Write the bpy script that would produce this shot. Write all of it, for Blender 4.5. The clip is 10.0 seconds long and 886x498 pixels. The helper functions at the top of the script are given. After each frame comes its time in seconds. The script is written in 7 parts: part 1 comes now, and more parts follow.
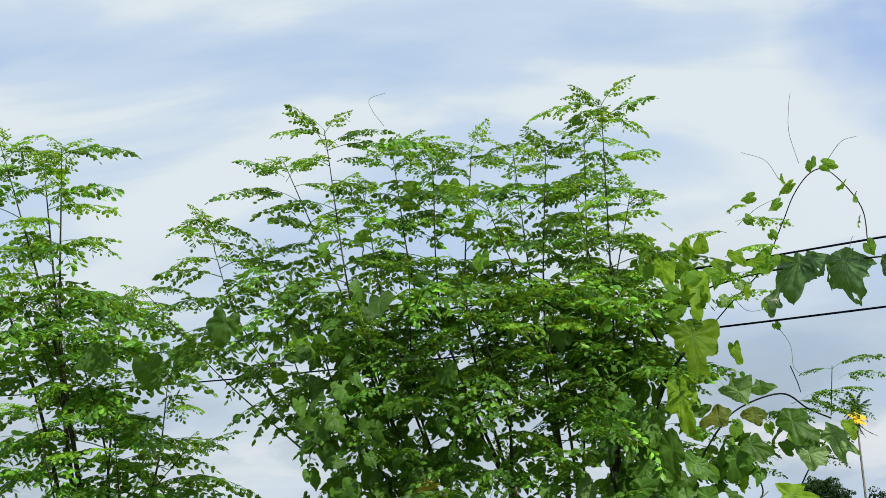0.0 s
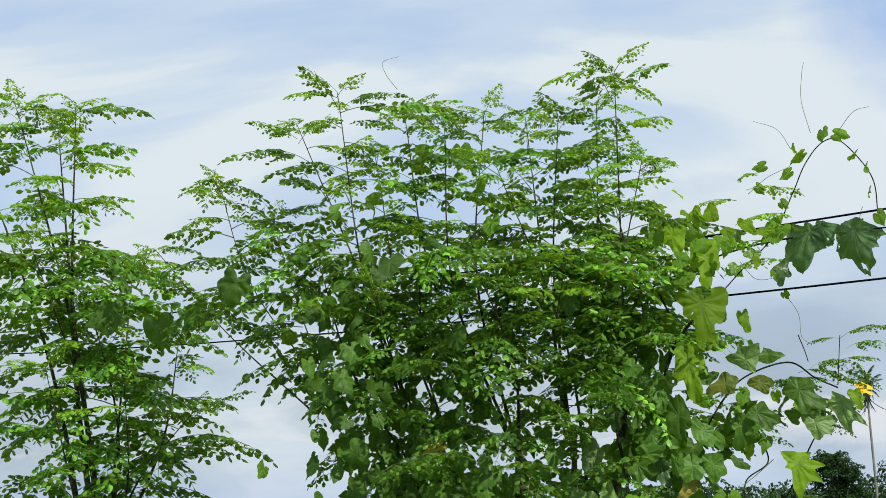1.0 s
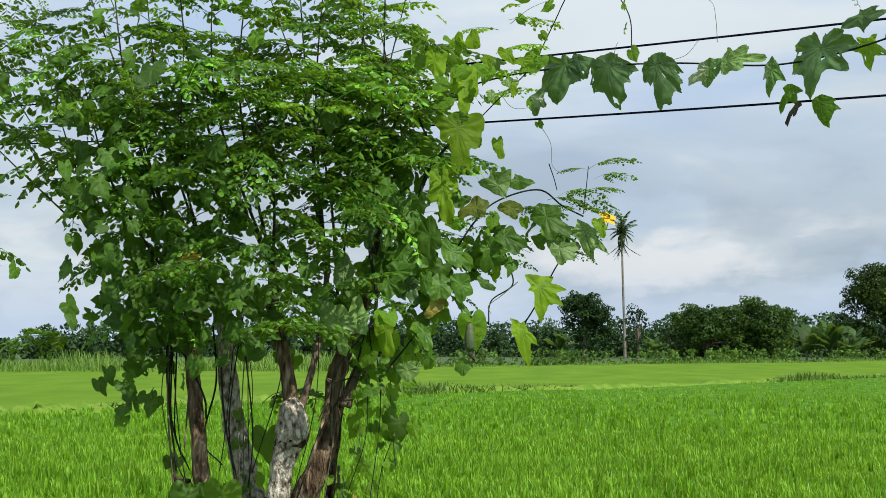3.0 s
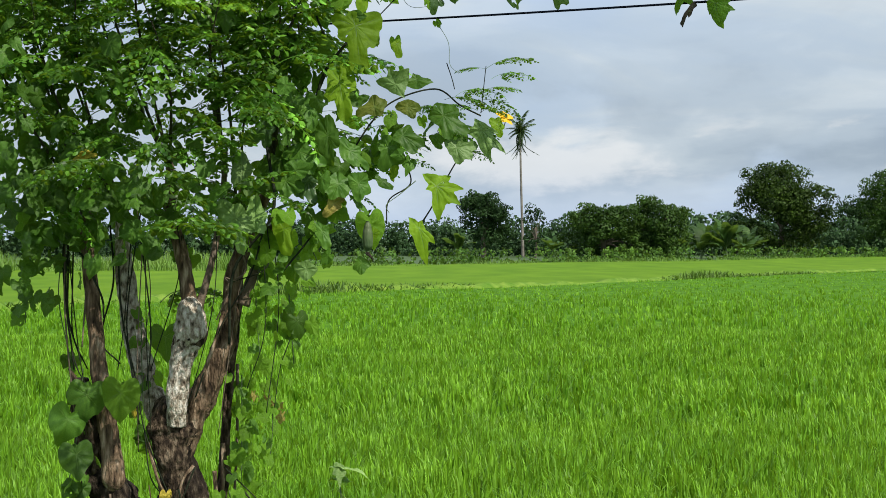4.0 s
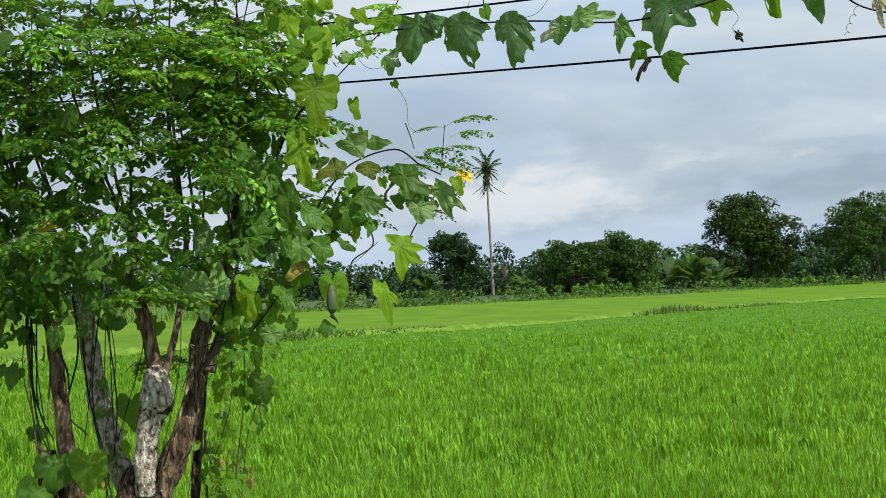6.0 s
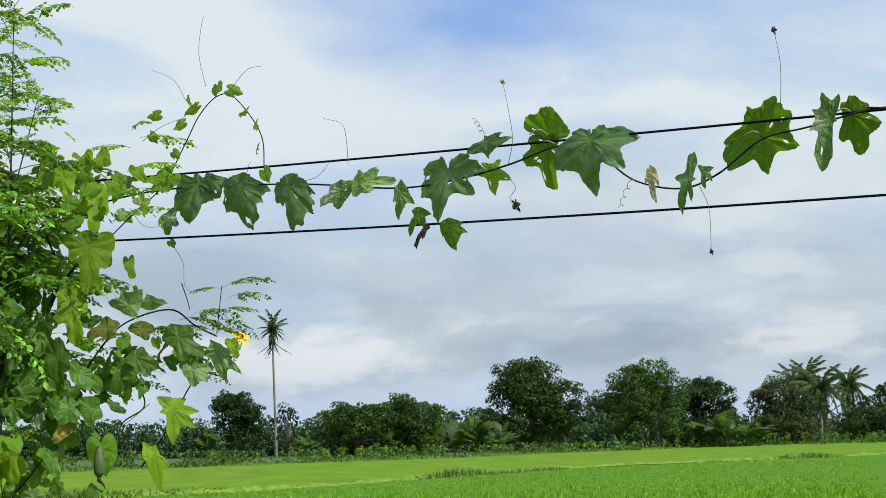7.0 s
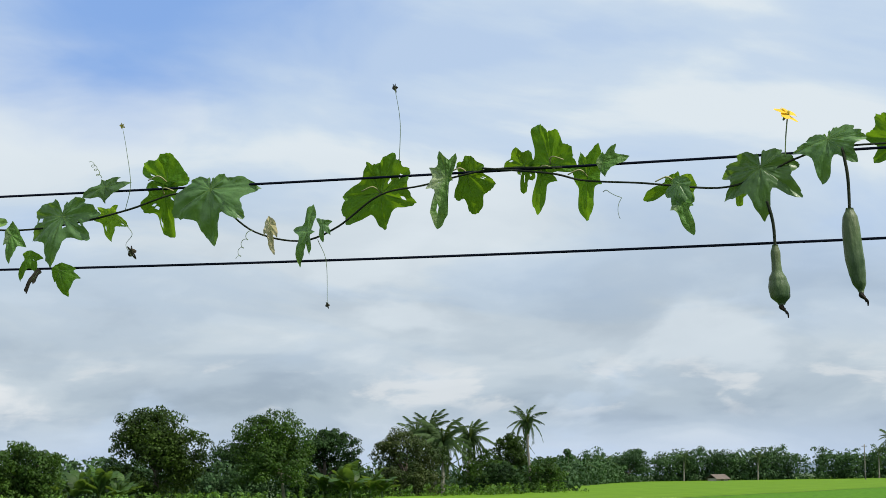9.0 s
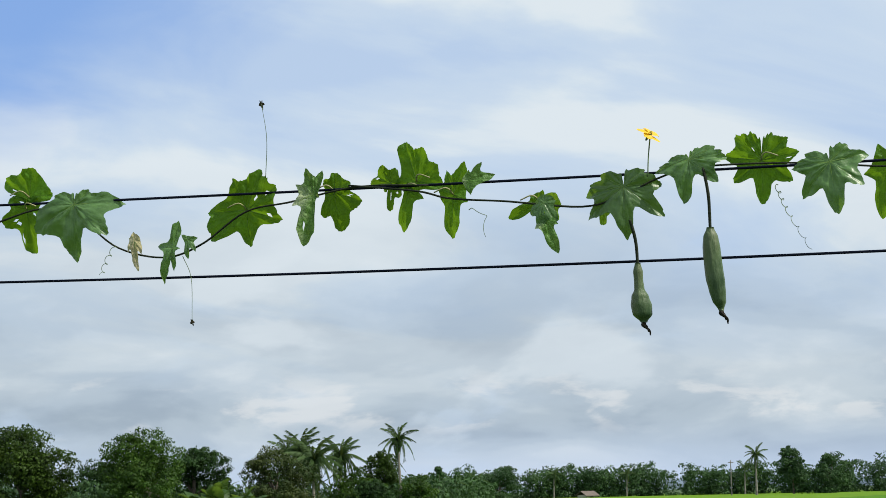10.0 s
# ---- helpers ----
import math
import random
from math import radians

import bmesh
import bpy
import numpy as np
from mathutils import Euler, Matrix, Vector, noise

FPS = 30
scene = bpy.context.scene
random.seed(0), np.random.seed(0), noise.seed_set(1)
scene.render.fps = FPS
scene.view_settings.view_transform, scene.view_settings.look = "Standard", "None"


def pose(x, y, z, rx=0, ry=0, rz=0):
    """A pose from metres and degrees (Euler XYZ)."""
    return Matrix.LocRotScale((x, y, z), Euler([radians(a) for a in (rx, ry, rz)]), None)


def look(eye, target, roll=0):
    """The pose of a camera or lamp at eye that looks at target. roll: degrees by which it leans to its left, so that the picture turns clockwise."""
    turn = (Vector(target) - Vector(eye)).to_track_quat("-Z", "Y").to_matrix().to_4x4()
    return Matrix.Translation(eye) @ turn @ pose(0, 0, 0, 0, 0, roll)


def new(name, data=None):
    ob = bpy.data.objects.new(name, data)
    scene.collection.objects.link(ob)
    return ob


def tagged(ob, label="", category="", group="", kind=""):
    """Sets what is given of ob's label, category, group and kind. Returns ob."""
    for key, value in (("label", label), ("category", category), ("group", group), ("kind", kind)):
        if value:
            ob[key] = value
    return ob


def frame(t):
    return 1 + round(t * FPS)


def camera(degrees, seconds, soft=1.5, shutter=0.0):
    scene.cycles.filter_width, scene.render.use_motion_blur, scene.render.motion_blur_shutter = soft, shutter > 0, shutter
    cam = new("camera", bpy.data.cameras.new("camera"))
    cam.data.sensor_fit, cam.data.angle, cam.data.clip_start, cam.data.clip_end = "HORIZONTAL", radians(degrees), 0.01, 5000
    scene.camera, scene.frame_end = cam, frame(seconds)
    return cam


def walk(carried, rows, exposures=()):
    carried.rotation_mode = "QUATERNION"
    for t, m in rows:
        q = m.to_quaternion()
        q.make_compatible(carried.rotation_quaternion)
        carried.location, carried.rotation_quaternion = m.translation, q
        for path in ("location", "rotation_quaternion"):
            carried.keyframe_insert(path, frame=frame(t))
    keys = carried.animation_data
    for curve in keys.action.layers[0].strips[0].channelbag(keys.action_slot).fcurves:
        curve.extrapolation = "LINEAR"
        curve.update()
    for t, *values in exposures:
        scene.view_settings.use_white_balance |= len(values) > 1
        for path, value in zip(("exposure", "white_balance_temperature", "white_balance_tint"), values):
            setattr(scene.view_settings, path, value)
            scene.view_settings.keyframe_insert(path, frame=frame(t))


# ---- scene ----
from collections import defaultdict
from itertools import product


# ---------- camera ----------
def aim(x, y, z, bearing, pitch, roll):
    """A camera pose from its place, its bearing (degrees clockwise from +y), its pitch and roll."""
    b, p = radians(bearing), radians(pitch)
    way = Vector((math.sin(b) * math.cos(p), math.cos(b) * math.cos(p), math.sin(p)))
    return look((x, y, z), Vector((x, y, z)) + 10 * way, roll)


cam = camera(28.39, 10.0, soft=0.5)
walk(cam, [
    (0.0, aim(-0.086, 0.091, 1.629, -8.47, 9.66, -3.34)),
    (0.5, aim(-0.086, 0.091, 1.629, -9.54, 9.70, -3.46)),
    (1.0, aim(-0.074, 0.073, 1.610, -8.96, 8.63, -2.34)),
    (1.5, aim(-0.047, 0.073, 1.579, -6.90, 6.78, -1.07)),
    (2.0, aim(-0.030, 0.089, 1.572, -4.30, 4.69, -0.29)),
    (2.2, aim(-0.035, 0.077, 1.568, -3.46, 3.96, -0.27)),
    (3.3, aim(-0.037, -0.040, 1.543, -0.23, 2.78, -0.12)),
    (3.5, aim(-0.033, -0.042, 1.548, 0.84, 2.44, -0.18)),
    (4.0, aim(-0.034, -0.051, 1.545, 1.88, -0.35, -0.17)),
    (4.5, aim(-0.031, -0.060, 1.546, -0.00, -3.39, -0.25)),
    (5.0, aim(-0.028, -0.057, 1.547, -0.69, -4.76, -0.66)),
    (5.5, aim(-0.027, -0.063, 1.596, 0.45, -2.55, -1.38)),
    (6.0, aim(-0.009, -0.052, 1.615, 2.89, 0.96, -2.04)),
    (6.2, aim(-0.003, -0.050, 1.617, 4.18, 2.28, -1.94)),
    (7.3, aim(0.044, 0.015, 1.631, 12.29, 6.60, -0.91)),
    (7.5, aim(0.051, 0.019, 1.631, 13.78, 6.74, -0.67)),
    (8.0, aim(0.067, 0.028, 1.635, 17.18, 6.92, -0.28)),
    (8.5, aim(0.073, 0.031, 1.636, 19.97, 7.17, -0.56)),
    (9.0, aim(0.087, 0.027, 1.636, 22.12, 7.44, -0.87)),
    (9.5, aim(0.095, 0.022, 1.635, 24.27, 7.80, -1.20)),
    (10.0, aim(0.100, 0.013, 1.634, 26.35, 7.94, -1.20)),
])

# ---------- world and sun ----------
SUN_BEARING, SUN_HEIGHT = 138.0, 50.0
scene.view_settings.exposure = 0.0


def build_world():
    w = bpy.data.worlds.new("sky")
    scene.world = w
    w.use_nodes = True
    nt = w.node_tree
    nt.nodes.clear()
    N, L = nt.nodes.new, nt.links.new
    out, bg = N("ShaderNodeOutputWorld"), N("ShaderNodeBackground")
    bg.inputs["Strength"].default_value = 0.1
    sky = N("ShaderNodeTexSky")
    sky.sky_type, sky.sun_disc = "NISHITA", False
    sky.sun_elevation, sky.sun_rotation = radians(SUN_HEIGHT), radians(SUN_BEARING)
    sky.air_density, sky.dust_density, sky.ozone_density = 1.0, 0.6, 2.0
    tc, sep = N("ShaderNodeTexCoord"), N("ShaderNodeSeparateXYZ")
    L(tc.outputs["Generated"], sep.inputs[0])

    def math_node(op, a, b=None, clamp=False):
        n = N("ShaderNodeMath")
        n.operation, n.use_clamp = op, clamp
        for i, v in enumerate((a, b)):
            if v is None:
                continue
            if isinstance(v, (int, float)):
                n.inputs[i].default_value = v
            else:
                L(v, n.inputs[i])
        return n.outputs[0]

    # clouds lie on a high sheet: divide the direction by its height
    up = math_node("MAXIMUM", sep.outputs[2], 0.0)
    den = math_node("ADD", up, 0.30)
    com = N("ShaderNodeCombineXYZ")
    L(math_node("DIVIDE", sep.outputs[0], den), com.inputs[0])
    L(math_node("DIVIDE", sep.outputs[1], den), com.inputs[1])

    def cloud_noise(scale, detail, rough, offset, distortion=0.0, stretch=(1, 1, 1), sheet=True):
        mp, nz = N("ShaderNodeMapping"), N("ShaderNodeTexNoise")
        mp.inputs["Location"].default_value = offset
        mp.inputs["Scale"].default_value = stretch
        L(com.outputs[0] if sheet else tc.outputs["Generated"], mp.inputs[0])
        L(mp.outputs[0], nz.inputs["Vector"])
        nz.inputs["Scale"].default_value, nz.inputs["Detail"].default_value = scale, detail
        nz.inputs["Roughness"].default_value, nz.inputs["Distortion"].default_value = rough, distortion
        return nz.outputs["Fac"]

    def ramp(fac, stops):
        r = N("ShaderNodeValToRGB")
        r.color_ramp.interpolation = "EASE"
        e = r.color_ramp.elements
        while len(e) < len(stops):
            e.new(0.5)
        for k, (pos, col) in zip(e, stops):
            k.position, k.color = pos, (*col, 1)
        L(fac, r.inputs[0])
        return r.outputs[0]

    def mix(fac, a, b):
        m = N("ShaderNodeMix")
        m.data_type = "RGBA"
        if isinstance(fac, (int, float)):
            m.inputs[0].default_value = fac
        else:
            L(fac, m.inputs[0])
        for i, v in ((6, a), (7, b)):
            if isinstance(v, tuple):
                m.inputs[i].default_value = (*v, 1)
            else:
                L(v, m.inputs[i])
        return m.outputs[2]

    # thin high veil over the blue, with soft-edged sheets
    blue = mix(0.7, sky.outputs[0], (2.7, 4.7, 9.2))
    veil = cloud_noise(2.2, 7, 0.52, (5.2, 0.6, 0), 0.5, (0.8, 1.2, 1))
    thin = ramp(veil, [(0.36, (0.62, 0.62, 0.62)), (0.46, (0.82, 0.82, 0.82)), (0.53, (1, 1, 1))])
    c = mix(thin, blue, ramp(veil, [(0.44, (6.25, 7.35, 8.4)), (0.50, (6.55, 7.55, 8.45)), (0.56, (7.3, 8.05, 8.6))]))
    # openings in the veil where the blue shows
    for place, stretch, amount in (((0.375, 1.66, 0), (1.15, 0.8, 1), 1.0), ((-0.36, 3.1, 0), (1.0, 1.0, 1), 0.6)):
        off = N("ShaderNodeVectorMath")
        off.operation = "SUBTRACT"
        L(com.outputs[0], off.inputs[0])
        off.inputs[1].default_value = place
        wide = N("ShaderNodeVectorMath")
        wide.operation = "MULTIPLY"
        L(off.outputs[0], wide.inputs[0])
        wide.inputs[1].default_value = stretch
        size = N("ShaderNodeVectorMath")
        size.operation = "LENGTH"
        L(wide.outputs[0], size.inputs[0])
        ragged = math_node("ADD", size.outputs["Value"], math_node("MULTIPLY", cloud_noise(3.6, 6, 0.5, (4.1, 2.7, 1.0), 0.4), 0.4))
        c = mix(ramp(ragged, [(0.29, (amount, amount, amount)), (0.50, (0, 0, 0))]), c, blue)
    # lower grey heaps, thicker towards the horizon: broad banks with billowing tops
    heap = cloud_noise(3.4, 7, 0.5, (7.3, 0.4, 2.0), 0.2, (1.0, 0.7, 1))
    low = math_node("SUBTRACT", 1.34, math_node("MULTIPLY", up, 7.2), True)
    grey = ramp(cloud_noise(8.0, 8, 0.5, (1.3, 5.2, 4.0), 0.25, (1, 1, 2.8), False),
                [(0.34, (3.6, 4.45, 5.35)), (0.46, (4.5, 5.4, 6.25)), (0.55, (5.4, 6.25, 6.95)), (0.66, (6.6, 7.3, 7.8))])
    cover = math_node("MULTIPLY", ramp(heap, [(0.36, (0.45, 0.45, 0.45)), (0.45, (0.9, 0.9, 0.9)), (0.52, (1, 1, 1))]), low)
    c = mix(cover, c, grey)
    # bright gaps between the lowest banks, and pale blue air on the horizon
    gap = math_node("MULTIPLY", ramp(cloud_noise(17.0, 6, 0.55, (3.1, 8.4, 6.0), 0.3, (1, 1, 3.0), False), [(0.53, (0, 0, 0)), (0.64, (0.6, 0.6, 0.6))]),
                    ramp(up, [(0.028, (0, 0, 0)), (0.045, (0.9, 0.9, 0.9)), (0.055, (0.8, 0.8, 0.8)), (0.075, (0, 0, 0))]))
    c = mix(gap, c, (8.0, 8.2, 8.3))
    # a long bank of bright heaped cloud low in the north
    off = N("ShaderNodeVectorMath")
    off.operation = "SUBTRACT"
    L(tc.outputs["Generated"], off.inputs[0])
    off.inputs[1].default_value = (0.085, 0.99, 0.044)
    wide = N("ShaderNodeVectorMath")
    wide.operation = "MULTIPLY"
    L(off.outputs[0], wide.inputs[0])
    wide.inputs[1].default_value = (8.0, 0.0, 38.0)
    size = N("ShaderNodeVectorMath")
    size.operation = "LENGTH"
    L(wide.outputs[0], size.inputs[0])
    ragged = math_node("ADD", size.outputs["Value"], math_node("MULTIPLY", cloud_noise(22.0, 6, 0.55, (6.1, 2.2, 3.0), 0.2, (1, 1, 2.4), False), 1.6))
    ahead = ramp(sep.outputs[1], [(0.5, (0, 0, 0)), (0.6, (1, 1, 1))])
    c = mix(math_node("MULTIPLY", ramp(math_node("MULTIPLY", ragged, 0.5), [(0.52, (0.8, 0.8, 0.8)), (0.74, (0, 0, 0))]), ahead), c, (8.0, 8.3, 8.5))
    c = mix(ramp(up, [(0.0, (0.75, 0.75, 0.75)), (0.045, (0, 0, 0))]), c, (5.2, 6.4, 8.4))
    L(c, bg.inputs["Color"])
    L(bg.outputs[0], out.inputs[0])


build_world()
sun = new("sun", bpy.data.lights.new("sun", "SUN"))
sun.data.energy, sun.data.angle, sun.data.color = 5.4, radians(0.6), (1.0, 0.95, 0.84)
sb, sh = radians(SUN_BEARING), radians(SUN_HEIGHT)
sun.matrix_world = look((0, 0, 40), Vector((0, 0, 40)) - 10 * Vector(
    (math.sin(sb) * math.cos(sh), math.cos(sb) * math.cos(sh), math.sin(sh))))


# ---------- materials ----------
def material(name, colours, scale=6.0, rough=0.6, bump=0.0, bump_scale=40.0, spec=0.5, vary=0.0, island=0.0,
             translucent=0.0, detail=6.0, stretch=(1, 1, 1), glow=(0.35, 0.6, 0.08)):
    """Noise between colours (dark to light), optional bump, per-object and per-island variation, leaf translucency."""
    m = bpy.data.materials.new(name)
    m.use_nodes = True
    nt = m.node_tree
    N, L = nt.nodes.new, nt.links.new
    b, out = nt.nodes["Principled BSDF"], nt.nodes["Material Output"]
    tc, mp, nz, cr = N("ShaderNodeTexCoord"), N("ShaderNodeMapping"), N("ShaderNodeTexNoise"), N("ShaderNodeValToRGB")
    mp.inputs["Scale"].default_value = stretch
    L(tc.outputs["Object"], mp.inputs[0])
    L(mp.outputs[0], nz.inputs["Vector"])
    nz.inputs["Scale"].default_value, nz.inputs["Detail"].default_value = scale, detail
    e = cr.color_ramp.elements
    while len(e) < len(colours):
        e.new(0.5)
    for i, (k, col) in enumerate(zip(e, colours)):
        k.position, k.color = 0.3 + 0.4 * i / max(1, len(colours) - 1), (*col, 1)
    L(nz.outputs["Fac"], cr.inputs[0])
    colour = cr.outputs[0]
    if vary or island:
        add = None
        for amount, node, socket in ((vary, "ShaderNodeObjectInfo", "Random"), (island, "ShaderNodeNewGeometry", "Random Per Island")):
            if not amount:
                continue
            src, mr = N(node), N("ShaderNodeMapRange")
            mr.inputs[3].default_value, mr.inputs[4].default_value = 1 - amount, 1 + amount
            L(src.outputs[socket], mr.inputs[0])
            if add is None:
                add = mr.outputs[0]
            else:
                mu = N("ShaderNodeMath")
                mu.operation = "MULTIPLY"
                L(add, mu.inputs[0])
                L(mr.outputs[0], mu.inputs[1])
                add = mu.outputs[0]
        hs = N("ShaderNodeHueSaturation")
        L(add, hs.inputs["Value"])
        L(colour, hs.inputs["Color"])
        colour = hs.outputs[0]
    L(colour, b.inputs["Base Color"])
    b.inputs["Roughness"].default_value = rough
    b.inputs["Specular IOR Level"].default_value = spec
    if bump:
        n2, bp = N("ShaderNodeTexNoise"), N("ShaderNodeBump")
        n2.inputs["Scale"].default_value, n2.inputs["Detail"].default_value = bump_scale, 8
        L(mp.outputs[0], n2.inputs["Vector"])
        bp.inputs["Strength"].default_value, bp.inputs["Distance"].default_value = min(1, bump), 0.02
        L(n2.outputs["Fac"], bp.inputs["Height"])
        L(bp.outputs[0], b.inputs["Normal"])
    if translucent:
        tr, mx, mc = N("ShaderNodeBsdfTranslucent"), N("ShaderNodeMixShader"), N("ShaderNodeMix")
        mc.data_type, mc.blend_type = "RGBA", "MIX"
        mc.inputs[0].default_value = 0.6
        L(colour, mc.inputs[6])
        mc.inputs[7].default_value = (*glow, 1)
        L(mc.outputs[2], tr.inputs[0])
        mx.inputs[0].default_value = translucent
        L(b.outputs[0], mx.inputs[1])
        L(tr.outputs[0], mx.inputs[2])
        L(mx.outputs[0], out.inputs["Surface"])
    return m


M_FROND = material("moringa_leaf", [(0.018, 0.078, 0.008), (0.145, 0.335, 0.030)], 9, 0.42, spec=0.32, vary=0.55, island=0.65, translucent=0.32, glow=(0.42, 0.66, 0.03))
M_FROND_YOUNG = material("young_moringa_leaf", [(0.10, 0.24, 0.014), (0.19, 0.38, 0.03)], 9, 0.45, spec=0.3, vary=0.3, island=0.35, translucent=0.42, glow=(0.54, 0.76, 0.04))
M_LUFFA = material("luffa_leaf", [(0.034, 0.088, 0.025), (0.098, 0.188, 0.060)], 22, 0.38, 0.16, 40, spec=0.5, vary=0.35, translucent=0.26, glow=(0.30, 0.50, 0.02))
M_CLIMBER = material("climbing_vine_leaf", [(0.032, 0.092, 0.012), (0.092, 0.195, 0.024)], 22, 0.5, 0.16, 40, spec=0.25, vary=0.4, translucent=0.34, glow=(0.32, 0.54, 0.02))
M_LUFFA_YOUNG = material("young_luffa_leaf", [(0.085, 0.205, 0.013), (0.165, 0.325, 0.026)], 22, 0.5, 0.4, 60, spec=0.25, vary=0.3, translucent=0.45, glow=(0.46, 0.70, 0.03))
M_LUFFA_THIN = material("sunlit_luffa_leaf", [(0.035, 0.105, 0.008), (0.085, 0.200, 0.014)], 26, 0.5, 0.4, 60, spec=0.2, vary=0.25, translucent=0.40, glow=(0.28, 0.49, 0.012))
# lit copy of the vine leaf: sunshine is put into the yellow-green colour
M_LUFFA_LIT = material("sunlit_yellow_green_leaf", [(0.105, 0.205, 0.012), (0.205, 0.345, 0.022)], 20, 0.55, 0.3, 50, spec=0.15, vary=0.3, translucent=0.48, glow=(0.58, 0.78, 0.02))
M_LUFFA_WORN = material("bleached_luffa_leaf", [(0.05, 0.13, 0.025), (0.08, 0.19, 0.03), (0.52, 0.56, 0.36)], 5, 0.5, 0.5, 60, spec=0.3, vary=0.2, translucent=0.25, glow=(0.4, 0.55, 0.1), detail=9)
M_DRIED = material("dried_pale_leaf", [(0.16, 0.17, 0.05), (0.42, 0.36, 0.20), (0.60, 0.54, 0.36)], 18, 0.7, 0.4, 60, translucent=0.25, glow=(0.6, 0.55, 0.25))
# pale sheen of light on the leaf's face, put into its base colour
M_LUFFA_PALE = material("dusty_luffa_leaf", [(0.120, 0.225, 0.050), (0.225, 0.360, 0.110)], 22, 0.5, 0.3, 50, spec=0.4, vary=0.25, translucent=0.28, glow=(0.36, 0.52, 0.06))
M_LUFFA_OLIVE = material("ageing_luffa_leaf", [(0.055, 0.095, 0.014), (0.150, 0.165, 0.028)], 14, 0.55, 0.3, 50, spec=0.3, vary=0.25, translucent=0.3, glow=(0.40, 0.42, 0.03))
M_PETIOLE = material("pale_leaf_stalk", [(0.20, 0.22, 0.08), (0.38, 0.34, 0.18)], 20, 0.55)
M_LUFFA_OLD = material("yellowed_leaf", [(0.16, 0.13, 0.03), (0.42, 0.36, 0.07)], 18, 0.6, 0.4, 60, vary=0.3, translucent=0.3, glow=(0.6, 0.5, 0.06))
M_GOLD = material("golden_leaf", [(0.36, 0.27, 0.02), (0.68, 0.54, 0.06)], 22, 0.6, 0.3, 60, vary=0.1, translucent=0.3, glow=(0.8, 0.62, 0.03), detail=8)
M_VEIN = material("leaf_vein", [(0.11, 0.20, 0.04), (0.17, 0.28, 0.06)], 20, 0.5, vary=0.2, translucent=0.35, glow=(0.5, 0.62, 0.08))
M_EGGLEAF = material("eggplant_leaf_green", [(0.130, 0.286, 0.046), (0.390, 0.546, 0.208)], 14, 0.6, 0.4, 50, spec=0.3, vary=0.45, translucent=0.35, glow=(0.42, 0.6, 0.06))
M_STEM = material("green_stem", [(0.05, 0.10, 0.03), (0.11, 0.16, 0.05)], 20, 0.55, 0.2, 80)
M_DARKSTEM = material("dark_vine_stem", [(0.010, 0.017, 0.010), (0.030, 0.034, 0.020)], 20, 0.8, 0.3, 80, spec=0.12)
M_TWIG = material("brown_twig", [(0.07, 0.05, 0.035), (0.17, 0.125, 0.085)], 12, 0.75, 0.5, 60)
M_SHOOT = material("brown_green_shoot", [(0.03, 0.028, 0.016), (0.09, 0.085, 0.045)], 12, 0.75, 0.5, 60, spec=0.2)
M_BARK = material("grey_bark", [(0.022, 0.015, 0.010), (0.12, 0.080, 0.050), (0.22, 0.155, 0.10), (0.42, 0.33, 0.24)], 55, 0.85, 1.0, 120, 0.15, detail=15, stretch=(1, 1, 0.2))
M_PALEBARK = material("pale_lichen_bark", [(0.03, 0.022, 0.015), (0.30, 0.25, 0.19), (0.60, 0.55, 0.47), (0.78, 0.74, 0.67)], 62, 0.85, 1.0, 120, 0.15, detail=15, stretch=(1, 1, 0.5))
M_DARKBARK = material("dark_brown_bark", [(0.008, 0.006, 0.004), (0.035, 0.024, 0.016), (0.10, 0.072, 0.048), (0.22, 0.17, 0.12)], 60, 0.9, 1.0, 120, 0.15, detail=15, stretch=(1, 1, 0.35))
M_BLACKBARK = material("blackened_bark", [(0.004, 0.003, 0.002), (0.018, 0.013, 0.010), (0.040, 0.030, 0.021), (0.15, 0.12, 0.09)], 46, 0.9, 1.0, 100, 0.15, detail=14, stretch=(1, 1, 0.3))
M_WIRE = material("black_cable", [(0.006, 0.008, 0.018), (0.010, 0.012, 0.024)], 12, 0.9, spec=0.03)
M_RICE = material("rice_blade", [(0.086, 0.219, 0.010), (0.173, 0.347, 0.023)], 0.8, 0.5, spec=0.22, island=0.42, translucent=0.28, glow=(0.42, 0.68, 0.02))
M_RICE_FAR = material("rice_field_green", [(0.032, 0.099, 0.005), (0.090, 0.207, 0.013)], 3.0, 0.9, 1.0, 9, 0.05, detail=10, stretch=(1, 0.5, 1))
M_RICE_LIGHT = material("young_rice_light_green", [(0.070, 0.149, 0.008), (0.117, 0.211, 0.014)], 0.6, 0.9, 0.6, 5, 0.05, detail=9, stretch=(1, 0.3, 1))
M_MUD = material("field_soil", [(0.022, 0.052, 0.010), (0.052, 0.098, 0.018)], 0.8, 0.95, 0.6, 9)
M_GRASS = material("roadside_grass", [(0.069, 0.172, 0.018), (0.172, 0.333, 0.046)], 3, 0.6, spec=0.25, island=0.45, translucent=0.3, glow=(0.36, 0.6, 0.04))
M_GRASS_DARK = material("bank_grass", [(0.036, 0.095, 0.010), (0.105, 0.190, 0.022)], 0.7, 0.7, island=0.4, translucent=0.2, glow=(0.3, 0.45, 0.04))
M_BANK = material("grassy_bank", [(0.07, 0.16, 0.015), (0.17, 0.26, 0.04)], 3, 0.9, 0.8, 12, 0.1)
M_BUND = material("bund_grass", [(0.060, 0.155, 0.014), (0.150, 0.250, 0.034)], 0.7, 0.7, island=0.35, translucent=0.25, glow=(0.35, 0.5, 0.06))
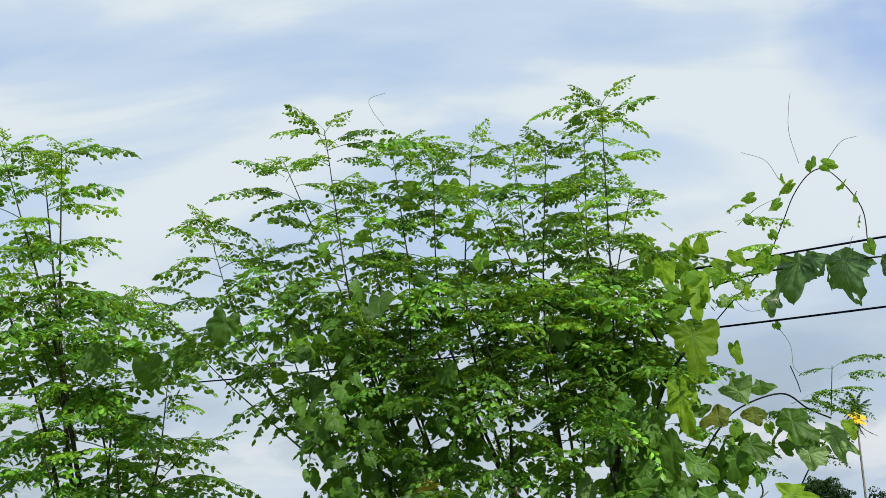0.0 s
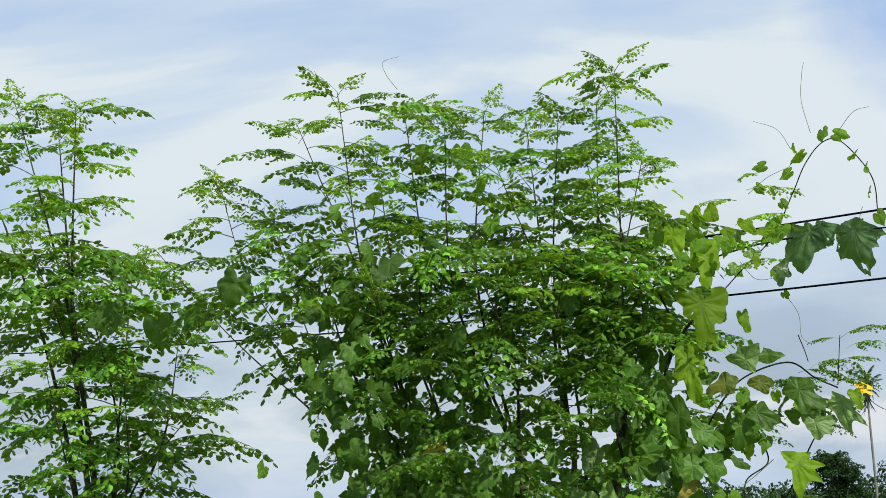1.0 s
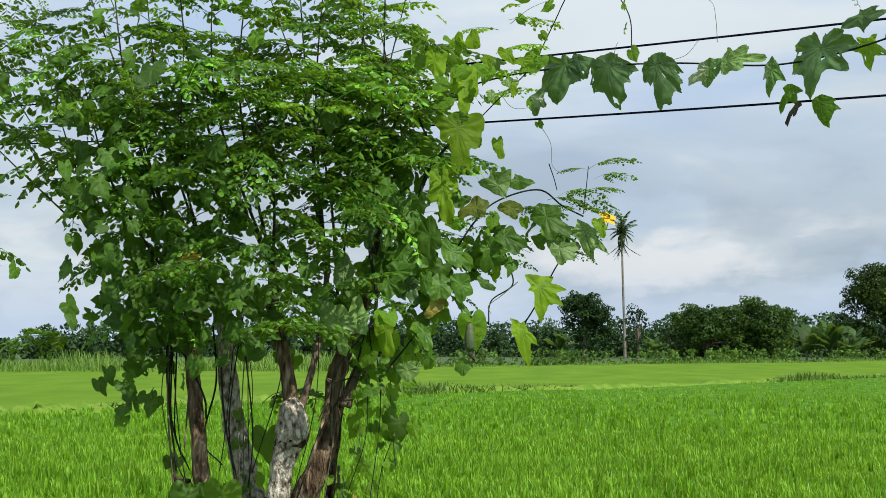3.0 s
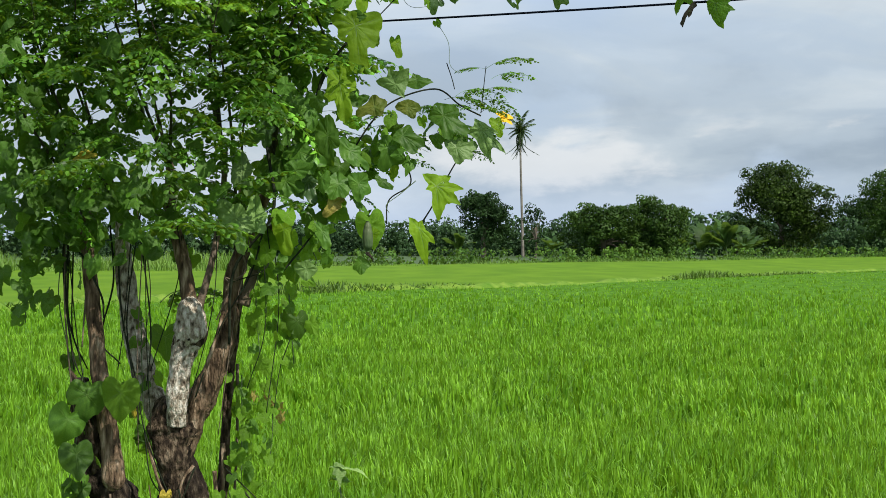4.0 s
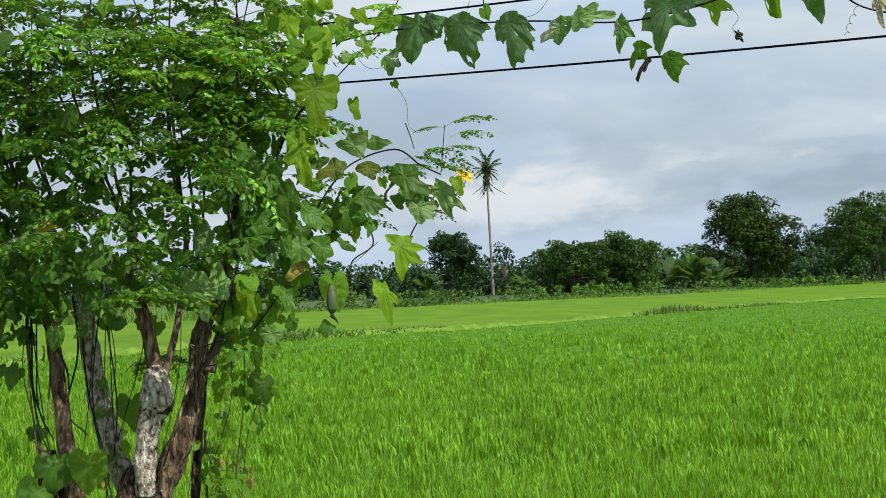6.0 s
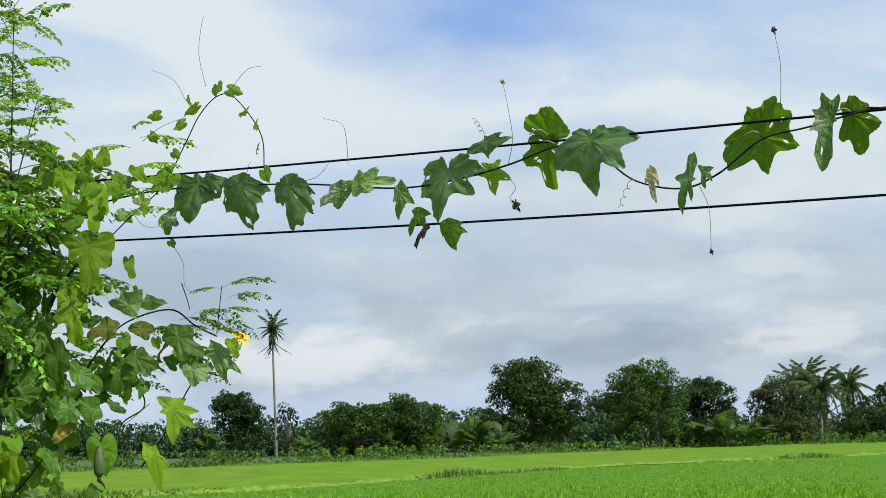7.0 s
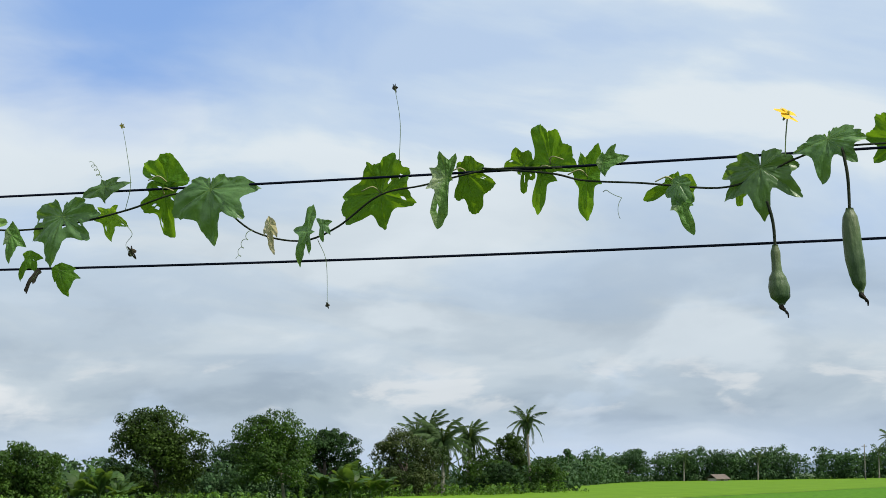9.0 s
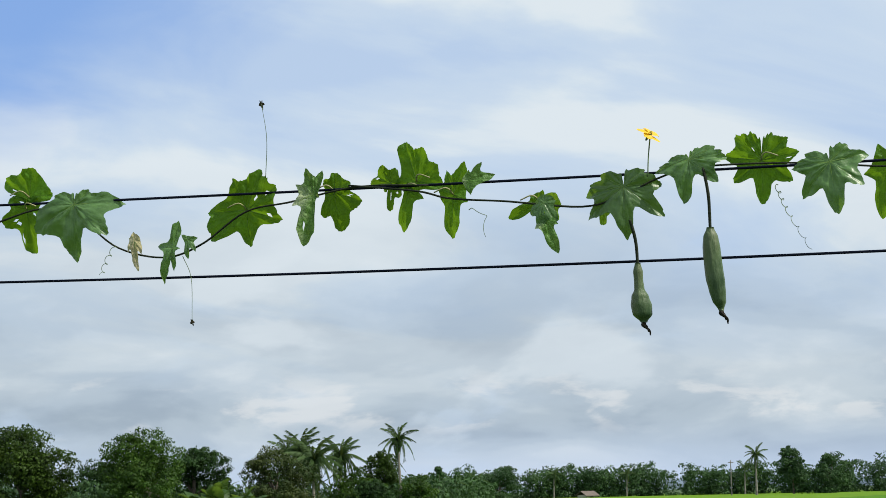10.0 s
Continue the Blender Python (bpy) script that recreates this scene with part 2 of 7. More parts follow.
M_MANGO = material("mango_foliage", [(0.006, 0.017, 0.003), (0.036, 0.068, 0.008)], 0.35, 0.5, spec=0.12, island=0.45, translucent=0.10, glow=(0.22, 0.4, 0.03))
M_DARKTREE = material("dark_foliage", [(0.006, 0.020, 0.006), (0.029, 0.064, 0.016)], 0.35, 0.6, spec=0.12, island=0.4, translucent=0.1, glow=(0.12, 0.26, 0.03))
M_LIGHTTREE = material("fresh_foliage", [(0.011, 0.033, 0.005), (0.052, 0.106, 0.015)], 0.35, 0.55, spec=0.15, island=0.4, translucent=0.15, glow=(0.22, 0.4, 0.03))
M_BUSH = material("edge_bush_green", [(0.025, 0.075, 0.010), (0.095, 0.190, 0.024)], 0.35, 0.6, spec=0.2, island=0.5, translucent=0.2, glow=(0.3, 0.45, 0.04))
M_BROWNTREE = material("rusty_foliage", [(0.013, 0.036, 0.007), (0.052, 0.066, 0.016)], 0.35, 0.6, spec=0.2, island=0.4, translucent=0.1, glow=(0.2, 0.24, 0.04))
# distance haze is painted in: paler, bluer green than the nearer trees
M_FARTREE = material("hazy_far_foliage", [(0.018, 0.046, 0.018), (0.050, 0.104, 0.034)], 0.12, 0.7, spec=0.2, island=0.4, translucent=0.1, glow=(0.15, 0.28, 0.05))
M_PALM = material("coconut_leaf", [(0.020, 0.046, 0.013), (0.056, 0.100, 0.028)], 0.5, 0.6, spec=0.2, vary=0.3, translucent=0.2, glow=(0.25, 0.35, 0.05))
M_BANANA = material("banana_leaf", [(0.014, 0.042, 0.008), (0.046, 0.098, 0.018)], 0.6, 0.55, spec=0.25, vary=0.3, translucent=0.25, glow=(0.35, 0.55, 0.06))
M_PALMTRUNK = material("coconut_trunk", [(0.10, 0.09, 0.075), (0.25, 0.235, 0.21)], 1.5, 0.9, 0.5, 8)
M_TRUNK = material("far_trunk", [(0.05, 0.04, 0.03), (0.16, 0.13, 0.10)], 1.5, 0.9, 0.5, 8)
M_GOURD = material("gourd_skin", [(0.020, 0.050, 0.018), (0.070, 0.112, 0.044), (0.10, 0.12, 0.06)], 20, 0.5, 0.35, 70, spec=0.3, stretch=(1, 1, 0.3), detail=8)
M_PETAL = material("luffa_petal", [(0.80, 0.42, 0.008), (0.90, 0.60, 0.02)], 30, 0.55, 0.2, 80, translucent=0.3, glow=(0.95, 0.7, 0.02))
M_EGG = material("eggplant_skin", [(0.010, 0.006, 0.009), (0.030, 0.013, 0.022)], 12, 0.3)
M_DRY = material("withered_leaf", [(0.02, 0.014, 0.01), (0.10, 0.07, 0.04)], 20, 0.85, 0.5, 60)
M_WITHERED = material("shrivelled_blossom", [(0.006, 0.004, 0.003), (0.035, 0.022, 0.012)], 40, 0.9, 0.6, 90)
# the blue of the air before the hills is mixed into their colour
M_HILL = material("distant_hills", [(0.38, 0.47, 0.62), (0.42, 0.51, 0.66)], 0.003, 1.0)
M_ROOF = material("hut_roof", [(0.070, 0.052, 0.042), (0.140, 0.110, 0.092)], 1.5, 0.8, 0.4, 6)
M_WALL = material("hut_wall", [(0.35, 0.32, 0.27), (0.5, 0.46, 0.4)], 1.5, 0.9, 0.4, 6)


# ---------- mesh helpers ----------
def link_mesh(name, verts, faces, mat, parent=None, label="", smooth=False):
    me = bpy.data.meshes.new(name)
    me.from_pydata([tuple(v) for v in verts], [], faces)
    if smooth:
        me.polygons.foreach_set("use_smooth", [True] * len(me.polygons))
    me.materials.append(mat)
    ob = new(name, me)
    ob.parent = parent
    return tagged(ob, label)


def empty(name, label, category, loc=(0, 0, 0), group="", kind=""):
    ob = new(name)
    ob.location = loc
    ob.empty_display_size = 0.2
    return tagged(ob, label, category, group, kind)


def shared(name, me, parent, m):
    ob = new(name, me)
    ob.parent = parent
    ob.matrix_basis = m
    return ob


def bezier(points, n):
    """n + 1 points on a smooth curve through the given points."""
    p = [Vector(q) for q in points]
    if len(p) == 2:
        return [p[0].lerp(p[1], i / n) for i in range(n + 1)]
    p = [2 * p[0] - p[1], *p, 2 * p[-1] - p[-2]]
    segs, out = len(p) - 3, []
    for i in range(n + 1):
        u = i / n * segs
        k = min(int(u), segs - 1)
        t = u - k
        a, b, c, d = p[k:k + 4]
        out.append(0.5 * ((2 * b) + (c - a) * t + (2 * a - 5 * b + 4 * c - d) * t * t + (3 * b - a - 3 * c + d) * t ** 3))
    return out


def tube(points, radii, sides=8, n=None, rough=0.0, rng=None, cap=True, ribs=0.0):
    """Verts and faces of a tapered tube on a curve through points; rough: uneven radius."""
    n = n or 4 * (len(points) - 1)
    path = bezier(points, n) if len(points) > 1 else points
    verts, faces = [], []
    side = Vector((1, 0.2, 0.1))
    for i, q in enumerate(path):
        d = (path[min(i + 1, n)] - path[max(i - 1, 0)]).normalized()
        side = (side - side.dot(d) * d).normalized()
        up = d.cross(side)
        u = i / n * (len(radii) - 1)
        k = min(int(u), len(radii) - 2)
        r = radii[k] + (radii[k + 1] - radii[k]) * (u - k)
        for j in range(sides):
            a = math.tau * j / sides
            s = r * (1 + ribs * (1 if j % 2 else -1))
            if rough:
                w = Vector((math.cos(a), math.sin(a), 0))
                s *= 1 + rough * (noise.noise(q * 9 + w * 1.3) + 0.45 * noise.noise(q * 26 + w * 3.1) + 0.25 * noise.noise(q * 60 + w * 6))
            verts.append(q + s * (math.cos(a) * side + math.sin(a) * up))
    for i, j in product(range(n), range(sides)):
        a, b = i * sides + j, i * sides + (j + 1) % sides
        faces.append((a, b, b + sides, a + sides))
    if cap:
        faces += [tuple(range(sides))[::-1], tuple(range(n * sides, n * sides + sides))]
    return verts, faces


def tube_part(name, points, radii, mat, parent=None, label="", sides=8, n=None, rough=0.0, ribs=0.0):
    v, f = tube(points, radii, sides, n, rough, ribs=ribs)
    return link_mesh(name, v, f, mat, parent, label, True)


# ---------- ground ----------
def verge_edge(x):
    """How far the grass verge reaches out before the field begins."""
    t = min(1, max(0, (x - 0.1) / 0.6))
    return 7.7 - 2.0 * t * t * (3 - 2 * t) + 0.15 * math.sin(x * 1.3) + 0.15 * noise.noise(Vector((x * 0.8, 3.0, 0)))


def ground_height(x, y):
    edge = verge_edge(x)
    t = min(1, max(0, (y - edge + 0.3) / 0.9))
    return -0.38 * t * t * (3 - 2 * t) + 0.03 * noise.noise(Vector((x, y, 0)) * 0.7)


def build_ground():
    xs = sorted({*np.round(np.arange(-8, 8.01, 0.4), 2), *[s * v for s in (-1, 1) for v in (12, 20, 40, 80, 160, 320, 640, 1300, 2600, 4200)]})
    ys = sorted({*np.round(np.arange(-3, 12.01, 0.3), 2), *[-4200, -1200, -300, -80, -20, -8, 16, 24, 40, 70, 110, 160, 260, 500, 1000, 2000, 4200]})
    verts = [(x, y, ground_height(x, y) if abs(x) < 100 else (-0.38 if y > 8 else 0)) for y in ys for x in xs]
    w = len(xs)
    faces = [(j * w + i, j * w + i + 1, (j + 1) * w + i + 1, (j + 1) * w + i) for j in range(len(ys) - 1) for i in range(w - 1)]
    ob = link_mesh("ground", verts, faces, M_MUD, smooth=True)
    tagged(ob, "flat damp soil under grass verge and rice field", "ground", kind="structure")


build_ground()


BUND = ((-90, 35), (-30, 37), (-12, 38.4), (-9.8, 39.2), (-6.9, 44), (-2.4, 51), (5.3, 57.2), (19.5, 76), (33, 85), (60, 106), (200, 230), (420, 400))
EDGE = ((-90, 92), (-27, 94), (-4.5, 97), (7, 106), (22, 117), (35, 134), (47, 150), (66, 162), (110, 240), (183, 350), (280, 470), (420, 480))


def bund_y(x):
    """The low earth bank across the field."""
    return float(np.interp(x, [p[0] for p in BUND], [p[1] for p in BUND]))


def edge_y(x):
    """The far edge of the fields."""
    return float(np.interp(x, [p[0] for p in EDGE], [p[1] for p in EDGE]))


def build_canopy():
    """The even top of the rice, from where single blades can no longer be told apart."""
    for name, near, far, mat, z, label in (
            ("rice_field_near", lambda x: 12.0, bund_y, M_RICE_FAR, 0.0, "even deep green top of a dense rice field"),
            ("rice_field_far", bund_y, edge_y, M_RICE_LIGHT, 0.02, "lighter yellow-green rice field beyond a low bank")):
        verts, faces = [], []
        xs = [-90 + 1.5 * i for i in range(100)] + [60 + 6 * i for i in range(60)]
        steps = 46
        for x in xs:
            a, b = near(x), far(x)
            b = max(b, a + 0.5)
            for j in range(steps):
                y = a + (b - a) * (j / (steps - 1))
                dip = 0.3 * max(0, 1 - (y - 10) / 45) + 0.25 * max(0, 1 - (y - 12) / 2.5) if y < 55 else 0
                verts.append((x, y, z - dip + 0.05 * noise.noise(Vector((x * 0.5, y * 0.5, 1)))))
        for i, j in product(range(len(xs) - 1), range(steps - 1)):
            k = i * steps + j
            faces.append((k, k + steps, k + steps + 1, k + 1))
        tagged(link_mesh(name, verts, faces, mat, smooth=True), label, "rice field", kind="stuff")
    bank = bezier([(x, y, -0.24) for x, y in BUND[:-2]], 400)
    tagged(tube_part("earth_bank", bank, [0.34, 0.34], M_BANK, sides=8, n=400, rough=0.5), "low earth bank grown over with pale grass", "bank", kind="structure")


build_canopy()


def blade(verts, faces, x, y, z, h, w, lean, turn, droop):
    """One grass blade of three segments that bends over."""
    c, s = math.cos(turn), math.sin(turn)
    k = len(verts)
    for i, t in enumerate((0.0, 0.45, 0.8)):
        out = lean * t + droop * t * t
        ww = w * (1 - 0.55 * t)
        px, py = x + c * out, y + s * out
        zz = z + h * t * (1 - 0.25 * droop / max(h, 0.01) * t)
        verts += [(px - s * ww, py + c * ww, zz), (px + s * ww, py - c * ww, zz)]
    out = lean + droop
    verts.append((x + c * out, y + s * out, z + h * (1 - 0.45 * droop / max(h, 0.01))))
    faces += [(k, k + 1, k + 3, k + 2), (k + 2, k + 3, k + 5, k + 4), (k + 4, k + 5, k + 6)]


def rice_blade(verts, faces, x, y, z, h, w, lean, turn, tip):
    """One rice leaf: narrow at its foot, widest past the middle, its tip bent over."""
    c, s = math.cos(turn), math.sin(turn)
    k = len(verts)
    for t, ww in ((0.0, 0.5 * w), (0.6, w), (0.86, 0.8 * w)):
        out = lean * t + tip * max(0, (t - 0.5) * 2) ** 2
        px, py, pz = x + c * out, y + s * out, z + h * t - 0.25 * tip * t ** 4
        verts += [(px - s * ww, py + c * ww, pz), (px + s * ww, py - c * ww, pz)]
    verts.append((x + c * (lean + 1.3 * tip), y + s * (lean + 1.3 * tip), z + h - 0.5 * tip))
    faces += [(k, k + 1, k + 3, k + 2), (k + 2, k + 3, k + 5, k + 4), (k + 4, k + 5, k + 6)]


def build_rice():
    """Rice in hills: tufts of narrow blades that spread outwards and close into an even canopy."""
    rng = random.Random(5)
    for y0, y1, hills, blades, size, label in (
            (5.5, 15.0, 92, 11, 1.15, "upright young rice plants, fresh green narrow blades"),
            (15.0, 30.0, 32, 10, 1.75, "dense rice plants with fresh green blades"),
            (30.0, 80.0, 8, 8, 2.6, "dense rice plants seen over a field")):
        verts, faces = [], []
        y, step = y0, 0.5
        while y < y1:
            xa, xb = -0.33 * y - 1.0, 0.42 * y + 1.0
            for _ in range(int((xb - xa) * step * hills)):
                x, yy = rng.uniform(xa, xb), y + rng.uniform(0, step)
                if yy > bund_y(x) - 0.5 or yy < verge_edge(x) - 0.25:
                    continue
                tall = rng.uniform(0.41, 0.46) * (1 + 0.12 * noise.noise(Vector((x * 0.6, yy * 0.6, 0))))
                z = max(-0.38, ground_height(x, yy) - 0.05)
                for _ in range(blades):
                    turn = rng.uniform(0, math.tau)
                    out = rng.uniform(0, 0.035)
                    rice_blade(verts, faces, x + out * math.cos(turn), yy + out * math.sin(turn), z, tall * rng.uniform(0.84, 1.06), 0.0058 * size * rng.uniform(0.6, 1.25), rng.uniform(0.0, 0.07), turn, abs(rng.gauss(0.025, 0.03)))
            y += step
        tagged(link_mesh("rice_plants", verts, faces, M_RICE), label, "rice", kind="stuff")


build_rice()


# ---------- wires ----------
WN = Vector((math.sin(radians(42)), math.cos(radians(42)), 0))
WU = Vector((WN.y, -WN.x, 0))


def on_wire(s, z, off=0.0):
    """A place by its run along the wires, its height and its distance behind them."""
    p = WN * (5.0 + off) + WU * s
    return Vector((p.x, p.y, z))


def wire_low(s):
    return 2.2685 - 0.0121 * s + 0.0032 * s * s


def wire_high(s):
    return 2.5215 - 0.013 * s + 0.0022 * s * s


for label, height in (("taut black cable, the lower of two", wire_low), ("taut black cable carrying a climbing vine", wire_high)):
    pts = [on_wire(s, height(s) + 0.002 * math.sin(s * 7)) for s in range(-22, 13)]
    tagged(tube_part("overhead_cable", pts, [0.0039, 0.0039], M_WIRE, sides=12, n=900), label, "cable", "overhead cables")


# ---------- distant trees ----------
def leaf_cloud(rng, lumps, count, size, shell=0.35):
    """Bent leaf sprays over the outside of rounded lumps (x, y, z, radius, flatness)."""
    verts, faces = [], []
    weights = [l[3] ** 2 for l in lumps]
    for lx, ly, lz, r, fl in rng.choices(lumps, weights, k=count):
        d = Vector((rng.gauss(0, 1), rng.gauss(0, 1), rng.gauss(0.35, 1))).normalized()
        q = Vector((lx, ly, lz)) + Vector((d.x, d.y, d.z * fl)) * r * (1 - shell * rng.random() ** 2 + 0.12 * rng.random() ** 3)
        out = (d + 0.27 * Vector((rng.gauss(0, 1), rng.gauss(0, 1), rng.gauss(0.25, 1)))).normalized()
        a = out.cross(Vector((rng.gauss(0, 1), rng.gauss(0, 1), rng.gauss(0, 0.5)))).normalized()
        b = out.cross(a)
        s = size * rng.uniform(0.6, 1.5)
        w = s * rng.uniform(0.5, 0.85)
        k = len(verts)
        n = out * s * 0.16
        verts += [q - a * s * 0.5, q + b * w * 0.5 - n, q + a * s * 0.55 - n * 1.2, q - b * w * 0.5 - n]
        faces += [(k, k + 1, k + 2), (k, k + 2, k + 3)]
    return verts, faces


def clumps(rng, lumps, each=11, small=0.36):
    """Breaks every rounded lump up into leafy clumps that sit on its outside, with hollows between them."""
    out = []
    for lx, ly, lz, r, fl in lumps:
        out.append((lx, ly, lz, r * 0.72, fl))
        for _ in range(each):
            d = Vector((rng.gauss(0, 1), rng.gauss(0, 1), rng.gauss(0.3, 0.9))).normalized()
            rr = r * small * rng.uniform(0.65, 1.3)
            k = r * rng.uniform(0.72, 1.0)
            out.append((lx + d.x * k, ly + d.y * k, lz + d.z * k * fl, rr, rng.uniform(0.6, 0.85)))
    return out


def broad_tree(x, y, height, width, mat, seed, label, low=0.12, count=3200, size=0.42, lumps=26, trunk=0.3, lean=0.0, airy=False, trunk_mat=None, base=-0.3, name="broadleaf_tree"):
    rng = random.Random(seed)
    t = empty(name, label, "tree", (x, y, base))
    h = height - base
    bole = [(0, 0, -0.2), (lean * 0.3 + rng.uniform(-0.1, 0.1), 0, h * 0.2), (lean, 0, h * 0.55)]
    tube_part("trunk", bole, [trunk, trunk * 0.75, trunk * 0.4], trunk_mat or M_TRUNK, t, sides=9, rough=0.25)
    heaps = []
    for _ in range(lumps):
        u = rng.random()
        z = h * (low + (0.86 - low) * u)
        reach = width * 0.5 * math.sqrt(max(0.05, 1 - ((u - 0.40) / 0.64) ** 2)) * (0.6 if airy else 0.74)
        a = rng.uniform(0, math.tau)
        rr = reach * math.sqrt(rng.uniform(0.15, 1))
        r = width * rng.uniform(0.12, 0.24) * (0.45 if airy else 1.0)
        heaps.append((lean + rr * math.cos(a), rr * math.sin(a), min(z, h - r * 0.8), r, rng.uniform(0.65, 0.95)))
    r = width * 0.14
    heaps.append((lean + rng.uniform(-0.12, 0.12) * width, 0, h - r * 0.8, r, 0.8))
    for hp in heaps[::4]:
        tube_part("limb", [(lean * 0.6, 0, h * 0.32), ((hp[0] + lean) / 2, hp[1] / 2, (hp[2] + h * 0.3) / 2 + 0.3), hp[:3]], [trunk * 0.4, trunk * 0.22, 0.04], trunk_mat or M_TRUNK, t, sides=6)
    v, f = leaf_cloud(rng, heaps, count, size) if airy else leaf_cloud(rng, clumps(rng, heaps), int(count * 4.0), size * 0.52, 0.32)
    link_mesh("crown", v, f, mat, t)
    return t


def palm_frond_mesh(length, seed, droop, broken=0.0):
    rng = random.Random(seed)
    spine = [Vector((length * t * (1 - 0.25 * droop * t), 0, length * (0.38 * t - (0.55 + droop) * t * t))) for t in [i / 16 for i in range(17)]]
    verts, faces = tube(spine, [0.05, 0.012], 5, 16)
    for i in range(2, 96):
        t = i / 96
        if rng.random() < broken:
            continue
        k = t * 16
        q = spine[int(k)].lerp(spine[min(16, int(k) + 1)], k - int(k))
        ll = length * 0.23 * (0.45 + 1.6 * t * (1 - t)) * rng.uniform(0.8, 1.1)
        for s in (-1, 1):
            d = Vector((0.5, s * 0.5, -0.75 - 0.6 * rng.random())).normalized()
            w = Vector((1, -s * 0.3, 0.25)).normalized() * 0.024
            b = len(verts)
            mid = q + d * ll * 0.55
            tip = q + d * ll + Vector((0, 0, -0.35 * ll))
            verts += [q - w, q + w, mid + w * 1.2, mid - w * 1.2, tip]
            faces += [(b, b + 1, b + 2, b + 3), (b + 3, b + 2, b + 4)]
    me = bpy.data.meshes.new("palm_frond")
    me.from_pydata([tuple(v) for v in verts], [], faces)
    me.materials.append(M_PALM)
    return me


PALM_FRONDS = [palm_frond_mesh(3.4, i, d, b) for i, (d, b) in enumerate(((0.1, 0.3), (0.35, 0.35), (0.65, 0.4), (1.0, 0.45)))]


def coconut_palm(x, y, height, seed, label, fronds=20, scale=1.0, lean=0.0, trunk=0.16, base=-0.3, crown=(75, -35), narrow=0.0):
    rng = random.Random(seed)
    t = empty("coconut_palm", label, "palm tree", (x, y, base), "coconut palms")
    h = height - base
    pts = [(0, 0, -0.2), (lean * 0.25, 0, h * 0.3), (lean * 0.65, 0, h * 0.65), (lean, 0, h)]
    tube_part("trunk", pts, [trunk * 1.5, trunk, trunk * 0.9, trunk * 0.75], M_PALMTRUNK, t, sides=9, n=30, rough=0.12)
    for i in range(fronds):
        u = i / max(1, fronds - 1)
        up = crown[0] + (crown[1] - crown[0]) * u
        me = PALM_FRONDS[min(3, int(u * 3.6))]
        m = Matrix.Translation((lean, 0, h + 0.1 * (1 - u))) @ Euler((0, 0, i * 2.4 + rng.uniform(-0.3, 0.3))).to_matrix().to_4x4() \
            @ Euler((rng.uniform(-0.3, 0.3), radians(-up * 0.75 + rng.uniform(-8, 8)), 0)).to_matrix().to_4x4() @ Matrix.Diagonal((*[scale * rng.uniform(0.85, 1.1) * (1 - narrow * math.cos(radians(up * 0.75)) ** 2)] * 3, 1))
        shared("frond", me, t, m)
    return t


def banana_leaf_mesh(seed):
    """A long arching blade, folded along its midrib and torn into strips at its edges."""
    rng = random.Random(seed)
    verts, faces = [], []
    n = 12
    arch = rng.uniform(0.9, 1.5)
    for i in range(n):
        t0, t1 = i / n, (i + (rng.uniform(0.8, 0.95) if rng.random() < 0.25 else 1.0)) / n
        mids = []
        for t in (t0, t1):
            mids.append(Vector((2.4 * t * (1 - 0.22 * t), 0, 1.1 * t - arch * t * t)))
        k = len(verts)
        w = [0.36 * math.sin(math.pi * min(1, 0.1 + 0.88 * t)) ** 0.6 * (0.25 if t < 0.12 else 1) for t in (t0, t1)]
        hang = 0.15 + 0.2 * math.sin(i * 0.8 + seed)
        verts += [mids[0] + Vector((0.05, -w[0], -hang * w[0])), mids[0], mids[0] + Vector((0.05, w[0], -hang * w[0])),
                  mids[1] + Vector((0.05, -w[1], -hang * w[1])), mids[1], mids[1] + Vector((0.05, w[1], -hang * w[1]))]
        faces += [(k, k + 1, k + 4, k + 3), (k + 1, k + 2, k + 5, k + 4)]
    me = bpy.data.meshes.new("banana_leaf")
    me.from_pydata([tuple(v) for v in verts], [], faces)
    me.materials.append(M_BANANA)
    return me


BANANA_LEAVES = [banana_leaf_mesh(s) for s in range(5)]


def banana_plant(x, y, height, seed, base=-0.3):
    rng = random.Random(seed)
    t = empty("banana_plant", "banana plant with broad torn arching leaves", "banana plant", (x, y, base), "banana plants")
    h = (height - base) * 0.36
    tube_part("stem", [(0, 0, -0.1), (0.03, 0, h * 0.5), (0, 0, h)], [0.11, 0.09, 0.06], M_STEM, t, sides=8)
    for i in range(12):
        m = Matrix.Translation((0, 0, h * rng.uniform(0.8, 1.0))) @ Euler((0, 0, i * 2.4 + rng.uniform(-0.3, 0.3))).to_matrix().to_4x4() \
            @ Euler((rng.uniform(-0.4, 0.4), radians(-rng.uniform(12, 72)), 0)).to_matrix().to_4x4() @ Matrix.Diagonal((*[(height - base) / 2.3 * rng.uniform(0.75, 1.1)] * 3, 1))
        shared("leaf", rng.choice(BANANA_LEAVES), t, m)


